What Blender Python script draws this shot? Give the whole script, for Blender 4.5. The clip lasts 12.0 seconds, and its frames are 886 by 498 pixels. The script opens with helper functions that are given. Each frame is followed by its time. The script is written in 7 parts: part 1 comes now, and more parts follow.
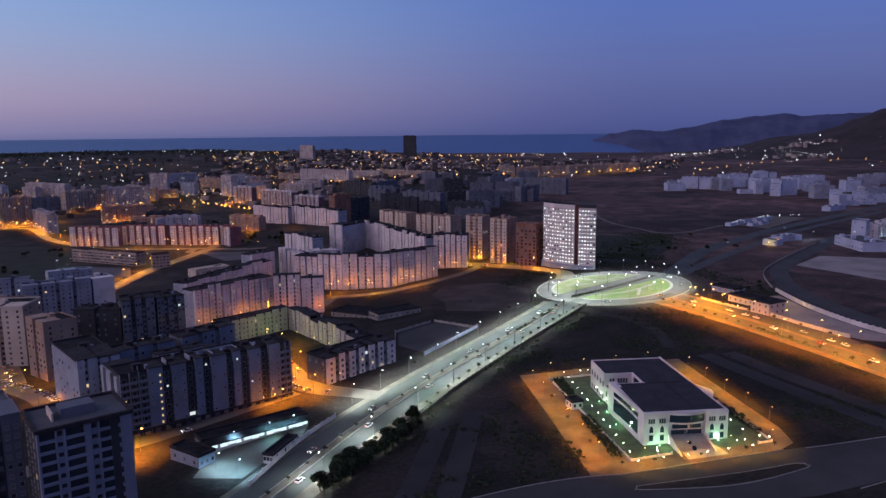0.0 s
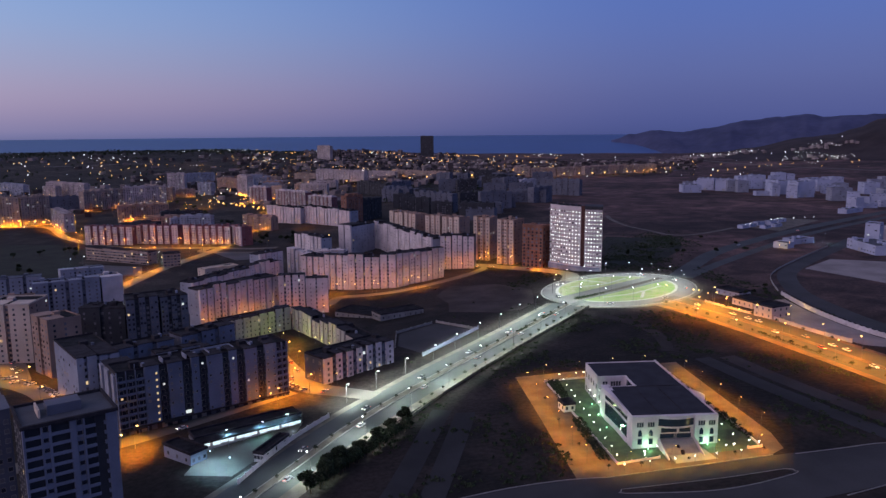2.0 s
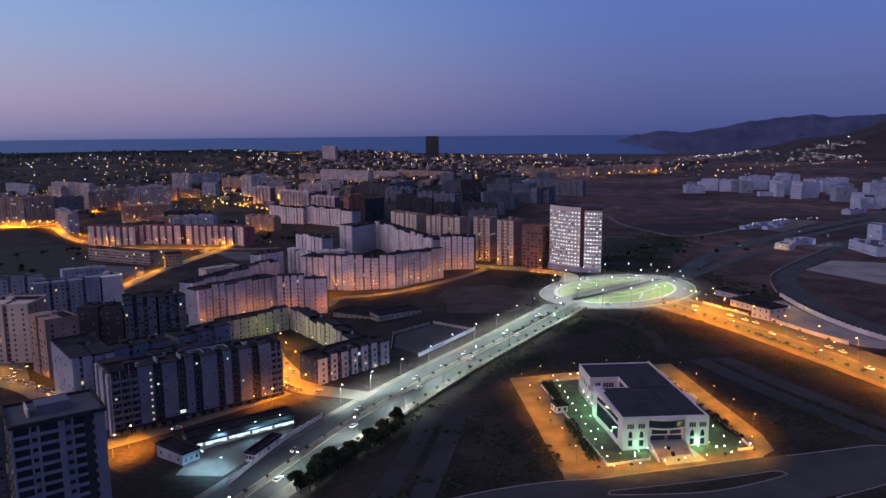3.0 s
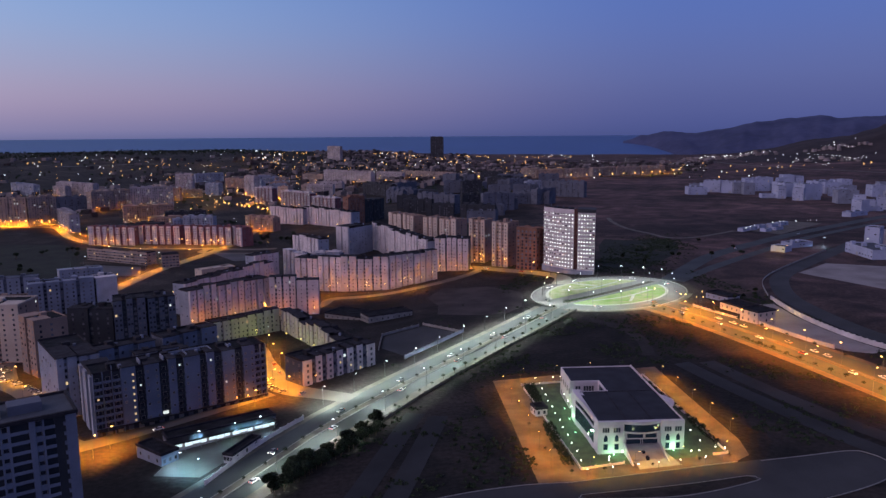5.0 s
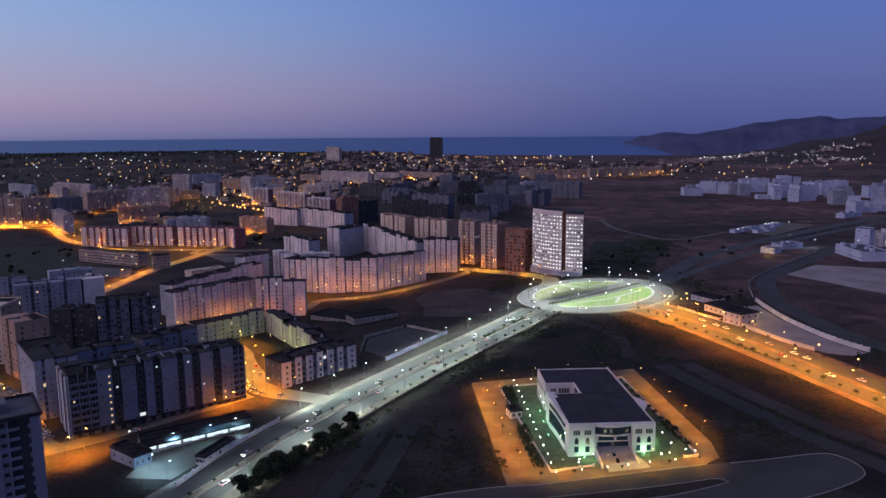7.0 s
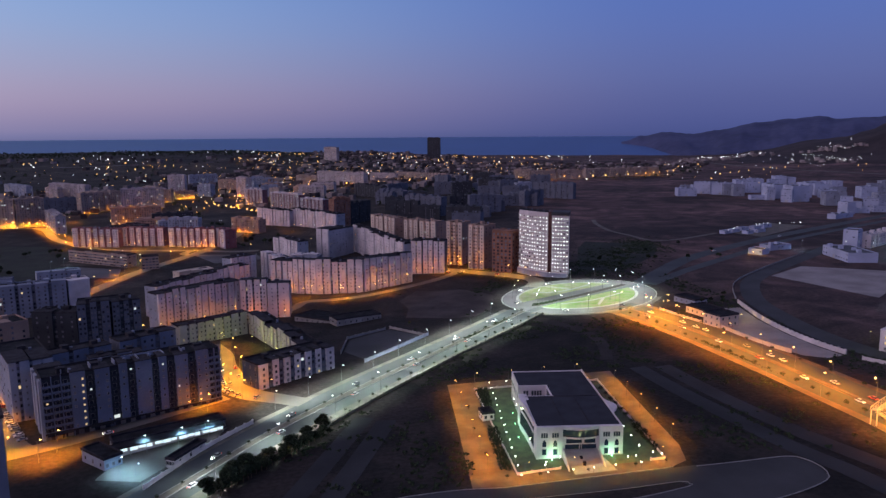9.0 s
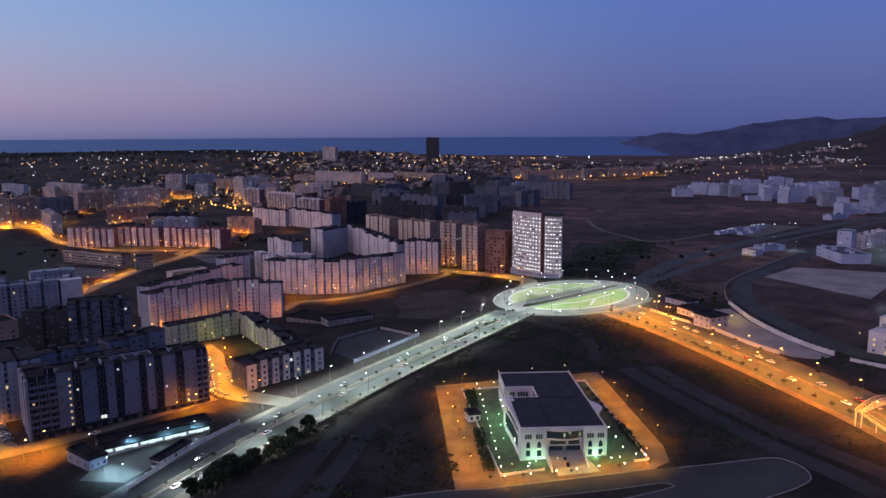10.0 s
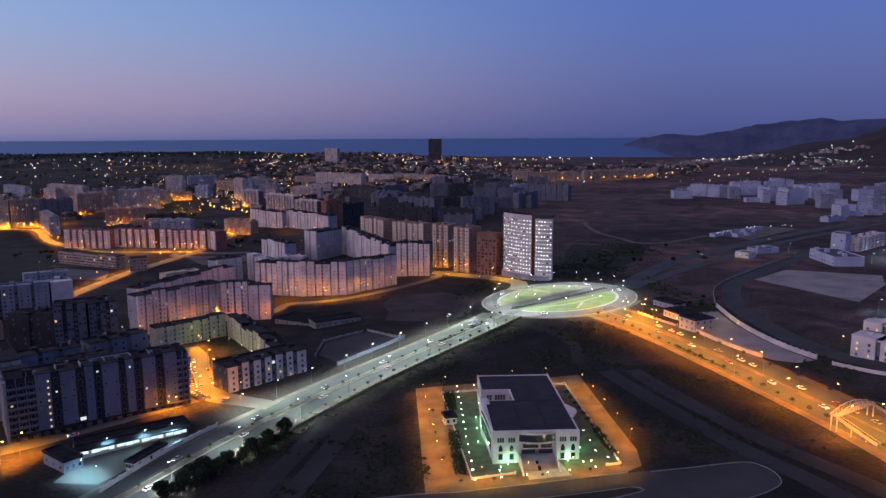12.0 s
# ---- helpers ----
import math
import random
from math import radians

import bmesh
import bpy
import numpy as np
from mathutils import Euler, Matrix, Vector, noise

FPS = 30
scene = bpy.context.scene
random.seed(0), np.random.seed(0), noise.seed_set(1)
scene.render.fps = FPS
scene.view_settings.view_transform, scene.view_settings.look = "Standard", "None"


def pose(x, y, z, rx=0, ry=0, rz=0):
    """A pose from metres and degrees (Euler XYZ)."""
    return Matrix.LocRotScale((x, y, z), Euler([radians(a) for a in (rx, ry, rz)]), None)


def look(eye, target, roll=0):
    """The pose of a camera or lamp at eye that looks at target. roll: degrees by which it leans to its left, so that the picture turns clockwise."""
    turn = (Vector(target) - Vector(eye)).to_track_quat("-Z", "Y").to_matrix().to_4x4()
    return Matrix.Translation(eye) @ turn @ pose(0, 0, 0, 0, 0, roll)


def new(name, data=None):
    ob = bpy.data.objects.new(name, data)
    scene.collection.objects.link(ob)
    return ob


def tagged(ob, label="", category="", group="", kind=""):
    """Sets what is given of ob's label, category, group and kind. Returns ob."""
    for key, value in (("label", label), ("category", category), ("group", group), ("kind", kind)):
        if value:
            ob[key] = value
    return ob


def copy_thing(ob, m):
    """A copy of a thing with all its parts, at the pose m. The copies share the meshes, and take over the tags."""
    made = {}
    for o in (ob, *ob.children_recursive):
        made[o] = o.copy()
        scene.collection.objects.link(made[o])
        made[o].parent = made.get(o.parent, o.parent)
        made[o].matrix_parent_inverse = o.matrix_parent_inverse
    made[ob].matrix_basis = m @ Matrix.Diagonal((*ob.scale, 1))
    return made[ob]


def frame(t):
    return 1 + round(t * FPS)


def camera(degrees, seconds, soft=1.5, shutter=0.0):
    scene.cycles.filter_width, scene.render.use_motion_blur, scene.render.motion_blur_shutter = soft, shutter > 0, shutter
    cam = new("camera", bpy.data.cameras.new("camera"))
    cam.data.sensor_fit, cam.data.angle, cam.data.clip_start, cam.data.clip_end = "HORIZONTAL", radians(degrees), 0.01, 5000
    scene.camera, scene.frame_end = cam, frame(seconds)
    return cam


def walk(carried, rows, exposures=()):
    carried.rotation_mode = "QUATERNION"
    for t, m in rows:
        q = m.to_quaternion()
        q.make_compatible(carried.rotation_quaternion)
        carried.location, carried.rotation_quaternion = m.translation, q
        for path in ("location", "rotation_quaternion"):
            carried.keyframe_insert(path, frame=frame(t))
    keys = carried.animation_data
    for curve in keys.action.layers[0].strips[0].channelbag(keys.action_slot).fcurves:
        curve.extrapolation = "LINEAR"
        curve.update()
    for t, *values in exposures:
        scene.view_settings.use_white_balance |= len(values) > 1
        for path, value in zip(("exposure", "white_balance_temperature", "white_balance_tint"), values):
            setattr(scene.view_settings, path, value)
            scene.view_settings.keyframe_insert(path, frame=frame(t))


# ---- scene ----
cam = camera(62.4, 12.0, soft=1.45)
PATH = [
    (0, (-3.328, 0.450, 118.596), (37.672, 193.650, 86.996), -0.6),
    (0.5, (-0.723, -0.372, 118.740), (39.377, 193.028, 87.240), -0.6),
    (1, (1.941, -1.226, 118.922), (40.541, 192.474, 87.422), -0.6),
    (1.5, (4.698, -2.122, 119.134), (41.798, 191.878, 87.634), -0.5),
    (2, (7.456, -3.031, 119.370), (43.356, 191.169, 87.870), -0.5),
    (2.5, (10.273, -3.874, 119.589), (45.073, 190.526, 88.189), -0.5),
    (3, (13.144, -4.665, 119.802), (47.344, 189.835, 88.402), -0.5),
    (5, (24.477, -7.583, 121.241), (56.777, 187.317, 89.841), -0.4),
    (5.5, (27.263, -8.203, 121.434), (59.363, 186.697, 90.134), -0.4),
    (6, (30.097, -8.746, 121.630), (62.097, 186.254, 90.330), -0.4),
    (6.5, (32.973, -9.296, 121.808), (64.773, 185.704, 90.508), -0.4),
    (7, (35.900, -9.897, 121.986), (67.700, 185.003, 90.786), -0.4),
    (9, (47.928, -12.414, 123.344), (79.628, 182.586, 92.044), -0.4),
    (9.5, (50.850, -13.018, 123.570), (82.550, 181.982, 92.270), -0.3),
    (10, (53.789, -13.540, 123.813), (85.489, 181.459, 92.513), -0.3),
    (10.5, (56.818, -14.055, 124.063), (88.518, 180.945, 92.963), -0.3),
    (11, (59.833, -14.600, 124.305), (91.333, 180.500, 93.205), -0.3),
    (11.5, (62.834, -15.148, 124.519), (93.734, 179.952, 93.419), -0.3),
    (12, (65.898, -15.676, 124.671), (96.298, 179.624, 93.671), -0.3),
]
walk(cam, [(t, look(eye, target, roll)) for t, eye, target, roll in PATH])


# ---- terrain ----
def smooth(a, b, v):
    k = min(max((v - a) / (b - a), 0.0), 1.0)
    return k * k * (3 - 2 * k)


def near_ground(x, y):
    dip = 6 * math.exp(-((x - 20) / 130) ** 2 - ((y - 570) / 140) ** 2)
    return 0.04 * (min(max(x, -60), 350) - 153) - 0.01 * (min(max(y, 100), 950) - 354) - dip


def gz(x, y):
    """Height of the ground."""
    z = near_ground(x, y)
    r = math.hypot(x, y)
    if r > 900:
        az = math.degrees(math.atan2(x, y))
        left = smooth(14, -8, az) * smooth(1700, 3900, r) * (55 + 5 * noise.noise((x * 0.004, y * 0.004, 3)))
        z += left + smooth(1500, 3600, r) * 4 * noise.noise((x * 0.003, y * 0.003, 0))
        east = smooth(26, 44, az)
        z += east * smooth(1600, 3900, r) * 46
        bump = math.exp(-((az + 9) / 7) ** 2) * smooth(2300, 3300, r) * smooth(3900, 3300, r) * 10
        z += bump
    return z


# ---- sky at dusk ----
def ramp(nodes, stops):
    node = nodes.new("ShaderNodeValToRGB")
    node.color_ramp.interpolation = "B_SPLINE" if len(stops) > 4 else "LINEAR"
    while len(node.color_ramp.elements) < len(stops):
        node.color_ramp.elements.new(0.5)
    for el, (p, c) in zip(node.color_ramp.elements, stops):
        el.position, el.color = p, (*c, 1)
    return node


def srgb(r, g, b):
    return tuple(((v / 255 + 0.055) / 1.055) ** 2.4 if v > 10 else v / 255 / 12.92 for v in (r, g, b))


AFTERGLOW = (1.25, 0.90, 0.95)
world = bpy.data.worlds.new("dusk")
scene.world = world
world.use_nodes = True
wn, wl = world.node_tree.nodes, world.node_tree.links
wn.clear()
w_out, w_bg = wn.new("ShaderNodeOutputWorld"), wn.new("ShaderNodeBackground")
w_tc, w_sep = wn.new("ShaderNodeTexCoord"), wn.new("ShaderNodeSeparateXYZ")
wl.new(w_tc.outputs["Generated"], w_sep.inputs[0])
# elevation ramps: towards the sunset and away from it (input: sine of the elevation + 0.1)
w_el = wn.new("ShaderNodeMath")
w_el.operation = "ADD"
w_el.inputs[1].default_value = 0.1
wl.new(w_sep.outputs["Z"], w_el.inputs[0])
west = ramp(wn, [(0.0, srgb(80, 82, 101)), (0.092, srgb(108, 114, 160)), (0.105, srgb(134, 130, 170)), (0.14, srgb(176, 157, 184)), (0.18, srgb(168, 168, 198)),
                 (0.23, srgb(154, 177, 216)), (0.30, srgb(134, 171, 224)), (0.6, srgb(108, 130, 176)), (1.0, srgb(92, 104, 142))])
east = ramp(wn, [(0.0, srgb(48, 50, 74)), (0.092, srgb(72, 83, 140)), (0.125, srgb(84, 92, 148)), (0.17, srgb(96, 106, 161)),
                 (0.23, srgb(93, 113, 178)), (0.30, srgb(86, 114, 187)), (0.6, srgb(86, 100, 146)), (1.0, srgb(88, 100, 136))])
wl.new(w_el.outputs[0], west.inputs[0])
wl.new(w_el.outputs[0], east.inputs[0])
w_dot = wn.new("ShaderNodeVectorMath")
w_dot.operation = "DOT_PRODUCT"
w_dot.inputs[1].default_value = (math.sin(radians(-58)), math.cos(radians(-58)), 0)
wl.new(w_tc.outputs["Generated"], w_dot.inputs[0])
w_map = wn.new("ShaderNodeMapRange")
w_map.interpolation_type = "SMOOTHSTEP"
w_map.inputs["From Min"].default_value, w_map.inputs["From Max"].default_value = 0.05, 1.05
wl.new(w_dot.outputs["Value"], w_map.inputs["Value"])
w_mix = wn.new("ShaderNodeMix")
w_mix.data_type = "RGBA"
wl.new(w_map.outputs[0], w_mix.inputs[0])
wl.new(east.outputs[0], w_mix.inputs[6])
wl.new(west.outputs[0], w_mix.inputs[7])
# the afterglow in the west, outside the picture
w_dot2 = wn.new("ShaderNodeVectorMath")
w_dot2.operation = "DOT_PRODUCT"
w_dot2.inputs[1].default_value = Vector((math.sin(radians(-102)), math.cos(radians(-102)), 0.16)).normalized()
wl.new(w_tc.outputs["Generated"], w_dot2.inputs[0])
w_max, w_pow = wn.new("ShaderNodeMath"), wn.new("ShaderNodeMath")
w_max.operation, w_max.inputs[1].default_value = "MAXIMUM", 0.0
w_pow.operation, w_pow.inputs[1].default_value = "POWER", 2.6
wl.new(w_dot2.outputs["Value"], w_max.inputs[0])
wl.new(w_max.outputs[0], w_pow.inputs[0])
w_glow = wn.new("ShaderNodeMix")
w_glow.data_type, w_glow.blend_type, w_glow.clamp_result = "RGBA", "ADD", False
wl.new(w_pow.outputs[0], w_glow.inputs[0])
wl.new(w_mix.outputs[2], w_glow.inputs[6])
w_glow.inputs[7].default_value = (*AFTERGLOW, 1)
wl.new(w_glow.outputs[2], w_bg.inputs["Color"])
w_bg.inputs["Strength"].default_value = 1.0
wl.new(w_bg.outputs[0], w_out.inputs["Surface"])

# street lighting: sodium and white lamps
SODIUM, AMBER, LED, COOL = (1.0, 0.29, 0.010), (1.0, 0.32, 0.008), (0.86, 1.0, 0.93), (0.40, 0.74, 1.0)
POWER = {"sodium": 45000.0, "boulevard": 49000.0, "led": 27000.0, "round": 17500.0, "cool": 8500.0, "plaza": 11500.0, "estate": 900.0, "lime": 650.0, "avenue": 100000.0, "garden": 140.0, "green": 850.0, "warm": 2600.0}
TINT = {"sodium": SODIUM, "boulevard": (1.0, 0.30, 0.012), "led": LED, "round": LED, "cool": COOL, "plaza": AMBER, "avenue": SODIUM, "estate": (1.0, 0.25, 0.010), "lime": (0.75, 1.0, 0.12), "garden": (0.75, 1.0, 0.45), "green": (0.35, 1.0, 0.55), "warm": (1.0, 0.62, 0.12)}
LAMP_DATA = {}
for lamp_kind in POWER:
    # street lanterns throw their light downwards, globes and floodlights all round
    down = lamp_kind in ("sodium", "boulevard", "led", "round", "cool", "plaza", "avenue")
    data = bpy.data.lights.new("glow_" + lamp_kind, "SPOT" if down else "POINT")
    data.energy, data.color, data.shadow_soft_size = POWER[lamp_kind], TINT[lamp_kind], 0.3
    if down:
        data.spot_size, data.spot_blend = radians({"plaza": 152, "sodium": 142}.get(lamp_kind, 158)), 0.8
    LAMP_DATA[lamp_kind] = data


# ---- materials ----
def mat(name, col, rough=0.85, var=0.35, scale=0.3, fine=6.0, bump=0.15, col2=None, metal=0.0, island=False, spec=0.3):
    m = bpy.data.materials.new(name)
    m.use_nodes = True
    n, l = m.node_tree.nodes, m.node_tree.links
    b = n["Principled BSDF"]
    b.inputs["Roughness"].default_value, b.inputs["Metallic"].default_value = rough, metal
    b.inputs["Specular IOR Level"].default_value = spec
    geo = n.new("ShaderNodeNewGeometry")
    big, small = n.new("ShaderNodeTexNoise"), n.new("ShaderNodeTexNoise")
    for t, s, d in ((big, scale, 5), (small, fine, 3)):
        t.inputs["Scale"].default_value, t.inputs["Detail"].default_value = s, d
        l.new(geo.outputs["Position"], t.inputs["Vector"])
    r = n.new("ShaderNodeValToRGB")
    dark = col2 or tuple(c * (1 - var) for c in col)
    r.color_ramp.elements[0].position, r.color_ramp.elements[0].color = 0.36, (*dark, 1)
    r.color_ramp.elements[1].position, r.color_ramp.elements[1].color = 0.64, (*col, 1)
    l.new(big.outputs["Fac"], r.inputs["Fac"])
    mul = n.new("ShaderNodeMix")
    mul.data_type, mul.blend_type = "RGBA", "MULTIPLY"
    mul.inputs[0].default_value = 1.0
    l.new(r.outputs["Color"], mul.inputs[6])
    mr = n.new("ShaderNodeMapRange")
    mr.inputs["To Min"].default_value, mr.inputs["To Max"].default_value = 1 - var * 0.7, 1 + var * 0.3
    l.new(small.outputs["Fac"], mr.inputs["Value"])
    out = mr.outputs[0]
    if island:
        mr2 = n.new("ShaderNodeMapRange")
        mr2.inputs["To Min"].default_value, mr2.inputs["To Max"].default_value = 0.6, 1.15
        l.new(geo.outputs["Random Per Island"], mr2.inputs["Value"])
        mm = n.new("ShaderNodeMath")
        mm.operation = "MULTIPLY"
        l.new(out, mm.inputs[0])
        l.new(mr2.outputs[0], mm.inputs[1])
        out = mm.outputs[0]
    l.new(out, mul.inputs[7])
    l.new(mul.outputs[2], b.inputs["Base Color"])
    if bump:
        bp = n.new("ShaderNodeBump")
        bp.inputs["Strength"].default_value, bp.inputs["Distance"].default_value = bump, 0.3
        l.new(small.outputs["Fac"], bp.inputs["Height"])
        l.new(bp.outputs["Normal"], b.inputs["Normal"])
    return m


def soil_material():
    """Dry brown earth with reddish bare patches and dark scrubby ones."""
    m = bpy.data.materials.new("soil")
    m.use_nodes = True
    n, l = m.node_tree.nodes, m.node_tree.links
    b = n["Principled BSDF"]
    b.inputs["Roughness"].default_value, b.inputs["Specular IOR Level"].default_value = 0.95, 0.2
    geo = n.new("ShaderNodeNewGeometry")
    tex = []
    for sc, det, dist in ((0.0045, 6, 0.6), (0.028, 5, 0.8), (0.5, 4, 0.0)):
        t = n.new("ShaderNodeTexNoise")
        t.inputs["Scale"].default_value, t.inputs["Detail"].default_value, t.inputs["Distortion"].default_value = sc, det, dist
        l.new(geo.outputs["Position"], t.inputs["Vector"])
        tex.append(t)
    a1 = n.new("ShaderNodeMath")
    a1.operation = "ADD"
    l.new(tex[0].outputs["Fac"], a1.inputs[0])
    l.new(tex[1].outputs["Fac"], a1.inputs[1])
    a2 = n.new("ShaderNodeMath")
    a2.operation = "MULTIPLY_ADD"
    a2.inputs[1].default_value, a2.inputs[2].default_value = 0.5, 0.0
    l.new(a1.outputs[0], a2.inputs[0])
    r = ramp(n, [(0.36, (0.010, 0.0095, 0.009)), (0.45, (0.019, 0.0165, 0.0155)), (0.54, (0.038, 0.030, 0.0275)), (0.64, (0.076, 0.058, 0.052))])
    l.new(a2.outputs[0], r.inputs["Fac"])
    mul = n.new("ShaderNodeMix")
    mul.data_type, mul.blend_type = "RGBA", "MULTIPLY"
    mul.inputs[0].default_value = 1.0
    l.new(r.outputs["Color"], mul.inputs[6])
    mr = n.new("ShaderNodeMapRange")
    mr.inputs["From Min"].default_value, mr.inputs["From Max"].default_value = 0.3, 0.7
    mr.inputs["To Min"].default_value, mr.inputs["To Max"].default_value = 0.62, 1.25
    l.new(tex[2].outputs["Fac"], mr.inputs["Value"])
    l.new(mr.outputs[0], mul.inputs[7])
    # brightness and redness of the eastern fields are scaled into the soil colour along X
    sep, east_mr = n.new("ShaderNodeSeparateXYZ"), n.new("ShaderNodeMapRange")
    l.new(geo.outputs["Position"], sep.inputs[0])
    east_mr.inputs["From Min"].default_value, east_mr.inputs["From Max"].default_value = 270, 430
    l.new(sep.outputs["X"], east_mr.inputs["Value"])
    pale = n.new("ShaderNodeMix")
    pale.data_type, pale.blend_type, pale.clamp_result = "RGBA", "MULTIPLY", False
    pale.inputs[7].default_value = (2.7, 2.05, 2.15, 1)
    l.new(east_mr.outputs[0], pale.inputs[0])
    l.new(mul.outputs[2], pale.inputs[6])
    l.new(pale.outputs[2], b.inputs["Base Color"])
    bp = n.new("ShaderNodeBump")
    bp.inputs["Strength"].default_value, bp.inputs["Distance"].default_value = 0.6, 0.5
    l.new(tex[2].outputs["Fac"], bp.inputs["Height"])
    l.new(bp.outputs["Normal"], b.inputs["Normal"])
    return m


def glow(name, col, strength):
    m = bpy.data.materials.new(name)
    m.use_nodes = True
    n, l = m.node_tree.nodes, m.node_tree.links
    n.clear()
    o, e = n.new("ShaderNodeOutputMaterial"), n.new("ShaderNodeEmission")
    e.inputs["Color"].default_value, e.inputs["Strength"].default_value = (*col, 1), strength
    l.new(e.outputs[0], o.inputs["Surface"])
    return m


def glass(name, col, rough=0.12):
    m = bpy.data.materials.new(name)
    m.use_nodes = True
    b = m.node_tree.nodes["Principled BSDF"]
    b.inputs["Base Color"].default_value = (*col, 1)
    b.inputs["Roughness"].default_value = rough
    b.inputs["Specular IOR Level"].default_value = 0.5
    return m


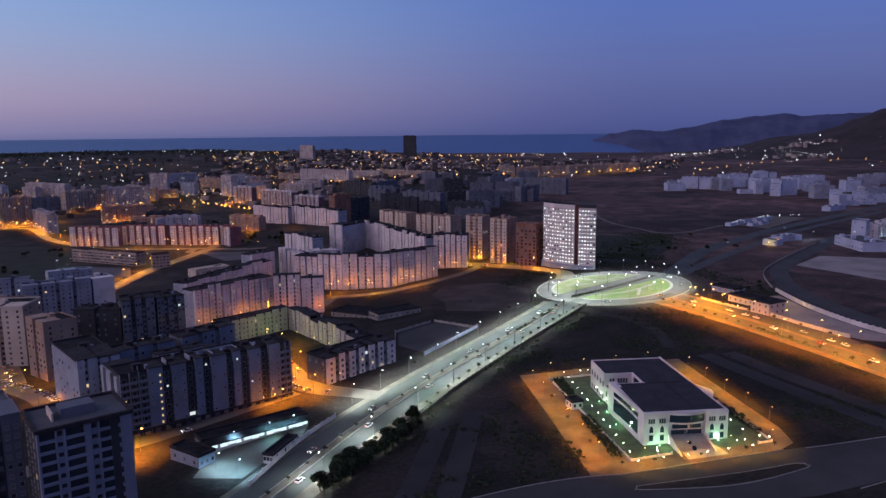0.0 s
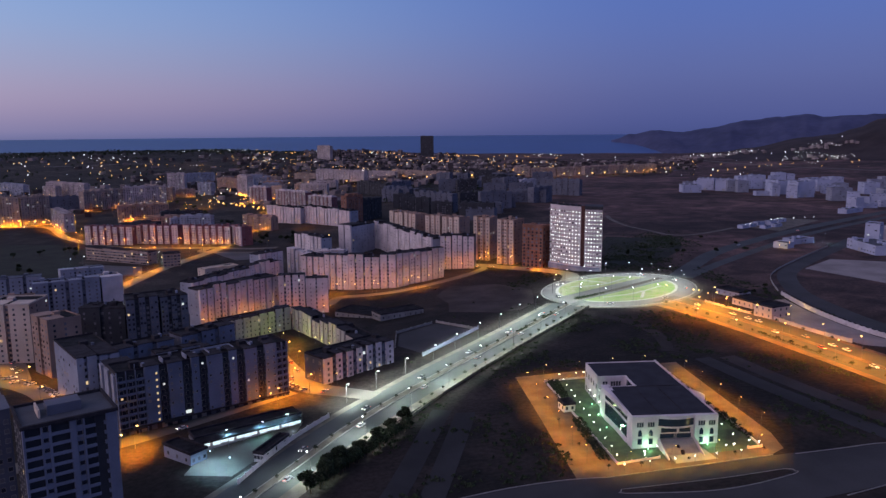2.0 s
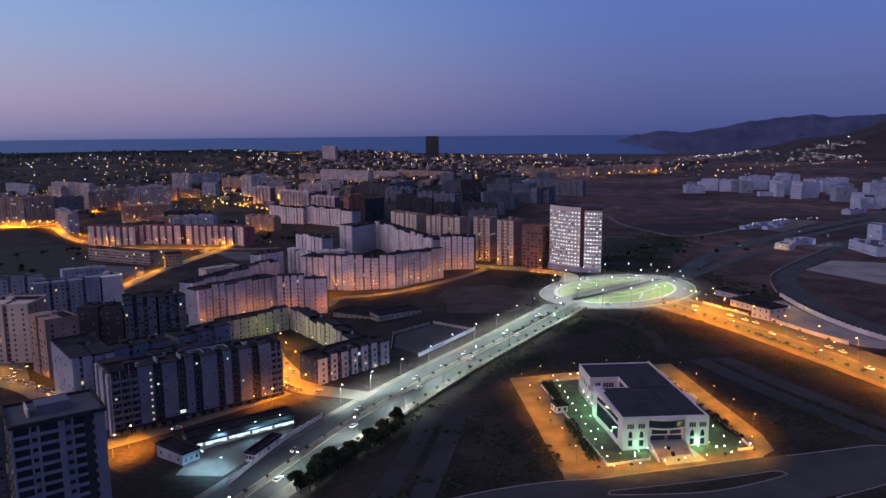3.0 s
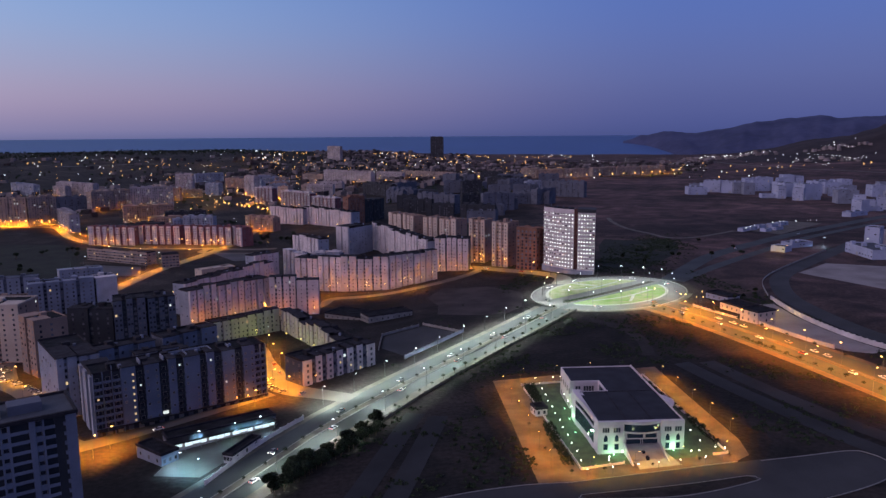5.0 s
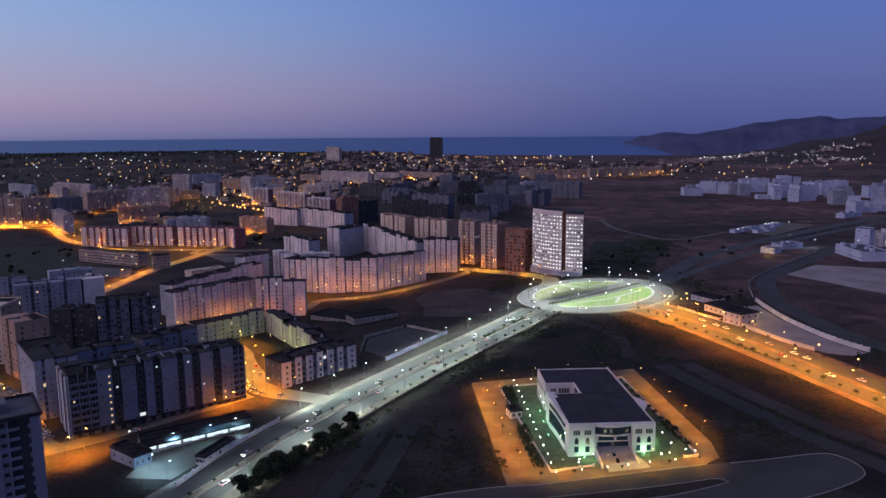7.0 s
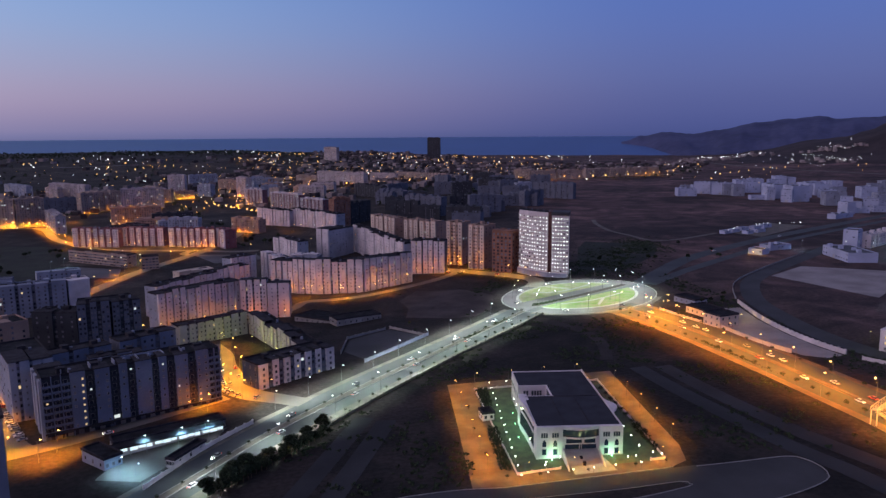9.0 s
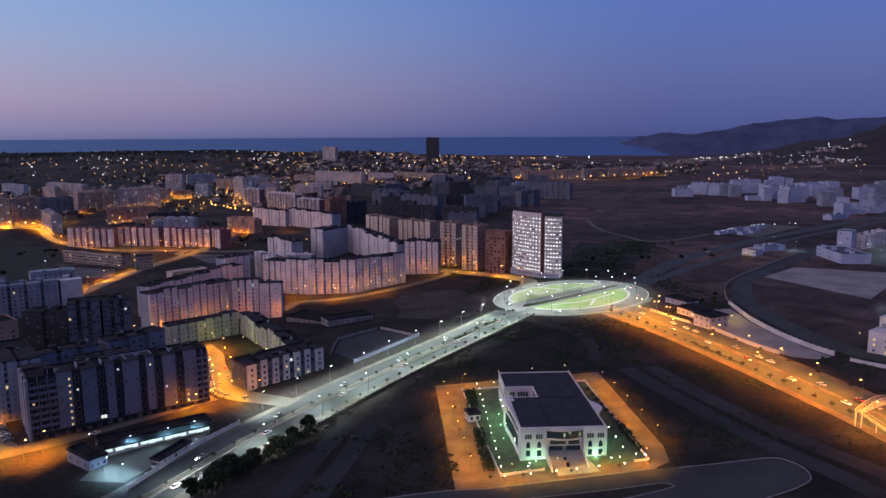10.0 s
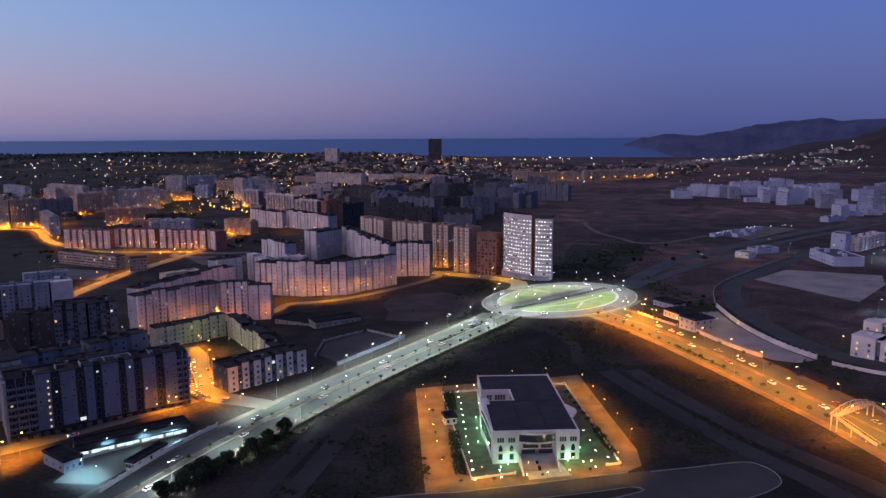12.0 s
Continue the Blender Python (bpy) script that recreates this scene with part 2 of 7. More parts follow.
M = {
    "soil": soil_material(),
    "asphalt": mat("asphalt", (0.070, 0.078, 0.080), 0.8, 0.3, 0.05, 3.0, 0.05),
    "asphalt_worn": mat("asphalt_worn", (0.13, 0.12, 0.13), 0.85, 0.35, 0.03, 2.0, 0.08),
    "street": mat("street", (0.19, 0.17, 0.15), 0.85, 0.35, 0.04, 2.0, 0.08),
    "asphalt_old": mat("asphalt_old", (0.062, 0.060, 0.064), 0.85, 0.35, 0.04, 2.0, 0.08),
    "verge": mat("verge", (0.17, 0.15, 0.128), 0.9, 0.4, 0.15, 3.0, 0.2),
    "paving": mat("paving", (0.17, 0.12, 0.09), 0.85, 0.4, 0.12, 4.0, 0.1),
    "concrete": mat("concrete", (0.36, 0.34, 0.33), 0.85, 0.3, 0.2, 4.0, 0.1),
    "kerb": mat("kerb", (0.30, 0.29, 0.28), 0.8, 0.25, 0.5, 4.0, 0.1),
    "line": mat("line", (0.7, 0.7, 0.68), 0.7, 0.3, 0.6, 6.0, 0.0),
    "grass": mat("grass", (0.11, 0.20, 0.035), 0.9, 0.6, 0.16, 3.0, 0.4, (0.20, 0.21, 0.11)),
    "grass_dry": mat("grass_dry", (0.15, 0.20, 0.06), 0.9, 0.6, 0.16, 3.0, 0.4, (0.26, 0.24, 0.16)),
    "lawn": mat("lawn", (0.095, 0.125, 0.07), 0.9, 0.45, 0.2, 3.0, 0.3, (0.065, 0.075, 0.055)),
    "leaf": mat("leaf", (0.035, 0.055, 0.022), 0.8, 0.5, 0.8, 5.0, 0.0, island=True),
    "bark": mat("bark", (0.14, 0.10, 0.07), 0.9, 0.4, 1.0, 12.0, 0.4),
    "town_pale": mat("town_pale", (0.36, 0.30, 0.30), 0.9, 0.4, 0.01, 0.5, 0.0, island=True),
    "town_dark": mat("town_dark", (0.10, 0.08, 0.085), 0.9, 0.4, 0.01, 0.5, 0.0, island=True),
    "sea": mat("sea", (0.048, 0.096, 0.29), 0.4, 0.12, 0.002, 0.02, 0.0, spec=0.5),
    # distance haze is put into this bluish mountain colour
    "hazed_rock": mat("hazed_rock", (0.078, 0.090, 0.19), 0.95, 0.45, 0.004, 0.03, 0.3, (0.050, 0.060, 0.135)),
    "scrub_hill": mat("scrub_hill", (0.050, 0.034, 0.036), 0.95, 0.55, 0.008, 0.05, 0.3),
    # the bluish dusk cast on the white halls is put into this colour
    "works_blue_cast": mat("works_blue_cast", (0.43, 0.47, 0.64), 0.8, 0.2, 0.05, 1.0, 0.05),
    "white": mat("white", (0.73, 0.655, 0.68), 0.8, 0.24, 0.10, 1.5, 0.05),
    "cream": mat("cream", (0.66, 0.54, 0.46), 0.8, 0.2, 0.08, 1.5, 0.05),
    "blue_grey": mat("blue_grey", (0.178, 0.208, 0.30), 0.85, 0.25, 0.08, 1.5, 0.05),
    "track": mat("track", (0.038, 0.038, 0.042), 0.9, 0.4, 0.05, 2.0, 0.1),
    "scrub_field": mat("scrub_field", (0.026, 0.030, 0.020), 0.95, 0.5, 0.05, 0.6, 0.5, (0.014, 0.016, 0.012)),
    "dust": mat("dust", (0.33, 0.29, 0.29), 0.95, 0.3, 0.05, 1.0, 0.2),
    "soil_path": mat("soil_path", (0.042, 0.034, 0.033), 0.95, 0.5, 0.1, 1.0, 0.3),
    "waste": mat("waste", (0.072, 0.057, 0.056), 0.95, 0.45, 0.06, 1.0, 0.3),
    "pole": mat("pole", (0.16, 0.16, 0.165), 0.6, 0.15, 1.0, 6.0, 0.0),
    "estate_cream": mat("estate_cream", (0.42, 0.32, 0.28), 0.85, 0.3, 0.05, 1.0, 0.05),
    "estate_white": mat("estate_white", (0.50, 0.43, 0.45), 0.85, 0.3, 0.05, 1.0, 0.05),
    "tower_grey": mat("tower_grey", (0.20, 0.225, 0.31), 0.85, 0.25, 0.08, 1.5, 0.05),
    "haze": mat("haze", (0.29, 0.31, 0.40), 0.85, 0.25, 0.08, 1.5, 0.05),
    "grey": mat("grey", (0.36, 0.38, 0.47), 0.85, 0.25, 0.08, 1.5, 0.05),
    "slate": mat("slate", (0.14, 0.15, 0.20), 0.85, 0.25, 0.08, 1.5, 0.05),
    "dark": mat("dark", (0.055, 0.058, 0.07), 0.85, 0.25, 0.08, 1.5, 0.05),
    "brown": mat("brown", (0.40, 0.27, 0.22), 0.85, 0.25, 0.08, 1.5, 0.05),
    "core": mat("core", (0.10, 0.045, 0.040), 0.85, 0.25, 0.1, 2.0, 0.05),
    "brick": mat("brick", (0.30, 0.15, 0.11), 0.9, 0.3, 0.1, 2.0, 0.1),
    "red": mat("red", (0.27, 0.115, 0.13), 0.85, 0.25, 0.1, 2.0, 0.05),
    "yellow": mat("yellow", (0.56, 0.52, 0.47), 0.8, 0.2, 0.1, 1.5, 0.05),
    "roof": mat("roof", (0.030, 0.030, 0.036), 0.95, 0.5, 0.25, 1.2, 0.1, spec=0.1),
    "court_roof": mat("court_roof", (0.046, 0.046, 0.058), 0.9, 0.25, 0.15, 1.5, 0.05, spec=0.15),
    "coping": mat("coping", (0.052, 0.048, 0.058), 0.95, 0.4, 0.3, 1.2, 0.1, spec=0.1),
    "roof_pale": mat("roof_pale", (0.095, 0.10, 0.125), 0.9, 0.3, 0.12, 1.2, 0.1),
    "steel": mat("steel", (0.45, 0.45, 0.46), 0.45, 0.15, 1.0, 6.0, 0.0, metal=0.6),
    "paint_w": mat("paint_w", (0.8, 0.8, 0.8), 0.3, 0.05, 1.0, 6.0, 0.0, spec=0.5),
    "paint_g": mat("paint_g", (0.25, 0.26, 0.28), 0.3, 0.05, 1.0, 6.0, 0.0, spec=0.5),
    "paint_r": mat("paint_r", (0.35, 0.05, 0.04), 0.3, 0.05, 1.0, 6.0, 0.0, spec=0.5),
    "tyre": mat("tyre", (0.02, 0.02, 0.02), 0.9, 0.2, 1.0, 6.0, 0.0),
    "pane": glass("pane", (0.04, 0.042, 0.055), 0.25),
    "pane_dim": glass("pane_dim", (0.13, 0.125, 0.15), 0.4),
    "court_glass": glass("court_glass", (0.015, 0.03, 0.05), 0.08),
    "lit_white": glow("lit_white", (0.92, 1.0, 1.0), 0.8),
    "lit_tower": glow("lit_tower", (0.93, 1.0, 0.98), 1.5),
    "lit_soft": glow("lit_soft", (0.95, 0.97, 1.0), 0.6),
    "lit_warm": glow("lit_warm", (1.0, 0.72, 0.40), 0.75),
    "lit_cool": glow("lit_cool", (0.72, 0.9, 1.0), 1.15),
    "bulb_sodium": glow("bulb_sodium", (1.0, 0.55, 0.16), 9.0),
    "bulb_led": glow("bulb_led", (0.92, 1.0, 0.95), 9.0),
    "bulb_cool": glow("bulb_cool", (0.8, 0.93, 1.0), 9.0),
    "bulb_garden": glow("bulb_garden", (0.93, 1.0, 0.88), 8.0),
    "bulb_green": glow("bulb_green", (0.45, 1.0, 0.6), 4.0),
    "bulb_warm": glow("bulb_warm", (1.0, 0.72, 0.2), 6.0),
    "far_sodium": glow("far_sodium", (1.0, 0.50, 0.14), 4.5),
    "far_led": glow("far_led", (0.95, 1.0, 0.95), 4.0),
    "head_lamp": glow("head_lamp", (1.0, 0.95, 0.8), 8.0),
    "tail_lamp": glow("tail_lamp", (1.0, 0.08, 0.03), 4.0),
}


# ---- mesh helpers ----
def box(bm, x0, x1, y0, y1, z0, z1, mi=0):
    v = [bm.verts.new(p) for p in ((x0, y0, z0), (x1, y0, z0), (x1, y1, z0), (x0, y1, z0), (x0, y0, z1), (x1, y0, z1), (x1, y1, z1), (x0, y1, z1))]
    for f in ((3, 2, 1, 0), (4, 5, 6, 7), (0, 1, 5, 4), (1, 2, 6, 5), (2, 3, 7, 6), (3, 0, 4, 7)):
        bm.faces.new([v[i] for i in f]).material_index = mi
    return v


def mesh_of(name, bm, *mats):
    me = bpy.data.meshes.new(name)
    bm.normal_update()
    bm.to_mesh(me)
    bm.free()
    for m in mats:
        me.materials.append(m if not isinstance(m, str) else M[m])
    return me


def part(name, data, parent, label="", m=None, mats=()):
    """Links a bmesh or a mesh as one object under a thing or a part."""
    me = mesh_of(name, data, *mats) if isinstance(data, bmesh.types.BMesh) else data
    ob = new(name, me)
    ob.parent = parent
    if m is not None:
        ob.matrix_basis = m
    if label:
        tagged(ob, label)
    return ob


def thing(name, m, label, category, group="", kind=""):
    ob = new(name)
    ob.empty_display_size = 0.5
    ob.matrix_basis = m
    return tagged(ob, label, category, group, kind)


def tube(bm, p, q, r0, r1, n=6, mi=0):
    p, q = Vector(p), Vector(q)
    d = (q - p).normalized()
    u = d.orthogonal().normalized()
    v = d.cross(u)
    a = [bm.verts.new(p + (u * math.cos(i * 2 * math.pi / n) + v * math.sin(i * 2 * math.pi / n)) * r0) for i in range(n)]
    b = [bm.verts.new(q + (u * math.cos(i * 2 * math.pi / n) + v * math.sin(i * 2 * math.pi / n)) * r1) for i in range(n)]
    for i in range(n):
        bm.faces.new((a[i], a[(i + 1) % n], b[(i + 1) % n], b[i])).material_index = mi
    bm.faces.new(a[::-1]).material_index = mi
    bm.faces.new(b).material_index = mi


def ball(bm, c, r, seg=8, rings=5, squash=1.0, mi=0):
    for f in bmesh.ops.create_uvsphere(bm, u_segments=seg, v_segments=rings, radius=r, matrix=Matrix.Translation(c) @ Matrix.Diagonal((1, 1, squash, 1)))["verts"]:
        for g in f.link_faces:
            g.material_index, g.smooth = mi, True


LAID = []  # lines and half widths of all that is laid on the ground


def ribbon(name, pts, width, z, material, kind="structure", label="", category="", step=6.0, thick=0.0):
    """A strip of the given width (number, or one per point) laid over the ground along a smooth line."""
    line = curve(pts, step)
    ws = width if isinstance(width, (list, tuple)) else [width] * len(pts)
    bm = bmesh.new()
    rows = []
    for i, (x, y, k) in enumerate(line):
        a, b = line[max(i - 1, 0)], line[min(i + 1, len(line) - 1)]
        d = Vector((b[0] - a[0], b[1] - a[1])).normalized()
        j = min(int(k), len(ws) - 2)
        w = (ws[j] + (ws[j + 1] - ws[j]) * (k - j)) / 2
        row = []
        for s in (-w, -w / 3, w / 3, w):
            px, py = x - d.y * s, y + d.x * s
            row.append(bm.verts.new((px, py, gz(px, py) + z)))
        if thick:
            for s, vv in ((-w, row[0]), (w, row[-1])):
                row.insert(0 if s < 0 else len(row), bm.verts.new((vv.co.x, vv.co.y, vv.co.z - thick)))
        rows.append(row)
    for r0, r1 in zip(rows, rows[1:]):
        for i in range(len(r0) - 1):
            bm.faces.new((r0[i], r1[i], r1[i + 1], r0[i + 1])[::-1])
    ob = new(name, mesh_of(name, bm, material))
    LAID.append((line, max(ws) / 2))
    return tagged(ob, label, category, "", kind)


def curve(pts, step):
    """Points (x, y, index) along a Catmull-Rom line."""
    out = []
    n = len(pts)
    for i in range(n - 1):
        p0, p1, p2, p3 = (Vector(pts[min(max(j, 0), n - 1)]) for j in (i - 1, i, i + 1, i + 2))
        m = max(2, int((p2 - p1).length / step))
        for k in range(m):
            t = k / m
            p = 0.5 * (2 * p1 + (p2 - p0) * t + (2 * p0 - 5 * p1 + 4 * p2 - p3) * t * t + (3 * p1 - p0 - 3 * p2 + p3) * t ** 3)
            out.append((p.x, p.y, i + t))
    out.append((*pts[-1], n - 1))
    return out


def along(pts, gap, start=0.0):
    """Points and headings every gap metres along a line."""
    out, left = [], start
    line = curve(pts, 2.0)
    for a, b in zip(line, line[1:]):
        d = Vector((b[0] - a[0], b[1] - a[1]))
        while left <= d.length:
            p = Vector(a[:2]) + d.normalized() * left
            out.append((p.x, p.y, math.degrees(math.atan2(d.y, d.x))))
            left += gap
        left -= d.length
    return out


def patch(name, pts, z, material, label, category, sub=6.0, kind="structure"):
    """A flat-lying area of the ground with a straight or curved outline."""
    xs, ys = [p[0] for p in pts], [p[1] for p in pts]
    bm = bmesh.new()
    vs = []
    n = len(pts)
    for i, p in enumerate(pts):
        q = pts[(i + 1) % n]
        m = max(1, int(math.hypot(q[0] - p[0], q[1] - p[1]) / sub))
        for k in range(m):
            t = k / m
            vs.append(bm.verts.new((p[0] + (q[0] - p[0]) * t, p[1] + (q[1] - p[1]) * t, 0)))
    f = bm.faces.new(vs)
    bmesh.ops.triangulate(bm, faces=[f])
    for axis, lo, hi in ((Vector((1, 0, 0)), min(xs), max(xs)), (Vector((0, 1, 0)), min(ys), max(ys))):
        c = lo + sub * 2
        while c < hi:
            bmesh.ops.bisect_plane(bm, geom=bm.verts[:] + bm.edges[:] + bm.faces[:], plane_co=axis * c, plane_no=axis)
            c += sub * 2
    for v in bm.verts:
        v.co.z = gz(v.co.x, v.co.y) + z
    bm.normal_update()
    if sum(f.normal.z for f in bm.faces) < 0:
        bmesh.ops.reverse_faces(bm, faces=bm.faces[:])
    ob = new(name, mesh_of(name, bm, material))
    return tagged(ob, label, category, "", kind)


def ellipse(cx, cy, a, b, turn, n=48, t0=0.0, t1=360.0):
    c, s = math.cos(radians(turn)), math.sin(radians(turn))
    out = []
    for i in range(n):
        t = radians(t0 + (t1 - t0) * i / n)
        u, v = a * math.cos(t), b * math.sin(t)
        out.append((cx + u * c - v * s, cy + u * s + v * c))
    return out


# ---- ground, sea and hills ----
def polar_sheet(name, radii, angles, height, material, label, category, kind="structure", closed=False):
    bm = bmesh.new()
    rows = []
    for r in radii:
        rows.append([bm.verts.new((r * math.sin(radians(a)), r * math.cos(radians(a)), height(r, a))) for a in angles])
    for r0, r1 in zip(rows, rows[1:]):
        n = len(r0)
        for i in range(n if closed else n - 1):
            bm.faces.new((r0[i], r1[i], r1[(i + 1) % n], r0[(i + 1) % n])[::-1]).smooth = True
    bm.normal_update()
    if sum(f.normal.z for f in bm.faces) < 0:
        bmesh.ops.reverse_faces(bm, faces=bm.faces[:])
    return tagged(new(name, mesh_of(name, bm, material)), label, category, "", kind)


rings = [0.3, 4.0]
while rings[-1] < 4000:
    rings.append(rings[-1] * 1.022 + 0.6)
front = [-50 + i * 0.8 for i in range(142)]
back = [64 + i * 6.0 for i in range(1, 41)]
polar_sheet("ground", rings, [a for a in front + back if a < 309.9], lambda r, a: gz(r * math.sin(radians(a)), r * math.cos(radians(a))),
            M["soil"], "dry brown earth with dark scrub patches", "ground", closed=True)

# the sea climbs to the line of the horizon
polar_sheet("sea", [3850 + i * 60 for i in range(19)], [-56 + i for i in range(131)],
            lambda r, a: -16 + (r - 3850) / 1080 * 112.5, M["sea"], "calm deep blue evening sea", "water")


def profile(table, a):
    for (a0, z0), (a1, z1) in zip(table, table[1:]):
        if a <= a1:
            return z0 + (z1 - z0) * smooth(a0, a1, a)
    return table[-1][1]


FAR_CREST = [(22.4, -40), (23.6, 66), (24.9, 98), (26.75, 122), (28.35, 108), (30.4, 132), (32.85, 171), (35.05, 190), (36.75, 202), (38.0, 186), (39.5, 193), (41.4, 197), (46, 212), (60, 235)]
NEAR_CREST = [(31, 8), (33, 34), (36.9, 84), (38.5, 96), (39.8, 122), (41.2, 160), (42.8, 198), (46, 226), (50, 240), (70, 250)]


def far_hill(r, a):
    slope = smooth(4280 - 620 * smooth(24.0, 28.5, a), 4580, r)
    gully = 26 * noise.noise((a * 0.4, r * 0.003, 0)) + 13 * noise.noise((a * 1.1 + r * 0.003, r * 0.007, 7)) + 5 * noise.noise((a * 3, r * 0.015, 3))
    return -30 + slope * (profile(FAR_CREST, a) + 30) + gully * smooth(24, 29, a) * 4 * slope * (1 - slope) + 7 * noise.noise((a * 2.0, 0, 1)) * slope


def near_hill(r, a):
    base = gz(r * math.sin(radians(a)), r * math.cos(radians(a))) - 6
    slope = smooth(2500, 3650, r)
    gully = 16 * noise.noise((a * 0.6, r * 0.002, 2)) + 8 * noise.noise((a * 1.9, r * 0.006, 5))
    return base + slope * max(profile(NEAR_CREST, a) - base, -4) + gully * 4 * slope * (1 - slope) * smooth(34, 40, a)


polar_sheet("far_mountains", [3700 + i * 45 for i in range(27)], [21 + i * 0.18 for i in range(240)], far_hill, M["hazed_rock"], "bare coastal mountain range, dusk haze in its blue-grey colour", "mountains")
polar_sheet("near_hillside", [2450 + i * 60 for i in range(23)], [31 + i * 0.4 for i in range(95)], near_hill, M["scrub_hill"], "dark scrub-covered hillside above the town", "hillside")

# ---- roads ----
MAIN = [(-44, 214), (-27, 236), (-11, 259), (6.5, 282), (31, 309), (58, 338), (96, 380), (140, 424), (178, 464)]
LEFT_EDGE = [(-52, 222), (-33, 243), (-11, 274), (4.4, 297), (26, 323), (45, 343), (83, 384), (130, 431), (180, 480)]
MEDIAN = [(-33, 220), (-15, 244.2), (0, 265.7), (18.2, 292.3), (41.4, 320.6), (77, 360), (122.7, 407.8), (184, 473)]
RIGHT_EDGE = [(-22, 219), (-5.6, 241), (4, 254.7), (21.3, 276.5), (44, 304), (72.3, 338.8), (116.7, 388), (190, 464)]
ribbon("road_verge", MEDIAN, 32, 0.05, M["verge"], label="pale dusty verge beside the dual carriageway", category="verge")
ribbon("road", [(a[0] * 0.5 + b[0] * 0.5, a[1] * 0.5 + b[1] * 0.5) for a, b in zip(LEFT_EDGE[1:], MEDIAN)], [11, 11, 11, 11.5, 12, 13, 13, 16], 0.12, M["asphalt"], label="floodlit grey asphalt carriageway", category="road")
ribbon("road", [(a[0] * 0.5 + b[0] * 0.5, a[1] * 0.5 + b[1] * 0.5) for a, b in zip(RIGHT_EDGE, MEDIAN)], [9.5, 9.5, 9.5, 9.5, 10, 11, 12, 16], 0.13, M["asphalt"], label="floodlit grey asphalt carriageway", category="road")
ribbon("median_strip", MEDIAN, 3.6, 0.34, M["verge"], label="raised median strip of bare soil between kerbs", category="median", thick=0.3)

RC = (236, 506)
patch("roundabout", ellipse(RC[0], RC[1], 60, 54, 28), 0.10, M["asphalt_worn"], "floodlit pale asphalt roundabout", "roundabout")
ring = ellipse(RC[0], RC[1], 60.5, 54.5, 28)
ribbon("kerb", ring + ring[:1], 0.7, 0.2, M["kerb"], label="pale concrete kerb round the roundabout", category="kerb", thick=0.2)
ribbon("pavement", ellipse(RC[0], RC[1], 63, 57, 28, 30, 190, 305), 4.0, 0.16, M["verge"], label="pale pavement on the outside of the roundabout", category="pavement")
CROSS = [(170, 460), (197, 482), (240, 502), (283, 524), (300, 534)]
for r0, z0, nm, mt, lab, cat in ((47.8, 0.20, "kerb_apron", "kerb", "pale kerbed apron round the lawn island", "kerb"), (45.5, 0.34, "traffic_island", "grass", "bright green lawn island of the roundabout", "traffic island")):
    for t0, t1 in ((12, 168), (192, 348)):
        patch(nm, ellipse(RC[0] - 1, RC[1] + 1, r0, r0 * 0.9, 26, 30, t0, t1), z0, M["grass_dry" if mt == "grass" and t0 == 12 else mt], lab, cat)
for pts in ([(206, 526), (228, 522), (256, 537)], [(222, 545), (236, 527)], [(214, 482), (240, 485), (268, 500)], [(238, 470), (248, 487)]):
    ribbon("footpath", pts, 2.2, 0.42, M["kerb"], label="pale curved footpath on the lawn island", category="path")
ribbon("road", [(x + 1.5, y - 4) for x, y in CROSS], 6.5, 0.2, M["asphalt"], label="floodlit lane across the roundabout", category="road")
ribbon("planted_strip", [(x - 1.5, y + 3) for x, y in CROSS[1:4]], 5.5, 0.26, M["soil"], label="dark planted strip across the roundabout", category="planting")

ORANGE_UP = [(262, 470), (268, 450), (280.4, 403), (287, 349), (291.5, 305), (293.7, 267), (294, 243), (294, 190), (292, 120)]
ORANGE_MID = [(250, 462), (256, 440), (266.9, 390.7), (274.4, 329.2), (277.5, 283.5), (280.5, 249.8), (281, 228), (281, 185), (279, 120)]
ORANGE_LOW = [(238, 452), (244.6, 430), (253.8, 363.5), (260.5, 305), (263.8, 263.4), (266.8, 232), (267.6, 212.9), (267, 180), (265, 120)]
mid_pts = [(a[0] * 0.5 + b[0] * 0.5, a[1] * 0.5 + b[1] * 0.5) for a, b in zip(ORANGE_UP, ORANGE_LOW)]
ribbon("pavement", mid_pts, 35, 0.05, M["paving"], label="wide dusty pavement along the avenue", category="pavement")
ribbon("road", [(a[0] * 0.5 + b[0] * 0.5, a[1] * 0.5 + b[1] * 0.5) for a, b in zip(ORANGE_UP, ORANGE_MID)], 11.5, 0.13, M["asphalt"], label="sodium-lit asphalt avenue carriageway", category="road")
ribbon("road", [(a[0] * 0.5 + b[0] * 0.5, a[1] * 0.5 + b[1] * 0.5) for a, b in zip(ORANGE_LOW, ORANGE_MID)], 11.5, 0.13, M["asphalt"], label="sodium-lit asphalt avenue carriageway", category="road")
ribbon("median_strip", ORANGE_MID, 1.6, 0.34, M["verge"], label="narrow kerbed median of the avenue", category="median", thick=0.3)

BACK = [(296, 528), (345, 580), (394, 628), (497, 705), (614, 780), (864, 928), (1300, 1180)]
ribbon("road", BACK, 15, 0.12, M["asphalt"], label="unlit country road climbing out of town", category="road")
BACK2 = [(300, 520), (345, 556), (464.6, 650), (583, 734), (810, 866)]
ribbon("road", BACK2, 10, 0.12, M["asphalt"], label="unlit service road beside the country road", category="road")
CURVE = [(560, 668), (508, 624.8), (427, 560.8), (380, 520), (356, 488.5), (334, 445), (324, 400), (320, 362), (321, 336), (326, 312), (342, 288), (372, 262)]
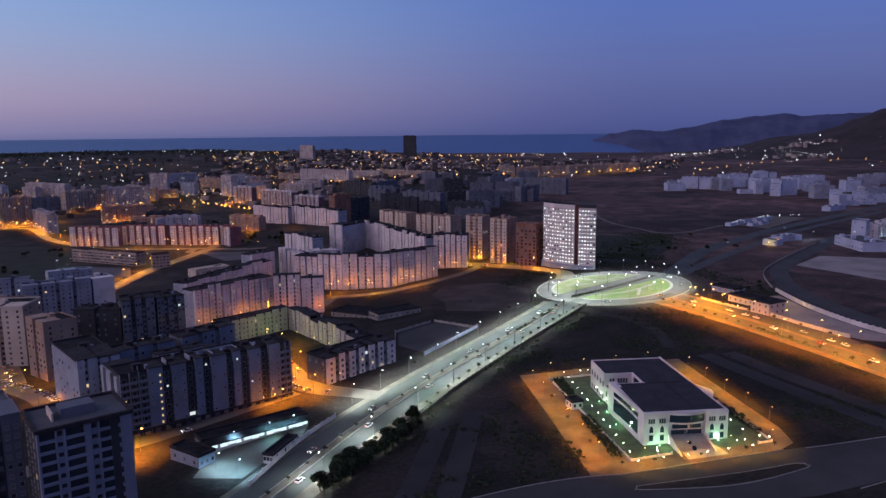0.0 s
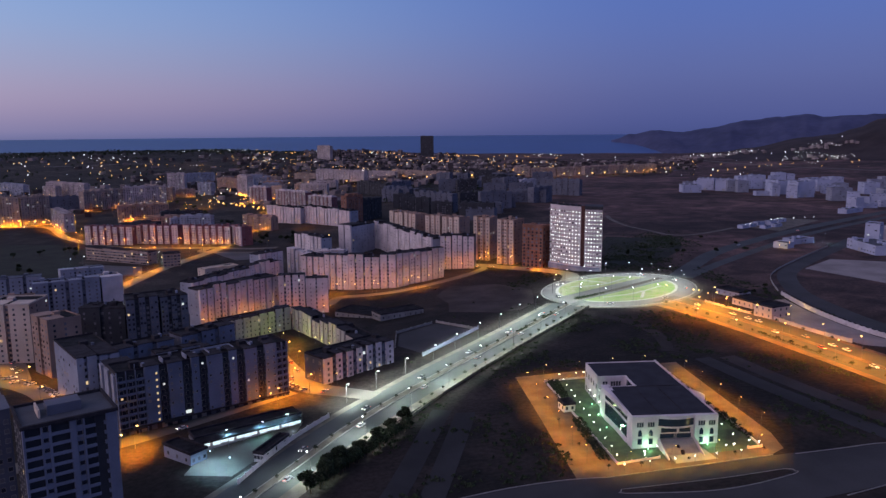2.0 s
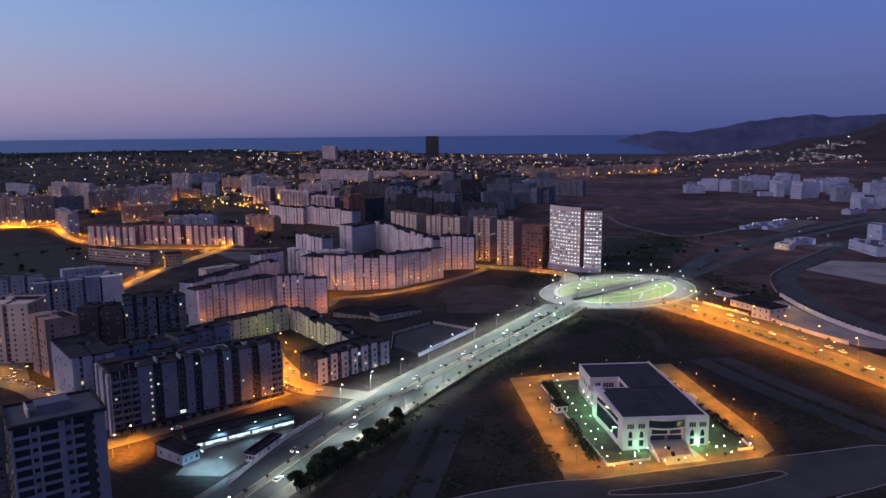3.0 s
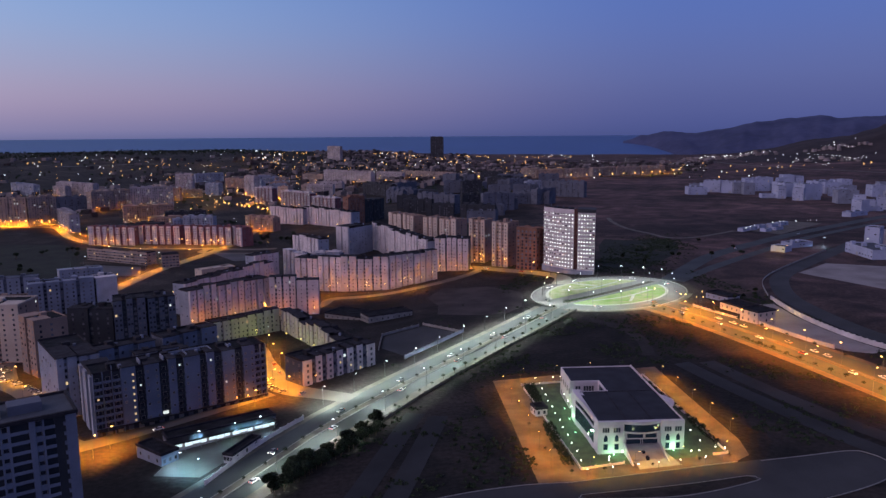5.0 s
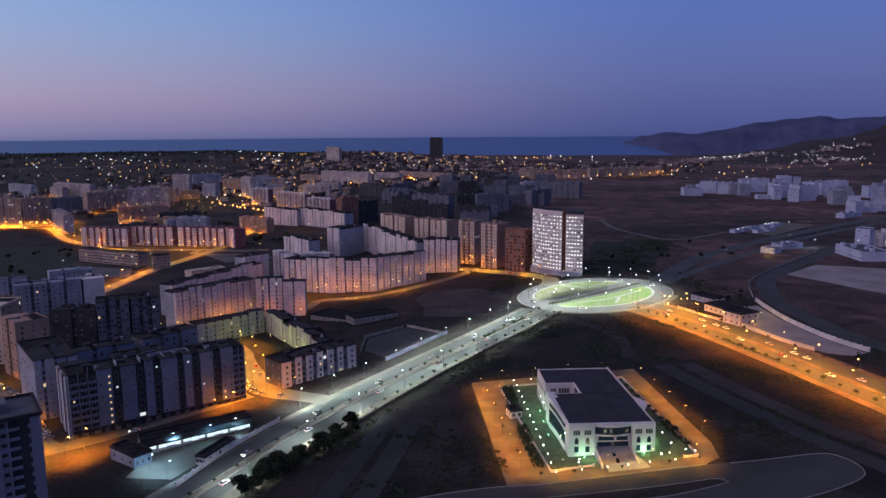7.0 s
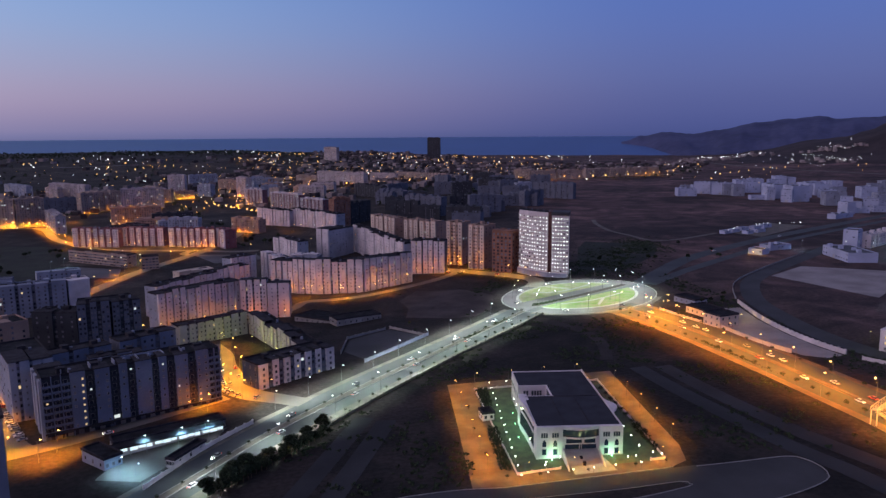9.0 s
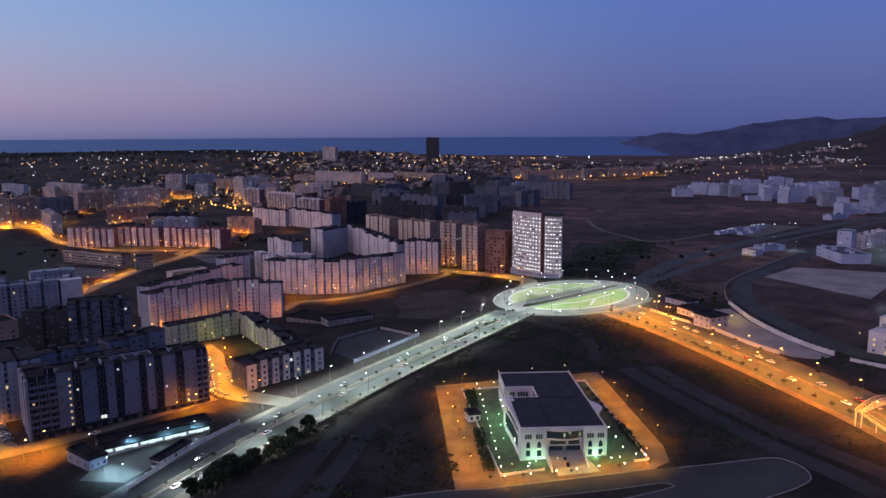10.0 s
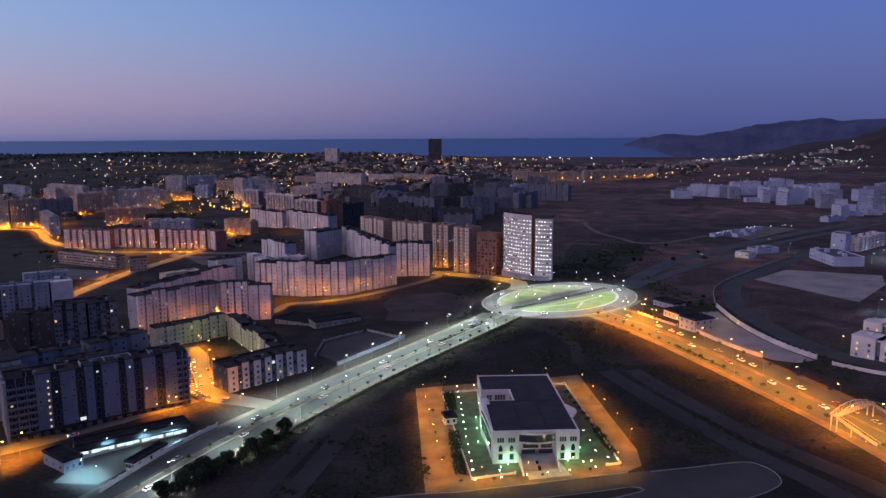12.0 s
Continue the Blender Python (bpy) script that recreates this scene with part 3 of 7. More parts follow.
ribbon("road", [(x + 8, y - 3) for x, y in CURVE], 14, 0.12, M["asphalt_old"], label="unlit curving asphalt road", category="road")
patch("lane", [(52, 222), (72, 224.6), (92, 224.9), (108, 222.6), (171, 222.2), (182, 222), (194, 220.4), (216, 219.8), (221, 212), (219, 202), (209, 197), (194, 193), (160, 190), (100, 196), (50, 205)], 0.12, M["asphalt_old"], "dark unlit asphalt lane in front of the court", "road")
patch("soil_island", [(108, 213.1), (128, 211.9), (148.4, 211.1), (168, 211.4), (169.5, 208), (150.8, 204.8), (134, 204.9), (109, 210.5)], 0.26, M["soil"], "dark soil island with a pale kerb", "island")
for pts in ([(52, 222), (72, 224.8), (92, 225), (108, 222.6)], [(108, 213.3), (128, 212.1), (148.4, 211.3), (168, 211.6), (170.3, 209.5), (169.5, 207.8), (150.8, 204.6), (134, 204.7), (108.5, 210.4), (107.3, 212), (108, 213.3)],
            [(179, 221), (194, 220.6), (214, 220.2), (219, 217), (221, 210), (218.5, 202), (209, 197), (194, 193), (175, 190)], [(107.9, 222.7), (140, 222.6), (171, 222.6)]):
    ribbon("kerb", pts, 0.32, 0.28, M["kerb"], label="pale concrete kerb", category="kerb", thick=0.25, step=3)
ribbon("road", [(206, 333), (210, 295), (216, 258), (221.5, 227.6), (228, 206), (232, 186)], 9, 0.14, M["track"], label="dark unlit access road on waste ground", category="road")
ribbon("road", [(219, 331), (222, 300), (226, 272), (233, 236), (243, 203), (252, 170)], 9, 0.14, M["track"], label="dark unlit access road on waste ground", category="road")
ribbon("road", [(23, 214), (32.5, 230), (46, 262), (59, 294), (63, 303)], 9, 0.14, M["track"], label="abandoned unlit track on waste ground", category="track")
ribbon("road", [(36, 206), (45.5, 226), (58, 258), (70, 290), (72, 297)], 9, 0.14, M["track"], label="abandoned unlit track on waste ground", category="track")
SIDE = [(36, 331), (24, 340), (9, 351), (0, 364), (-7, 389), (-13, 413), (-17, 437), (-27, 464)]
ribbon("road", SIDE, [11, 12, 14, 15, 15, 14, 13, 11], 0.15, M["street"], label="sodium-lit side street between the blocks", category="street")
ribbon("road", [(-4, 352), (-40, 328), (-80, 303), (-110, 288)], 11, 0.15, M["street"], label="sodium-lit street in front of the long block", category="street")
LEFT_ST = [(-80, 303), (-84, 307), (-90, 315), (-108, 346), (-128, 380), (-150, 401), (-168, 412)]
ribbon("road", LEFT_ST, 11, 0.16, M["street"], label="sodium-lit street with parked cars beside the long block", category="street")
WHITE_ST = [(-60, 486), (-20, 520), (18, 560), (30, 585), (52, 584), (80, 586), (118, 602), (150, 622), (176, 652), (200, 610), (222, 578), (215, 545)]
ribbon("road", WHITE_ST[:9], 9, 0.15, M["street"], label="sodium-lit street along the white blocks", category="street")
ribbon("road", [(120, 680), (160, 655), (190, 622), (212, 596), (222, 572), (212, 548)], 14, 0.17, M["street"], label="sodium-lit street below the towers", category="street")
AVENUE = [(-160, 640), (-150, 694), (-138, 752), (-114, 826), (-96, 884), (-82, 960), (-70, 1050), (-60, 1130), (-68, 1260)]
ribbon("road", AVENUE, 13, 0.15, M["street"], label="sodium-lit avenue through the housing estate", category="road")
ribbon("road", [(-96, 886), (-60, 872), (-30, 866)], 12, 0.17, M["street"], label="sodium-lit road junction", category="road")
LEFT_AV = [(-500, 1200), (-417, 1170), (-366, 1150), (-305, 1025), (-222, 925), (-150, 900), (-98, 890)]
ribbon("road", LEFT_AV, 12, 0.16, M["street"], label="sodium-lit avenue through the housing estate", category="road")
FAR_AV = [(99, 1830), (330, 1815), (576, 1808), (723, 1810), (900, 1870), (1090, 2010)]
ribbon("road", FAR_AV, 16, 0.3, M["asphalt"], label="distant sodium-lit avenue along apartment rows", category="road", step=20)

# court plaza
patch("plaza", [(96.5, 224.6), (98.6, 250), (101, 275), (106.2, 335.5), (150, 334), (190.5, 331.5), (185, 274), (182, 240), (178, 226.5), (171, 223.2), (140, 223), (108, 223)], 0.10, M["paving"], "orange-lit paved plaza round the court", "plaza")
patch("forecourt", [(134.5, 225.4), (136, 241.8), (149.5, 240.2), (150.5, 225)], 0.34, M["concrete"], "pale paved forecourt before the court steps", "forecourt")
patch("court_garden", [(114.5, 231), (117.8, 324), (179, 319.5), (171, 229.5)], 0.22, M["lawn"], "lawn and paths inside the court garden", "lawn")
patch("station_yard", [(-42, 268), (-37, 289), (2, 309), (-1, 297), (-24, 262)], 0.16, M["street"], "cool-lit concrete filling station yard", "yard")
patch("walled_yard", [(283, 402), (285, 386), (288.5, 350), (295, 325), (304, 317), (314, 319), (312, 336), (311.5, 362), (315, 398), (322, 430), (302, 432)], 0.14, M["dust"], "paved walled yard beside the avenue", "yard")
patch("bare_field", [(407, 524), (459, 560), (520, 520), (493, 484), (430, 433)], 0.14, M["dust"], "pale bare levelled field", "field")
patch("sports_pitch", [(519, 801), (625, 870), (656, 831), (540, 745)], 0.14, M["verge"], "small lit works yard", "yard")
ribbon("road", [(420, 960), (406, 913), (395, 840), (400, 790), (405, 748), (436, 745), (508, 787)], 6, 0.12, M["verge"], label="pale dirt track across waste ground", category="track")
patch("scrub_field", [(333, 757), (353, 738), (386, 735), (396, 712), (380, 676), (359, 640), (324, 603), (300, 582), (276, 584), (270, 602), (290, 660), (310, 715)], 0.06, M["scrub_field"], "dark overgrown scrub field behind the tower", "field")
patch("scrub_field", [(-235, 900), (-232, 812), (-205, 735), (-300, 690), (-420, 720), (-470, 860), (-400, 990), (-300, 965)], 0.06, M["scrub_field"], "dark overgrown plot beside the school", "field")
ribbon("road", [(-110, 890), (-112, 860), (-60, 842), (-30, 838)], 10, 0.14, M["street"], label="sodium-lit road junction", category="road")
patch("lot", [(-222, 800), (-160, 770), (-150, 720), (-215, 730)], 0.1, M["asphalt_worn"], "dim grey school yard", "yard")
patch("lot", [(-100, 850), (-30, 836), (-20, 800), (-70, 790)], 0.1, M["asphalt_worn"], "dim grey market lot", "yard")
for d in (-1.9, 1.9):
    ribbon("kerb", [(x - d * 0.74, y + d * 0.67) for x, y in MEDIAN], 0.4, 0.36, M["kerb"], label="pale concrete median kerb", category="kerb", thick=0.3)
ribbon("road", [(190, 440), (202, 415), (206, 395), (204, 374), (196, 350)], 7, 0.05, M["soil_path"], label="trodden pale path across waste ground", category="path")
patch("lot", [(57, 416), (61.5, 445), (88.5, 462.5), (107, 435), (88, 414.5), (69, 393)], 0.1, M["asphalt_old"], "dim grey levelled plot inside low walls", "yard")
patch("waste_ground", [(104, 551), (112, 566), (121, 580), (140, 572), (156, 568), (170, 548), (176, 531), (170, 508), (164, 488), (150, 474), (132, 474), (116, 484), (103, 492), (108, 520)], 0.12, M["waste"], "levelled pale waste ground below the white blocks", "waste ground")
ribbon("road", [(1519, 3104), (1468, 2601), (1426, 2257), (1425, 1982), (1454, 1778), (1500, 1600)], 16, 0.4, M["verge"], label="pale road along the eastern slope", category="road", step=25)
ribbon("road", [(-860, 2690), (-700, 2729), (-600, 2740), (-527, 2731)], 15, 0.4, M["asphalt_worn"], label="distant sodium-lit avenue on the ridge", category="road", step=20)


patch("lot", [(-180, 462), (-158, 446), (-141, 406), (-150, 394), (-172, 398), (-190, 425)], 0.1, M["asphalt_worn"], "orange-lit parking lot between blocks", "parking lot")


def hz(x, y):
    """Height of the ground or of the hillside that rises from it."""
    r, a = math.hypot(x, y), math.degrees(math.atan2(x, y))
    return max(gz(x, y), near_hill(r, a)) if a > 31 and 2450 < r < 3770 else gz(x, y)


# ---- windows and facades ----
def window_mesh(w, h, pane, sill="concrete"):
    bm = bmesh.new()
    box(bm, -w / 2, w / 2, -0.03, 0.03, 0, h, 0)
    box(bm, -w / 2 - 0.12, w / 2 + 0.12, -0.2, 0.02, -0.12, 0, 1)
    box(bm, -w / 2 - 0.1, -w / 2, -0.08, 0.02, 0, h + 0.1, 1)
    box(bm, w / 2, w / 2 + 0.1, -0.08, 0.02, 0, h + 0.1, 1)
    box(bm, -w / 2, w / 2, -0.08, 0.02, h, h + 0.1, 1)
    return mesh_of("window", bm, pane, sill)


WIN = {}


def win(w, h, pane):
    key = (round(w, 2), round(h, 2), pane)
    if key not in WIN:
        WIN[key] = window_mesh(w, h, pane)
    return WIN[key]


def facade(parent, a, b, z0, floors, fh, cols, size=(1.2, 1.3), lit=0.04, rng=random, lits=("lit_white", "lit_warm"), skip=0.0, off=0.03, sill=1.0, single=True, into=None):
    """Rows of windows on the wall from a to b (plan, outside on the right hand of a to b)."""
    a, b = Vector(a), Vector(b)
    d = b - a
    turn = math.degrees(math.atan2(d.y, d.x))
    nrm = Vector((d.y, -d.x)).normalized()
    joined = None if single else into if into is not None else bmesh.new()
    for f in range(floors):
        for c in cols:
            p = a + d * c + nrm * off
            if rng.random() < skip:
                continue
            pane = rng.choice(lits) if rng.random() < lit else rng.choice(("pane", "pane_dim"))
            m = pose(p.x, p.y, z0 + f * fh + sill, 0, 0, turn)
            if single:
                part("window", win(size[0], size[1], pane), parent, m=m)
            else:
                box_at(joined, m, size, {"pane": 0, lits[0]: 1, lits[-1]: 2, "pane_dim": 3}[pane])
    if not single and into is None:
        ob = part("glazing", joined, parent, mats=("pane", lits[0], lits[-1], "pane_dim"))
        tagged(ob, kind="stuff")


def box_at(bm, m, size, mi):
    v = box(bm, -size[0] / 2, size[0] / 2, -0.05, 0.04, 0, size[1], mi)
    for q in v:
        q.co = m @ q.co


def at(A, B):
    """Pose of a building whose front runs from A to B, and its length; the base lies a little below the lowest corner."""
    z = min(gz(*A), gz(*B))
    return pose(A[0], A[1], z, 0, 0, math.degrees(math.atan2(B[1] - A[1], B[0] - A[0]))), math.hypot(B[0] - A[0], B[1] - A[1])


TANKS = {}


def tank_mesh(k):
    """A rooftop water tank on a low frame."""
    if k not in TANKS:
        bm = bmesh.new()
        if k:
            tube(bm, (0, 0, 0.4), (0, 0, 1.9), 0.8, 0.8, 10)
            tube(bm, (0, 0, 1.9), (0, 0, 2.1), 0.8, 0.3, 10)
        else:
            box(bm, -1.0, 1.0, -0.7, 0.7, 0.4, 1.6)
        for x, y in ((-0.5, -0.5), (0.5, -0.5), (-0.5, 0.5), (0.5, 0.5)):
            box(bm, x - 0.06, x + 0.06, y - 0.06, y + 0.06, 0, 0.4)
        TANKS[k] = mesh_of("water_tank", bm, "haze" if k else "slate")
    return TANKS[k]


def roof_parts(bld, L, D, H, rng, roof="roof", rim="white", heads=True, lip=0.0, bulky=False):
    bm = bmesh.new()
    e = lip
    for x0, x1, y0, y1 in ((-e, L + e, -e, 0.3), (-e, L + e, D - 0.3, D + e), (-e, 0.3, 0.3, D - 0.3), (L - 0.3, L + e, 0.3, D - 0.3)):
        box(bm, x0, x1, y0, y1, H - 0.2, H + 0.9)
    part("parapet", bm, bld, mats=(rim,))
    bm = bmesh.new()
    box(bm, 0.31, L - 0.31, 0.31, D - 0.31, H + 0.004, H + 0.12)
    part("roof", bm, bld, "dark flat roof felt", mats=(roof,))
    if heads:
        x = rng.uniform(4, 8)
        while x < L - 4:
            bm = bmesh.new()
            w, d, h = (rng.uniform(4, 9), rng.uniform(4, max(4.2, D - 4)), rng.uniform(2.4, 3.2)) if bulky else (rng.uniform(2.5, 3.6), rng.uniform(3, 4), rng.uniform(2.0, 2.8))
            y = rng.uniform(1.5, max(1.6, D - d - 1.5))
            w = min(w, L - x - 1.5)
            box(bm, x, x + w, y, y + d, H + 0.1, H + h)
            box(bm, x - 0.15, x + w + 0.15, y - 0.15, y + d + 0.15, H + h, H + h + 0.18)
            part("stair_head", bm, bld, mats=(rim,))
            if D > 9 and H > 10 and not bulky:
                tx, ty = x + w + rng.uniform(1.0, 2.5), rng.uniform(2, D - 2)
                if tx < L - 1.5:
                    part("water_tank", tank_mesh(rng.choice((0, 1))), bld, m=pose(tx, ty, H + 0.12, 0, 0, rng.uniform(0, 90)))
            x += rng.uniform(9, 16)


def apartment(A, B, D, floors, label, wall="white", accent=None, rim=None, module=10.5, recess=2.4, fh=3.0, lit=0.05, seed=1, single=True,
              per_bay=2, bay=1.1, group="", sides=True, roof="roof", name="apartment_block", heads=True, size=(1.15, 1.3), skip=0.0, slots=False):
    """A slab block: bays standing proud of recessed loggia strips, windows, dark copings, stair heads."""
    rng = random.Random(seed)
    m, L = at(A, B)
    H = floors * fh + 1.0
    bld = thing(name, m, label, "apartment building", group)
    bm = bmesh.new()
    box(bm, 0, L, 0, D, -5, H)
    part("wall", bm, bld, mats=(accent or wall,))
    if slots:
        module, recess = max(module, 12.0), 1.4
    n = max(1, round(L / module))
    w = L / n
    cols, rec, slot = [], [], []
    caps, panes = bmesh.new(), bmesh.new()
    far = group == "distant estate blocks"
    bays = bmesh.new()
    for i in range(n):
        x0, x1 = i * w + recess / 2, (i + 1) * w - recess / 2
        if i == 0:
            x0 = -0.05
        if i == n - 1:
            x1 = L + 0.05
        y = -bay if i % 2 == 0 else -bay * 0.6
        top = H + rng.choice((0.3, 1.0, 1.9, 2.8) if slots else (0.2, 0.5, 1.1, 1.4))
        bm = bays if far else bmesh.new()
        if slots and x1 - x0 > 5:
            # a shaded slot of windows between two plain piers
            c, g = (x0 + x1) / 2 + rng.uniform(-0.5, 0.5), rng.choice((0.5, 0.6, 0.75))
            box(bm, x0, c - g, y, 0.0, -5, top)
            box(bm, c + g, x1, y, 0.0, -5, top)
            for f in range(floors):
                box(bm, c - g, c + g, y * 0.45, 0.0, f * fh - 0.35, f * fh + 0.75)
            slot.append(c / L)
            for q in ((x0 + c - g) / 2, (c + g + x1) / 2):
                cols.append((q / L, -y))
        else:
            box(bm, x0, x1, y, 0.0, -5, top)
            for k in range(per_bay):
                cols.append(((x0 + (x1 - x0) * (k + 0.5) / per_bay) / L, -y))
        if not far:
            part("bay", bm, bld, mats=(wall,))
        box(caps, x0 - 0.2, x1 + 0.2, y - 0.25, D * 0.5, top, top + 0.35)
        if i:
            rec.append(i * w / L)
    if far:
        tagged(part("facade_relief", bays, bld, mats=(wall,)), kind="stuff")
    else:
        bays.free()
    tagged(part("coping", caps, bld, "dark weathered roof coping", mats=(rim or wall,)), kind="stuff")
    for y in sorted({y for c, y in cols}):
        facade(bld, (0, -y), (L, -y), 0, floors, fh, [c for c, q in cols if q == y], (0.7, 0.9) if slots else size, lit, rng, single=single, into=panes, skip=0.3 if slots else skip)
    if slot:
        facade(bld, (0, -bay * 0.2), (L, -bay * 0.2), 0, floors, fh, slot, (0.9, 1.5), lit, rng, single=False, into=panes, sill=0.8)
    if rec:
        facade(bld, (0, 0), (L, 0), 0, floors, fh, rec, (min(1.5, recess * 0.7), 1.6), lit, rng, single=False, into=panes, sill=0.7)
        bm = bmesh.new()
        for c in rec:
            for f in range(1, floors):
                box(bm, c * L - recess / 2 + 0.02, c * L + recess / 2 - 0.02, -0.55, -0.02, f * fh - 0.1, f * fh + 0.75)
        tagged(part("loggia_infill", bm, bld, mats=(accent or wall,)), kind="stuff")
    if sides:
        k = max(1, int(D / 5))
        sc = [(i + 0.5) / k for i in range(k)]
        facade(bld, (0, D), (0, 0), 0, floors, fh, sc, size, lit, rng, single=single, into=panes, skip=0.6 if slots else 0.3)
        facade(bld, (L, 0), (L, D), 0, floors, fh, sc, size, lit, rng, single=single, into=panes, skip=0.6 if slots else 0.3)
    tagged(part("glazing", panes, bld, mats=("pane", "lit_white", "lit_warm", "pane_dim")), kind="stuff")
    roof_parts(bld, L, D, H, rng, roof, rim or wall, heads, bulky=far)
    return bld


def far_block(A, B, floors, wall, depth=13, lit=0.05):
    """A slab block of the distant estates."""
    # slate and dark walls carry the gloom of the unlit blocks in their colour
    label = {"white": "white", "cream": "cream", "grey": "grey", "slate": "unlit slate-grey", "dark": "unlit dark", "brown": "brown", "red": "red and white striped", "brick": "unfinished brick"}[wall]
    far_block.seed += 1
    if wall in ("white", "cream", "red", "brown") and math.hypot(*A) < 2100 and A[0] < 300:
        d = Vector((B[0] - A[0], B[1] - A[1])).normalized()
        for k in (0.22, 0.75):
            FAR_FEET.append((A[0] + (B[0] - A[0]) * k + d.y * 9, A[1] + (B[1] - A[1]) * k - d.x * 9))
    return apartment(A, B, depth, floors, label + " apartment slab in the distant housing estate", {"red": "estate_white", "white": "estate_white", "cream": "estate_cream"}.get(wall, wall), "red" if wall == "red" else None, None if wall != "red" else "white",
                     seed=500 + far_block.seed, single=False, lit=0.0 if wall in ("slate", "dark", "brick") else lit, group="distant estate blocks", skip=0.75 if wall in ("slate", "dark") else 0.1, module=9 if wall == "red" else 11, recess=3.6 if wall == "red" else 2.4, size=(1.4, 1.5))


far_block.seed = 0
FAR_FEET = []


def shed(A, B, depth, H, wall="works_blue_cast", label="white flat-roofed factory hall", doors=True):
    """A plain industrial or public building: walls with pilasters, parapet, roof, doors, window strip."""
    m, L = at(A, B)
    ob = thing("industrial_building", m, label, "industrial building", "works buildings")
    bm = bmesh.new()
    box(bm, 0, L, 0, depth, -4, H)
    part("wall", bm, ob, mats=(wall,))
    n = max(2, int(L / 9))
    for i in range(n + 1):
        bm = bmesh.new()
        x = min(i * L / n, L - 0.6)
        box(bm, x, x + 0.6, -0.3, 0.0, -4, H)
        part("pilaster", bm, ob, mats=(wall,))
    storeys = max(1, int(H / 4.2))
    rng = random.Random(int(A[0] + A[1]))
    panes = bmesh.new()
    for p, q, k in (((0, 0), (L, 0), n * 2), ((0, depth), (0, 0), max(2, int(depth / 5)))):
        facade(ob, p, q, 0.4, storeys, H / storeys, [(i + 0.5) / k for i in range(k)], (min(1.8, L / k * 0.5), 1.1), 0.02, rng, single=False, into=panes, skip=0.7, sill=H / storeys * 0.45)
    tagged(part("glazing", panes, ob, mats=("pane", "lit_white", "lit_warm", "pane_dim")), kind="stuff")
    if doors:
        bm = bmesh.new()
        box(bm, L * 0.4, L * 0.4 + min(4, L * 0.3), -0.08, 0.02, 0, min(4, H * 0.4))
        part("door", bm, ob, mats=("steel",))
    roof_parts(ob, L, depth, H, random.Random(int(A[0])), "roof_pale", wall, heads=L > 25)
    return ob
# ---- apartment blocks ----
def near_tower(A, B, D, floors, label, seed):
    """A tower with loggias between pale piers."""
    rng = random.Random(seed)
    m, L = at(A, B)
    fh = 3.05
    H = floors * fh + 0.6
    bld = thing("apartment_tower", m, label, "apartment tower")
    # the shade inside the loggias is put into this dark wall colour
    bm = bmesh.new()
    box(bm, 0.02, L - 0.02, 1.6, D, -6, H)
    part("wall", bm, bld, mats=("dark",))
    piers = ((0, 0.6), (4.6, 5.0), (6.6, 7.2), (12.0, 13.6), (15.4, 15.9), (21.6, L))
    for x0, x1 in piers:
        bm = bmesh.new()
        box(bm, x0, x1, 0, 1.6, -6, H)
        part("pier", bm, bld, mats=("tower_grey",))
    # shade of the recess, again as dark colour
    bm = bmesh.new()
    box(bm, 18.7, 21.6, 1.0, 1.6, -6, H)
    part("recess_panel", bm, bld, "recessed strip with its shade painted dark", mats=("dark",))
    loggias = ((0.6, 4.6), (7.2, 12.0), (15.9, 18.7))
    par = []
    for x0, x1 in loggias:
        bm, slab = bmesh.new(), bmesh.new()
        box(bm, x0, x1, 0.05, 0.25, 0.0, 1.0)
        box(slab, x0, x1, 0.25, 1.6, 0.0, 0.18)
        par.append((mesh_of("balcony", slab, "tower_grey"), mesh_of("parapet", bm, "tower_grey")))
    bm = bmesh.new()
    box(bm, 21.0, 21.6, 0.2, 1.0, 0, 1.0)
    step = mesh_of("balcony", bm, "tower_grey")
    spandrel = {}
    for i, (x0, x1) in enumerate(((5.0, 6.6), (13.6, 15.4))):
        bm = bmesh.new()
        box(bm, x0, x1, 0.3, 1.6, -1.4, 0.35)
        spandrel[i] = mesh_of("spandrel", bm, "tower_grey")
    for f in range(floors):
        z = f * fh
        for slab, front_wall in par:
            part("parapet", front_wall, part("balcony", slab, bld, m=pose(0, 0, z)))
        part("balcony", step, bld, m=pose(0, 0, z))
        for i, x in ((0, 5.8), (1, 14.5)):
            part("spandrel", spandrel[i], bld, m=pose(0, 0, z + 1.0))
            part("window", win(1.3, 1.5, "pane"), bld, m=pose(x, 0.75, z + 1.35))
    facade(bld, (L, 1.6), (L, D), 0, floors, fh, [0.25, 0.5, 0.75], (1.2, 1.3), 0.02, rng)
    facade(bld, (0, D), (0, 1.6), 0, floors, fh, [0.2, 0.5, 0.8], (1.2, 1.3), 0.02, rng)
    roof_parts(bld, L, D, H, rng, "roof_pale", "coping", heads=False, lip=0.5)
    bm = bmesh.new()
    box(bm, 7.5, 16.5, 7, 13, H + 0.1, H + 3.0)
    part("roof_house", bm, bld, mats=("slate",))
    bm = bmesh.new()
    box(bm, 5.0, 5.5, 6, 14, H + 0.1, H + 2.6)
    part("roof_screen", bm, bld, "pale rooftop screen wall", mats=("cream",))
    return bld


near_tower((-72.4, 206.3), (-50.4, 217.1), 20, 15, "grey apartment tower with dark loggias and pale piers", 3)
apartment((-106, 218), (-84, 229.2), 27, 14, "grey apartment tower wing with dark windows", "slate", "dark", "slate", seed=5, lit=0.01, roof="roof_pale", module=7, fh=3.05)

G = "housing estate blocks"


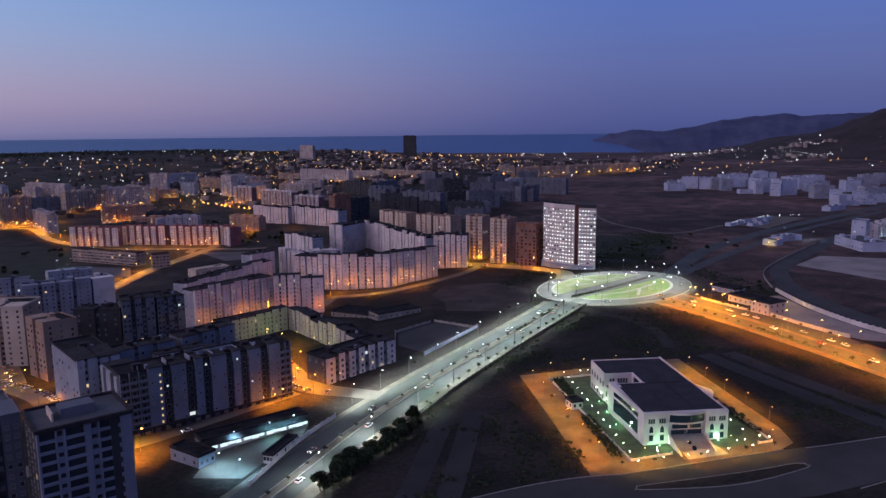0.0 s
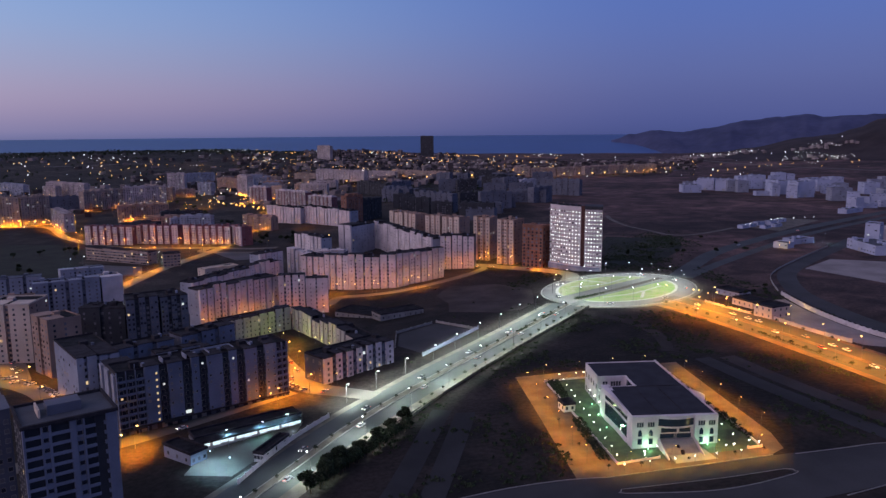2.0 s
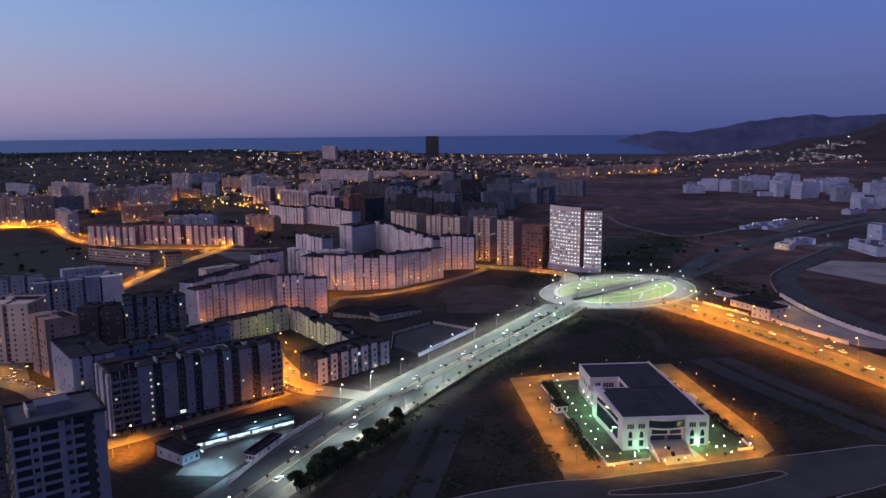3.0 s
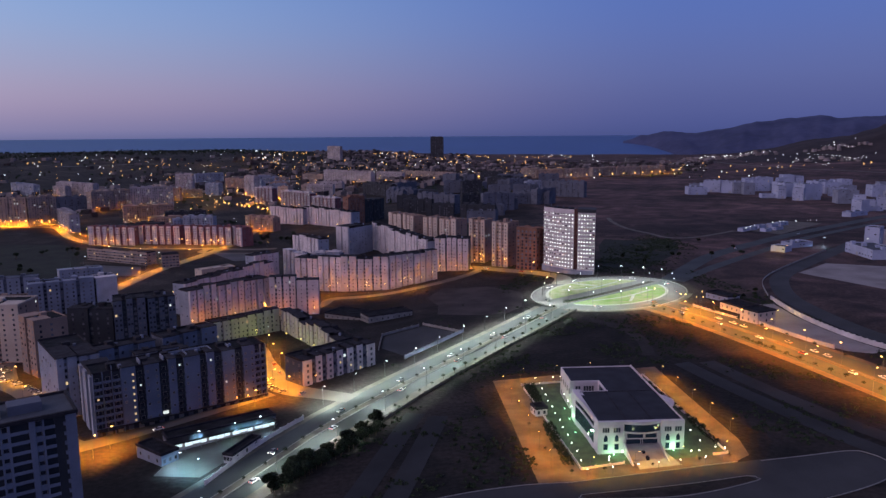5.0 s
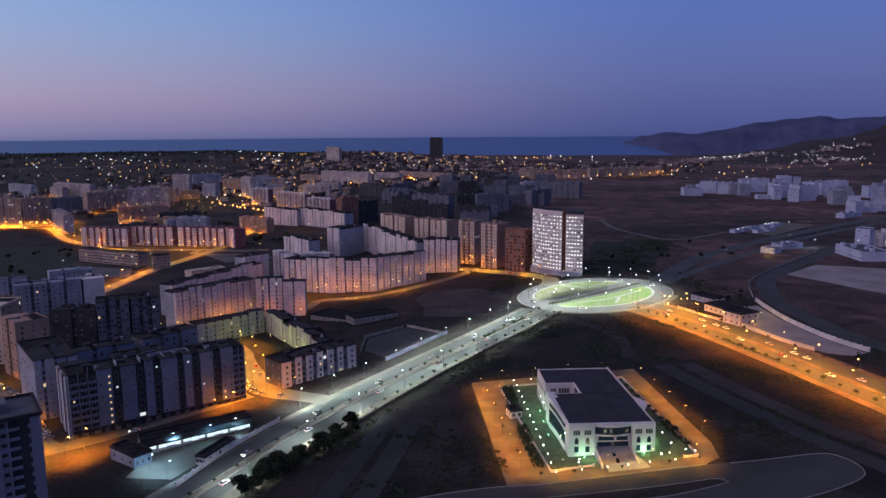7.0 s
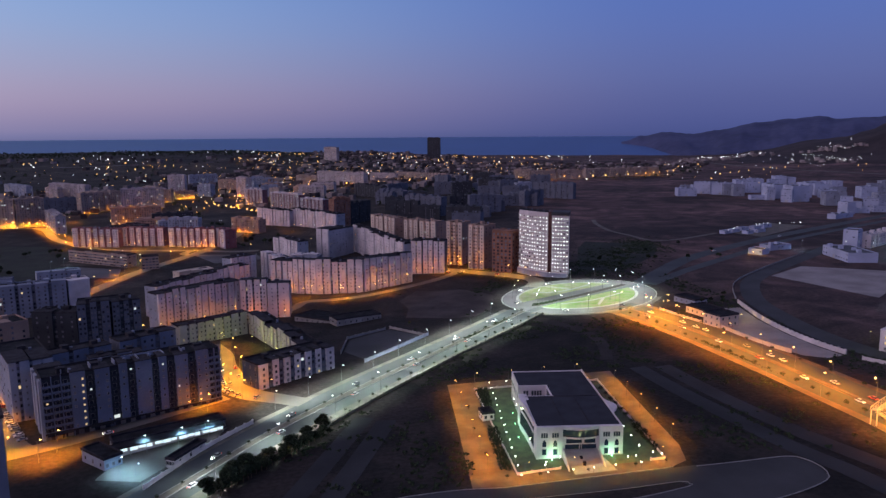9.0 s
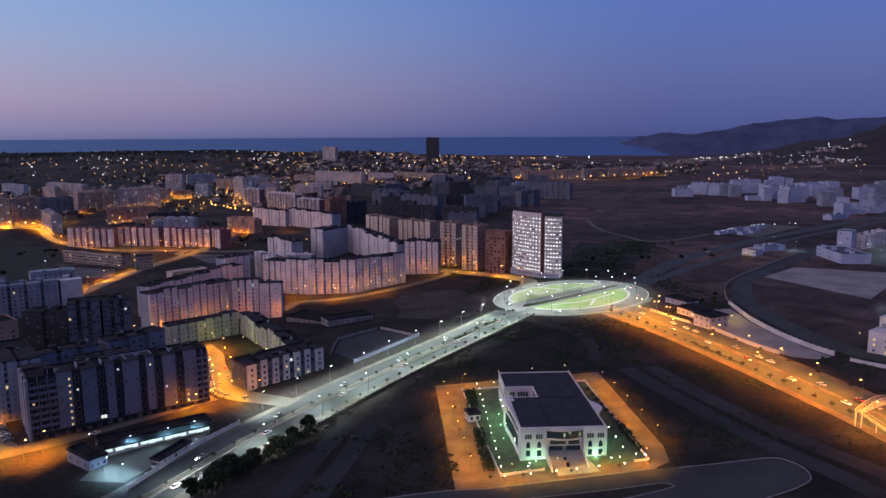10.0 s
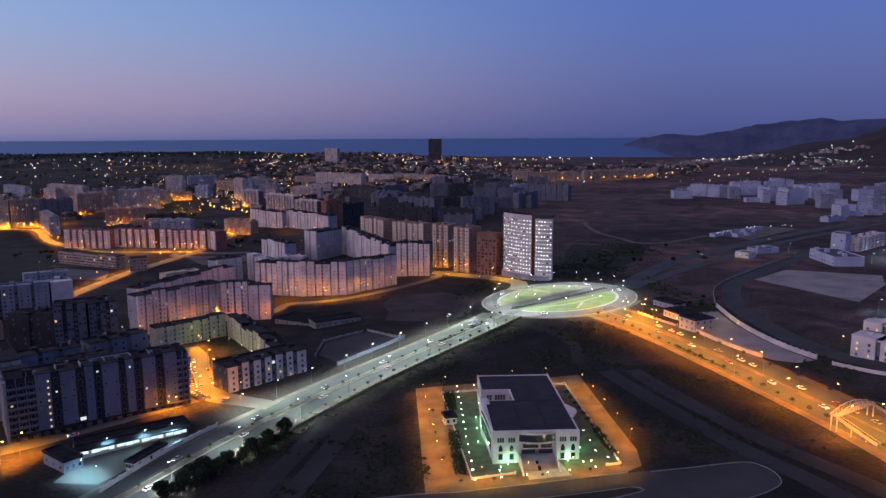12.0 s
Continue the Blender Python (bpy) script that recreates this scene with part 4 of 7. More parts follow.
def long_slab():
    """The long dark slab: plain piers between balcony strips coloured as shaded, shops at its foot."""
    rng = random.Random(12)
    m, L = at((-75, 313.5), (-5.5, 347.8))
    fl, fh, D = 9, 3.0, 15
    H = fl * fh + 1.0
    bld = thing("apartment_block", m, "long dark grey-blue apartment slab with shade-coloured balcony strips and shops", "apartment building", G)
    # near-black wall: its colour holds the shade of the balcony strips
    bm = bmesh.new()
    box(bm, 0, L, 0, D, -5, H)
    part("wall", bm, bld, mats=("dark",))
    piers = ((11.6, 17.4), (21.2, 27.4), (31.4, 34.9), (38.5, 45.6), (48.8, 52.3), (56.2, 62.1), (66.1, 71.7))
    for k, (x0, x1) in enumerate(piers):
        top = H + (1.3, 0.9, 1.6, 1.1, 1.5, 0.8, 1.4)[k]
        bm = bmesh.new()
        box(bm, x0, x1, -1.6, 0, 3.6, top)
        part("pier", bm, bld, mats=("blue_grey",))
        bm = bmesh.new()
        box(bm, x0 - 0.2, x1 + 0.2, -1.85, 7.5, top, top + 0.3)
        part("coping", bm, bld, "dark weathered roof coping", mats=("coping",))
        wide = x1 - x0 > 4.5
        for f in range(1, fl):
            for x in ((x0 + 1.2, x1 - 1.2) if wide else ((x0 + x1) / 2,)):
                stair = k == 0 and x > 14
                if not stair and rng.random() < 0.35:
                    continue
                pane = "lit_warm" if stair else rng.choice(("lit_white", "lit_warm")) if rng.random() < 0.035 else rng.choice(("pane", "pane_dim"))
                part("window", win(0.75, 0.85 if stair else 0.95, pane), bld, m=pose(x, -1.63, f * fh + 1.2))
    # light on the west flank is put into the paler grey of wing and piers
    bm = bmesh.new()
    box(bm, 0.3, 11, D, 27, -5, H - 1.0)
    part("wing", bm, bld, "rear wing, light from the west in its paler colour", mats=("grey",))
    bm = bmesh.new()
    box(bm, 0.0, 11.3, D + 0.01, 27.3, H - 1.0, H - 0.6)
    part("coping", bm, bld, "dark weathered roof coping", mats=("coping",))
    for y0, y1 in ((0.5, 4.6), (10.4, 14.6), (15.2, 17.6), (22.6, 26.8)):
        bm = bmesh.new()
        box(bm, -0.9, 0.0 if y0 < 15 else 0.3, y0, y1, 0, H - 0.8 if y0 < 15 else H - 1.6)
        part("pier", bm, bld, mats=("grey",))
    facade(bld, (0.3, 27), (0.3, D), 0, fl, fh, [0.28, 0.55], (1.4, 1.6), 0.03, rng)
    # balconies in the strips and at both ends
    strips = [(17.4, 21.2), (27.4, 31.4), (34.9, 38.5), (45.6, 48.8), (52.3, 56.2), (62.1, 66.1), (0.4, 3.6), (4.2, 7.4), (8.0, 11.2), (72.0, 74.6), (74.9, 77.2)]
    made = {}
    for x0, x1 in strips:
        w = round(x1 - x0, 1)
        end = x0 < 11 or x0 > 71
        if (w, end) not in made:
            slab, rail = bmesh.new(), bmesh.new()
            box(slab, 0, w, -1.3, -0.02, -0.1, 0.1)
            box(rail, 0, w, -1.4, -1.25, -0.1, 0.95)
            box(rail, 0, 0.12, -1.25, -0.02, 0.1, 0.95)
            # strip parapets are darkened as if shaded, end ones keep the pier colour
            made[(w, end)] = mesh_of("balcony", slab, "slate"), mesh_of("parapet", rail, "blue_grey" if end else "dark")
        for f in range(1, fl):
            part("parapet", made[(w, end)][1], part("balcony", made[(w, end)][0], bld, m=pose(x0, 0, f * fh)))
            lit = rng.random() < (0.16 if x0 < 11 else 0.04)
            part("window", win(0.9, 0.8, rng.choice(("lit_white", "lit_white", "lit_warm"))) if lit and f > 3 else win(1.5, 1.9, "pane"), bld, m=pose((x0 + x1) / 2 + rng.uniform(-0.4, 0.4), -0.05, f * fh + (1.2 if lit and f > 3 else 0.3)))
    for x in (0, 3.8, 7.6, 11.3, 71.7, 74.75, L - 0.2):
        bm = bmesh.new()
        box(bm, x, x + 0.3, -1.45, 0, 0, H + 0.6)
        part("fin", bm, bld, mats=("blue_grey",))
    # shops
    bm = bmesh.new()
    box(bm, 0, L, -2.4, -1.45, 3.1, 3.6)
    part("canopy", bm, bld, "dark concrete canopy over the shops", mats=("coping",))
    for k in range(18):
        bm = bmesh.new()
        x = 1.2 + k * (L - 3.2) / 17
        box(bm, x - 1.1, x + 1.1, -0.2, -0.02, 0.1, 2.6)
        part("shop_shutter", bm, bld, "pale rolled-down shop shutter", mats=("concrete" if k % 3 else "slate",))
    for x0, x1 in ((0.5, 10.5), (17.6, 27.0)):
        bm = bmesh.new()
        v = box(bm, x0, x1, -4.6, -2.4, 3.9, 4.1)
        for q in v:
            if q.co.y < -4:
                q.co.z -= 0.7
        part("awning", bm, bld, "dark sloping awning", mats=("roof",))
    bm = bmesh.new()
    box(bm, 28.2, 30.6, -0.5, -0.05, 4.0, 6.2)
    part("shop_sign", bm, bld, "glowing white shop sign", mats=("lit_white",))
    facade(bld, (0, D), (0, 0), 0, fl, fh, [0.2, 0.5, 0.8], (0.9, 1.1), 0.03, rng)
    facade(bld, (L, 0), (L, D), 0, fl, fh, [0.3, 0.7], (0.9, 1.1), 0.03, rng)
    roof_parts(bld, L, D, H, rng, "roof", "coping")
    for x0, x1, y0, y1 in ((30.3, 52.3, 8, 8.4), (30.3, 30.7, 2, 8), (51.9, 52.3, 2, 8), (40.3, 40.7, 1, 8), (60.3, 60.7, 2, 9), (20.3, 20.7, 3, 9), (8.3, 8.7, 3, 9)):
        bm = bmesh.new()
        box(bm, x0, x1, y0, y1, H + 0.1, H + 2.1)
        part("screen_wall", bm, bld, "pale rooftop screen wall", mats=("haze",))


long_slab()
apartment((-84, 351), (-61, 368), 12, 9, "grey-blue apartment slab behind the long block", "blue_grey", "slate", "coping", single=False, seed=13, lit=0.02, group=G)
apartment((-58, 372), (-34, 390), 12, 9, "grey-blue apartment slab behind the long block", "blue_grey", "slate", "coping", single=False, seed=14, lit=0.02, group=G)
apartment((-98, 340), (-82, 349), 42, 9, "grey-lilac apartment slab with a windowed flank", "grey", "haze", "coping", single=False, seed=15, lit=0.01, group=G, slots=True, module=9)
apartment((-66, 351), (-46, 361), 8, 8, "grey-blue apartment slab in the inner court", "haze", "slate", "coping", single=False, seed=16, lit=0.02, group=G)
apartment((-143, 422), (-130.4, 406.6), 17, 10, "brown rendered apartment block", "brown", None, "brown", single=False, seed=17, lit=0.02, module=9, group=G)
apartment((-176, 443), (-151, 440.4), 24, 11, "cream apartment block with rounded balconies", "cream", "brown", "cream", single=False, seed=18, lit=0.08, group=G)
apartment((-190, 560), (-148.5, 574.5), 14, 8, "grey apartment block with square windows", "haze", "slate", "haze", single=False, seed=19, lit=0.02, module=12, group=G)
apartment((-148, 577), (-134.6, 584), 16, 8, "white blank-walled apartment block end", "white", None, "white", single=False, seed=20, lit=0.0, module=30, per_bay=1, group=G, skip=0.7)
apartment((-100, 444), (-83, 449), 18, 11, "dark apartment tower with pale balconies", "slate", "dark", "coping", single=False, seed=21, lit=0.06, module=6, group=G)
apartment((-82, 450), (-67.7, 458), 20, 11, "dark apartment tower with pale balconies", "slate", "dark", "coping", single=False, seed=22, lit=0.08, module=6, group=G)
apartment((-128, 452), (-102, 449), 16, 9, "unlit dark apartment block", "dark", None, "coping", single=False, seed=23, lit=0.0, group=G)
W = "white estate blocks"
apartment((-80, 556), (-50, 598.5), 11, 8, "white apartment slab with narrow windows", "white", "grey", "coping", single=False, seed=31, lit=0.06, group=W, bay=2.0, slots=True, size=(0.95, 1.15))
apartment((-50, 599.5), (-20, 641), 11, 8, "white apartment slab with narrow windows", "white", "grey", "coping", single=False, seed=32, lit=0.05, group=W, bay=2.0, slots=True, size=(0.95, 1.15))
apartment((-68, 506.5), (-43, 527), 13, 9, "white apartment slab with narrow windows", "white", "grey", "coping", single=False, seed=33, lit=0.05, group=W, bay=2.0, slots=True, size=(0.95, 1.15))
apartment((-43, 530), (-18, 551), 13, 9, "white apartment slab with narrow windows", "white", "grey", "coping", single=False, seed=34, lit=0.06, group=W, bay=2.0, slots=True, size=(0.95, 1.15))
apartment((-16, 543), (3, 542), 12, 9, "white apartment slab with narrow windows", "white", "grey", "coping", single=False, seed=35, lit=0.05, group=W, bay=2.0, slots=True, size=(0.95, 1.15))
apartment((4, 540), (20, 539), 12, 8, "white apartment slab with narrow windows", "white", "grey", "coping", single=False, seed=36, lit=0.08, group=W, bay=2.0, slots=True, size=(0.95, 1.15))
apartment((0.9, 635.5), (39.4, 612.5), 12, 9, "white apartment slab lit orange at its foot", "white", "grey", "coping", single=False, seed=37, lit=0.04, group=W, bay=2.0, slots=True, size=(0.95, 1.15), module=8.5)
apartment((39.6, 612.4), (78.6, 602), 12, 9, "white apartment slab lit orange at its foot", "white", "grey", "coping", single=False, seed=38, lit=0.04, group=W, bay=2.0, slots=True, size=(0.95, 1.15), module=8.5)
apartment((79, 602.5), (122.6, 621), 12, 9, "white apartment slab with narrow windows", "white", "grey", "coping", single=False, seed=39, lit=0.05, group=W, bay=2.0, slots=True, size=(0.95, 1.15), module=8.5)
for i in range(5):
    t0, t1 = i / 5, (i + 0.97) / 5
    s = -1.5 * i
    ax, ay, bx, by = 81 + 46 * t0 + s, 809 - 149 * t0, 81 + 46 * t1 + s, 809 - 149 * t1
    apartment((ax, ay), (bx, by), 12, 9, "white stepped apartment block in a long row", "white", "grey", "coping", single=False, seed=40 + i, lit=0.02, group=W, bay=2.0, slots=True, size=(0.95, 1.15), module=8.5)
apartment((127, 655), (156, 644), 14, 10, "white apartment block at the end of the row", "white", "slate", "coping", single=False, seed=46, lit=0.03, group=W, bay=2.0, slots=True, size=(0.95, 1.15), module=8.5)
apartment((40, 779), (52, 768), 40, 10, "pale blue-grey apartment slab with a blank end wall", "white", "grey", "coping", single=False, seed=47, lit=0.02, group=W, bay=2.0, slots=True, size=(0.95, 1.15), module=20, per_bay=1, skip=0.8)
apartment((-53, 1141), (-3, 1089), 14, 8, "white apartment slab on the far side of the estate", "white", "grey", "coping", single=False, seed=48, lit=0.02, group=W, bay=2.0, slots=True, size=(0.95, 1.15))
apartment((-1, 1102), (65, 1010), 14, 8, "white apartment slab on the far side of the estate", "white", "grey", "coping", single=False, seed=49, lit=0.02, group=W, bay=2.0, slots=True, size=(0.95, 1.15))
for A_, B_, s_ in (((-264, 960), (-206, 943), 81), ((-205, 955), (-152, 940), 82), ((-144, 936), (-87, 918), 83), ((-85, 924), (-72, 900), 84)):
    apartment(A_, B_, 14, 7, "red and white apartment block with lit arcade", "white", "red", "red", seed=s_, lit=0.05, group="red and white blocks", module=9, recess=3.8, single=False, bay=1.6)
apartment((-230, 835), (-156, 781), 12, 4, "long low school building with window rows", "estate_cream", None, "coping", seed=85, lit=0.02, single=False, module=14, per_bay=5, recess=0.6, bay=0.3, size=(2.2, 1.3), name="school_building", heads=False)
apartment((-138, 764), (-122, 768), 11, 4, "small school wing with window rows", "estate_cream", None, "coping", seed=86, lit=0.02, single=False, module=14, per_bay=5, bay=0.3, size=(2.2, 1.3), name="school_building", heads=False)
apartment((-38, 668), (-18, 688), 12, 8, "white apartment slab beside the avenue", "white", "grey", "coping", single=False, seed=87, lit=0.04, group=W, bay=2.0, slots=True)
apartment((-12, 700), (8, 672), 12, 7, "white apartment slab in the inner estate", "white", "slate", "white", seed=88, lit=0.04, group=W, single=False, bay=2.0, slots=True)
apartment((-6, 790), (20, 745), 12, 8, "white apartment slab in the inner estate", "white", "grey", "coping", single=False, seed=89, lit=0.03, group=W, bay=2.0, slots=True)
apartment((14, 700), (40, 690), 12, 6, "white apartment slab in the inner estate", "grey", "slate", "white", seed=90, lit=0.03, group=W, single=False, bay=2.0, slots=True)
apartment((-90, 700), (-62, 722), 12, 2, "low pale hall beside the avenue", "cream", None, "cream", seed=92, lit=0.0, single=False, name="market_hall", heads=False)
apartment((-215, 700), (-182, 716), 12, 3, "low grey building by the school", "grey", None, "grey", seed=93, lit=0.02, single=False, heads=False)
apartment((-250, 610), (-205, 622), 13, 6, "grey apartment slab at the estate edge", "grey", "slate", "slate", seed=94, lit=0.03, single=False)
apartment((-205, 500), (-172, 508), 13, 8, "cream apartment slab at the estate edge", "cream", "brown", "brown", seed=95, lit=0.04, single=False)
Y = "low blocks round the yellow court"
apartment((-47, 466), (-7, 491), 12, 4, "low pale yellow apartment block round a court", "yellow", None, "coping", single=False, seed=51, lit=0.05, group=Y, bay=1.0, slots=True, per_bay=1, skip=0.45, size=(0.9, 1.1))
apartment((-5, 492), (12, 449), 12, 4, "low pale yellow apartment block round a court", "yellow", "red", "coping", single=False, seed=52, lit=0.04, group=Y, bay=1.0, slots=True, per_bay=1, skip=0.45, size=(0.9, 1.1), module=8)
apartment((13, 446), (31, 402), 12, 4, "low pale yellow apartment block round a court", "yellow", "red", "coping", single=False, seed=53, lit=0.04, group=Y, bay=1.0, slots=True, per_bay=1, skip=0.45, size=(0.9, 1.1), module=8)
apartment((12, 357.5), (50.2, 384.5), 16, 4, "low white corner apartment block with dark loggias", "white", "slate", "coping", seed=54, lit=0.06, group=Y, module=7, recess=3.0, per_bay=1)
T = "towers above the roundabout"
apartment((165, 683), (178, 672.5), 18, 13, "cream apartment tower with a balcony strip", "cream", "brown", "brown", single=False, seed=61, lit=0.03, group=T, module=6.5, recess=3.4, per_bay=1, fh=3.1)
apartment((181, 653), (192.5, 640), 18, 13, "cream apartment tower with a balcony strip", "cream", "brown", "brown", single=False, seed=62, lit=0.03, group=T, module=6.5, recess=3.4, per_bay=1, fh=3.1)
apartment((197.5, 628), (212, 614.5), 17, 12, "unfinished brick apartment tower with empty openings", "brick", None, "brick", single=False, seed=63, lit=0.0, group=T, module=4, recess=0.4, per_bay=1, bay=0.3, size=(1.8, 1.9))
for A_, B_, s_ in (((103.4, 858), (115, 831), 64), ((117, 827), (126, 805), 65), ((135.6, 791.6), (148, 772), 66), ((150, 768), (164, 747.5), 67)):
    apartment(A_, B_, 16, 11, "cream apartment tower with a balcony strip", "cream", "brown", "brown", single=False, seed=s_, lit=0.01, group=T, module=9, recess=3.4, per_bay=1)


def lit_tower():
    """The tall white tower with two curved wings, lit windows and a dark core."""
    rng = random.Random(71)
    O = (219, 615)
    z = gz(235, 588) - 0.5
    bld = thing("residential_tower", pose(O[0], O[1], z), "tall white residential tower with glowing windows in every storey", "apartment tower")
    fl, fh = 17, 3.2
    H = fl * fh + 1.5
    plan = [(0, 0), (5, -13), (11, -23), (17, -30.5), (19.5, -33), (25, -37.5), (32, -41)]
    back = [(p[0] + 5.5, p[1] + 15) for p in plan]

    def prism(name, pts, z0, z1, material, label=""):
        bm = bmesh.new()
        lo = [bm.verts.new((*p, z0)) for p in pts]
        hi = [bm.verts.new((*p, z1)) for p in pts]
        n = len(pts)
        for i in range(n):
            bm.faces.new((lo[i], lo[(i + 1) % n], hi[(i + 1) % n], hi[i]))
        bm.faces.new(hi)
        bm.faces.new(lo[::-1])
        bmesh.ops.recalc_face_normals(bm, faces=bm.faces[:])
        return part(name, bm, bld, label, mats=(material,))

    prism("wall", plan[:4] + back[:4][::-1], -4, H, "white")
    prism("wall", plan[4:] + back[4:][::-1], -4, H - 1.0, "white")
    prism("core", [plan[3], plan[4], back[4], back[3]], -4, H + 0.6, "core", "dark red-brown stair core")
    prism("crown", [(p[0] - 0.9 + 0.35 * i, p[1] - 0.9) for i, p in enumerate(plan[4:])] + [(p[0] + 1.2, p[1] + 0.7) for p in back[4:]][::-1], H - 2.0, H + 0.8, "dark", "dark projecting roof storey")
    prism("podium", [(p[0] - 2.2, p[1] - 1.6) for p in plan] + [(p[0] + 1, p[1] + 1) for p in back][::-1], -4, 4.4, "grey", "grey two-storey podium of the tower")
    prism("roof", [(p[0] + 0.5, p[1] + 0.3) for p in plan[:4]] + [(p[0] - 0.5, p[1] - 0.3) for p in back[:4]][::-1], H + 0.01, H + 0.3, "roof")
    for a, b, k, lit in ((plan[0], plan[1], 5, 0.72), (plan[1], plan[2], 4, 0.9), (plan[2], plan[3], 3, 0.98), (plan[4], plan[5], 3, 0.98), (plan[5], plan[6], 3, 0.88)):
        cols = [(i + 0.5) / k for i in range(k)]
        facade(bld, a, b, 1.5, fl - 1, fh, cols, (1.3, 1.1), lit, rng, lits=("lit_tower", "lit_tower", "lit_soft"))
        d = Vector(b) - Vector(a)
        turn = math.degrees(math.atan2(d.y, d.x))
        bm = bmesh.new()
        box(bm, 0.1, d.length - 0.1, -1.1, 0.0, 0.0, 0.16)
        box(bm, 0.1, d.length - 0.1, -1.1, -1.0, 0.16, 0.75)
        me = mesh_of("balcony", bm, "white")
        for f in range(1, fl):
            part("balcony", me, bld, m=pose(a[0], a[1], f * fh + 0.9, 0, 0, turn))
    for i in range(5):
        bm = bmesh.new()
        box(bm, 3, 3.6, 0, 0.6, 0, 2.2)
        part("roof_mast", bm, bld, m=pose(2 + i * 3.5, -4 - i * 6, H), mats=("slate",))


lit_tower()


FRAMES = {}


def framed(w, h, parent, m):
    """A court window: a pale frame and its dark pane."""
    if (w, h) not in FRAMES:
        fr, pn = bmesh.new(), bmesh.new()
        for x0, x1, z0, z1 in ((-w / 2 - 0.14, -w / 2, -0.14, h + 0.14), (w / 2, w / 2 + 0.14, -0.14, h + 0.14), (-w / 2, w / 2, -0.14, 0), (-w / 2, w / 2, h, h + 0.14)):
            box(fr, x0, x1, -0.1, 0.04, z0, z1)
        box(pn, -w / 2, w / 2, -0.03, 0.04, 0, h)
        FRAMES[(w, h)] = (mesh_of("window", fr, "concrete"), mesh_of("pane", pn, "court_glass"))
    a, b = FRAMES[(w, h)]
    part("pane", b, part("window", a, parent, m=m))


def court():
    """The pale court house with a dark flat roof, glass front and pointed windows."""
    rng = random.Random(81)
    A, B = (124.8, 242.6), (157.8, 238.8)
    m, L = at(A, B)
    D, H = 66.5, 12.4
    bld = thing("court_house", m, "white court house with dark roof, glass front and green floodlit walls", "public building")
    bm = bmesh.new()
    box(bm, 0, L, 0, 33, -2, H)            # front wing
    box(bm, 0, L, 47, D, -2, H - 0.4)       # rear wing
    box(bm, 12.5, L, 33, 47, -2, H - 0.2)   # link
    box(bm, 0.4, 12.5, 33, 47, -2, H - 5.4)  # low court wing
    box(bm, -1.6, 2.0, 29, 36, -2, H + 0.2)  # stair tower
    box(bm, 0, 10, -1.2, 0, -2, H + 0.6)
    box(bm, L - 9, L, -1.2, 0, -2, H + 0.6)
    part("wall", bm, bld, mats=("white",))
    for x0, x1, y0, y1, z in ((0.5, L - 0.5, 0.5, 32.6, H), (0.5, L - 0.5, 47.4, D - 0.5, H - 0.4), (13, L - 0.5, 32.6, 47.4, H - 0.2), (0.9, 12, 33.5, 46.5, H - 5.4)):
        bm = bmesh.new()
        box(bm, x0, x1, y0, y1, z, z + 0.15)
        part("roof", bm, bld, "dark blue-grey flat roof", mats=("court_roof",))
    for x0, x1, y0, y1, z in ((0, L, 0, 0.4, H), (0, 0.4, 0.4, 33, H), (L - 0.4, L, 0.4, D, H), (0, L - 0.4, D - 0.4, D, H - 0.4), (0, 0.4, 47, D - 0.4, H - 0.4), (0.4, 12.5, 46.6, 47, H - 0.4), (0.4, 13, 32.6, 33, H), (12.4, 12.8, 33, 46.6, H - 0.2)):
        bm = bmesh.new()
        box(bm, x0, x1, y0, y1, z - 0.1, z + 0.55)
        part("parapet", bm, bld, mats=("white",))
    bm = bmesh.new()
    for x in (11.5, L - 12):
        box(bm, x, x + 0.35, 1, 32, H + 0.15, H + 0.32)
    box(bm, 1, L - 1, 32.4, 32.9, H + 0.15, H + 0.35)
    part("roof_joint", bm, bld, mats=("coping",))
    # entrance front
    def bowed(name, x0, x1, z0, z1, out, material, label=""):
        """A band that bows forward between two ends of the front."""
        bm, k = bmesh.new(), 10
        for i in range(k):
            u0, u1 = i / k, (i + 1) / k
            p, q = [(x0 + (x1 - x0) * u, -out - 1.5 * math.sin(math.pi * u)) for u in (u0, u1)]
            v = box(bm, p[0], q[0], -0.3, 0.2, z0, z1)
            for c in v:
                if c.co.y < 0:
                    c.co.y = p[1] if abs(c.co.x - p[0]) < 0.01 else q[1]
        bmesh.ops.remove_doubles(bm, verts=bm.verts[:], dist=0.002)
        return part(name, bm, bld, label, mats=(material,))

    bowed("cornice", 10.0, L - 9.0, H - 0.6, H + 0.6, 0.7, "white")
    bowed("glass_front", 10.2, L - 9.2, H - 3.6, H - 0.62, 0.35, "court_glass", "dark curtain glass band")
    bowed("cornice", 10.0, L - 9.0, H - 4.2, H - 3.62, 0.6, "white")
    bowed("roof", 10.4, L - 9.4, H + 0.02, H + 0.16, 0.5, "court_roof", "dark blue-grey flat roof")
    # curved roof wing over the long right side
    bm = bmesh.new()
    k = 10
    for i in range(k):
        y0, y1 = 12 + 16 * i / k, 12 + 16 * (i + 1) / k
        w0, w1 = [3.4 * math.sin(math.pi * u / k) ** 1.5 for u in (i, i + 1)]
        v = box(bm, L, L + 1, y0, y1, H - 0.2, H + 0.55)
        for c in v:
            if c.co.x > L + 0.5:
                c.co.x = L + 0.01 + (w0 if abs(c.co.y - y0) < 0.01 else w1)
    bmesh.ops.remove_doubles(bm, verts=bm.verts[:], dist=0.002)
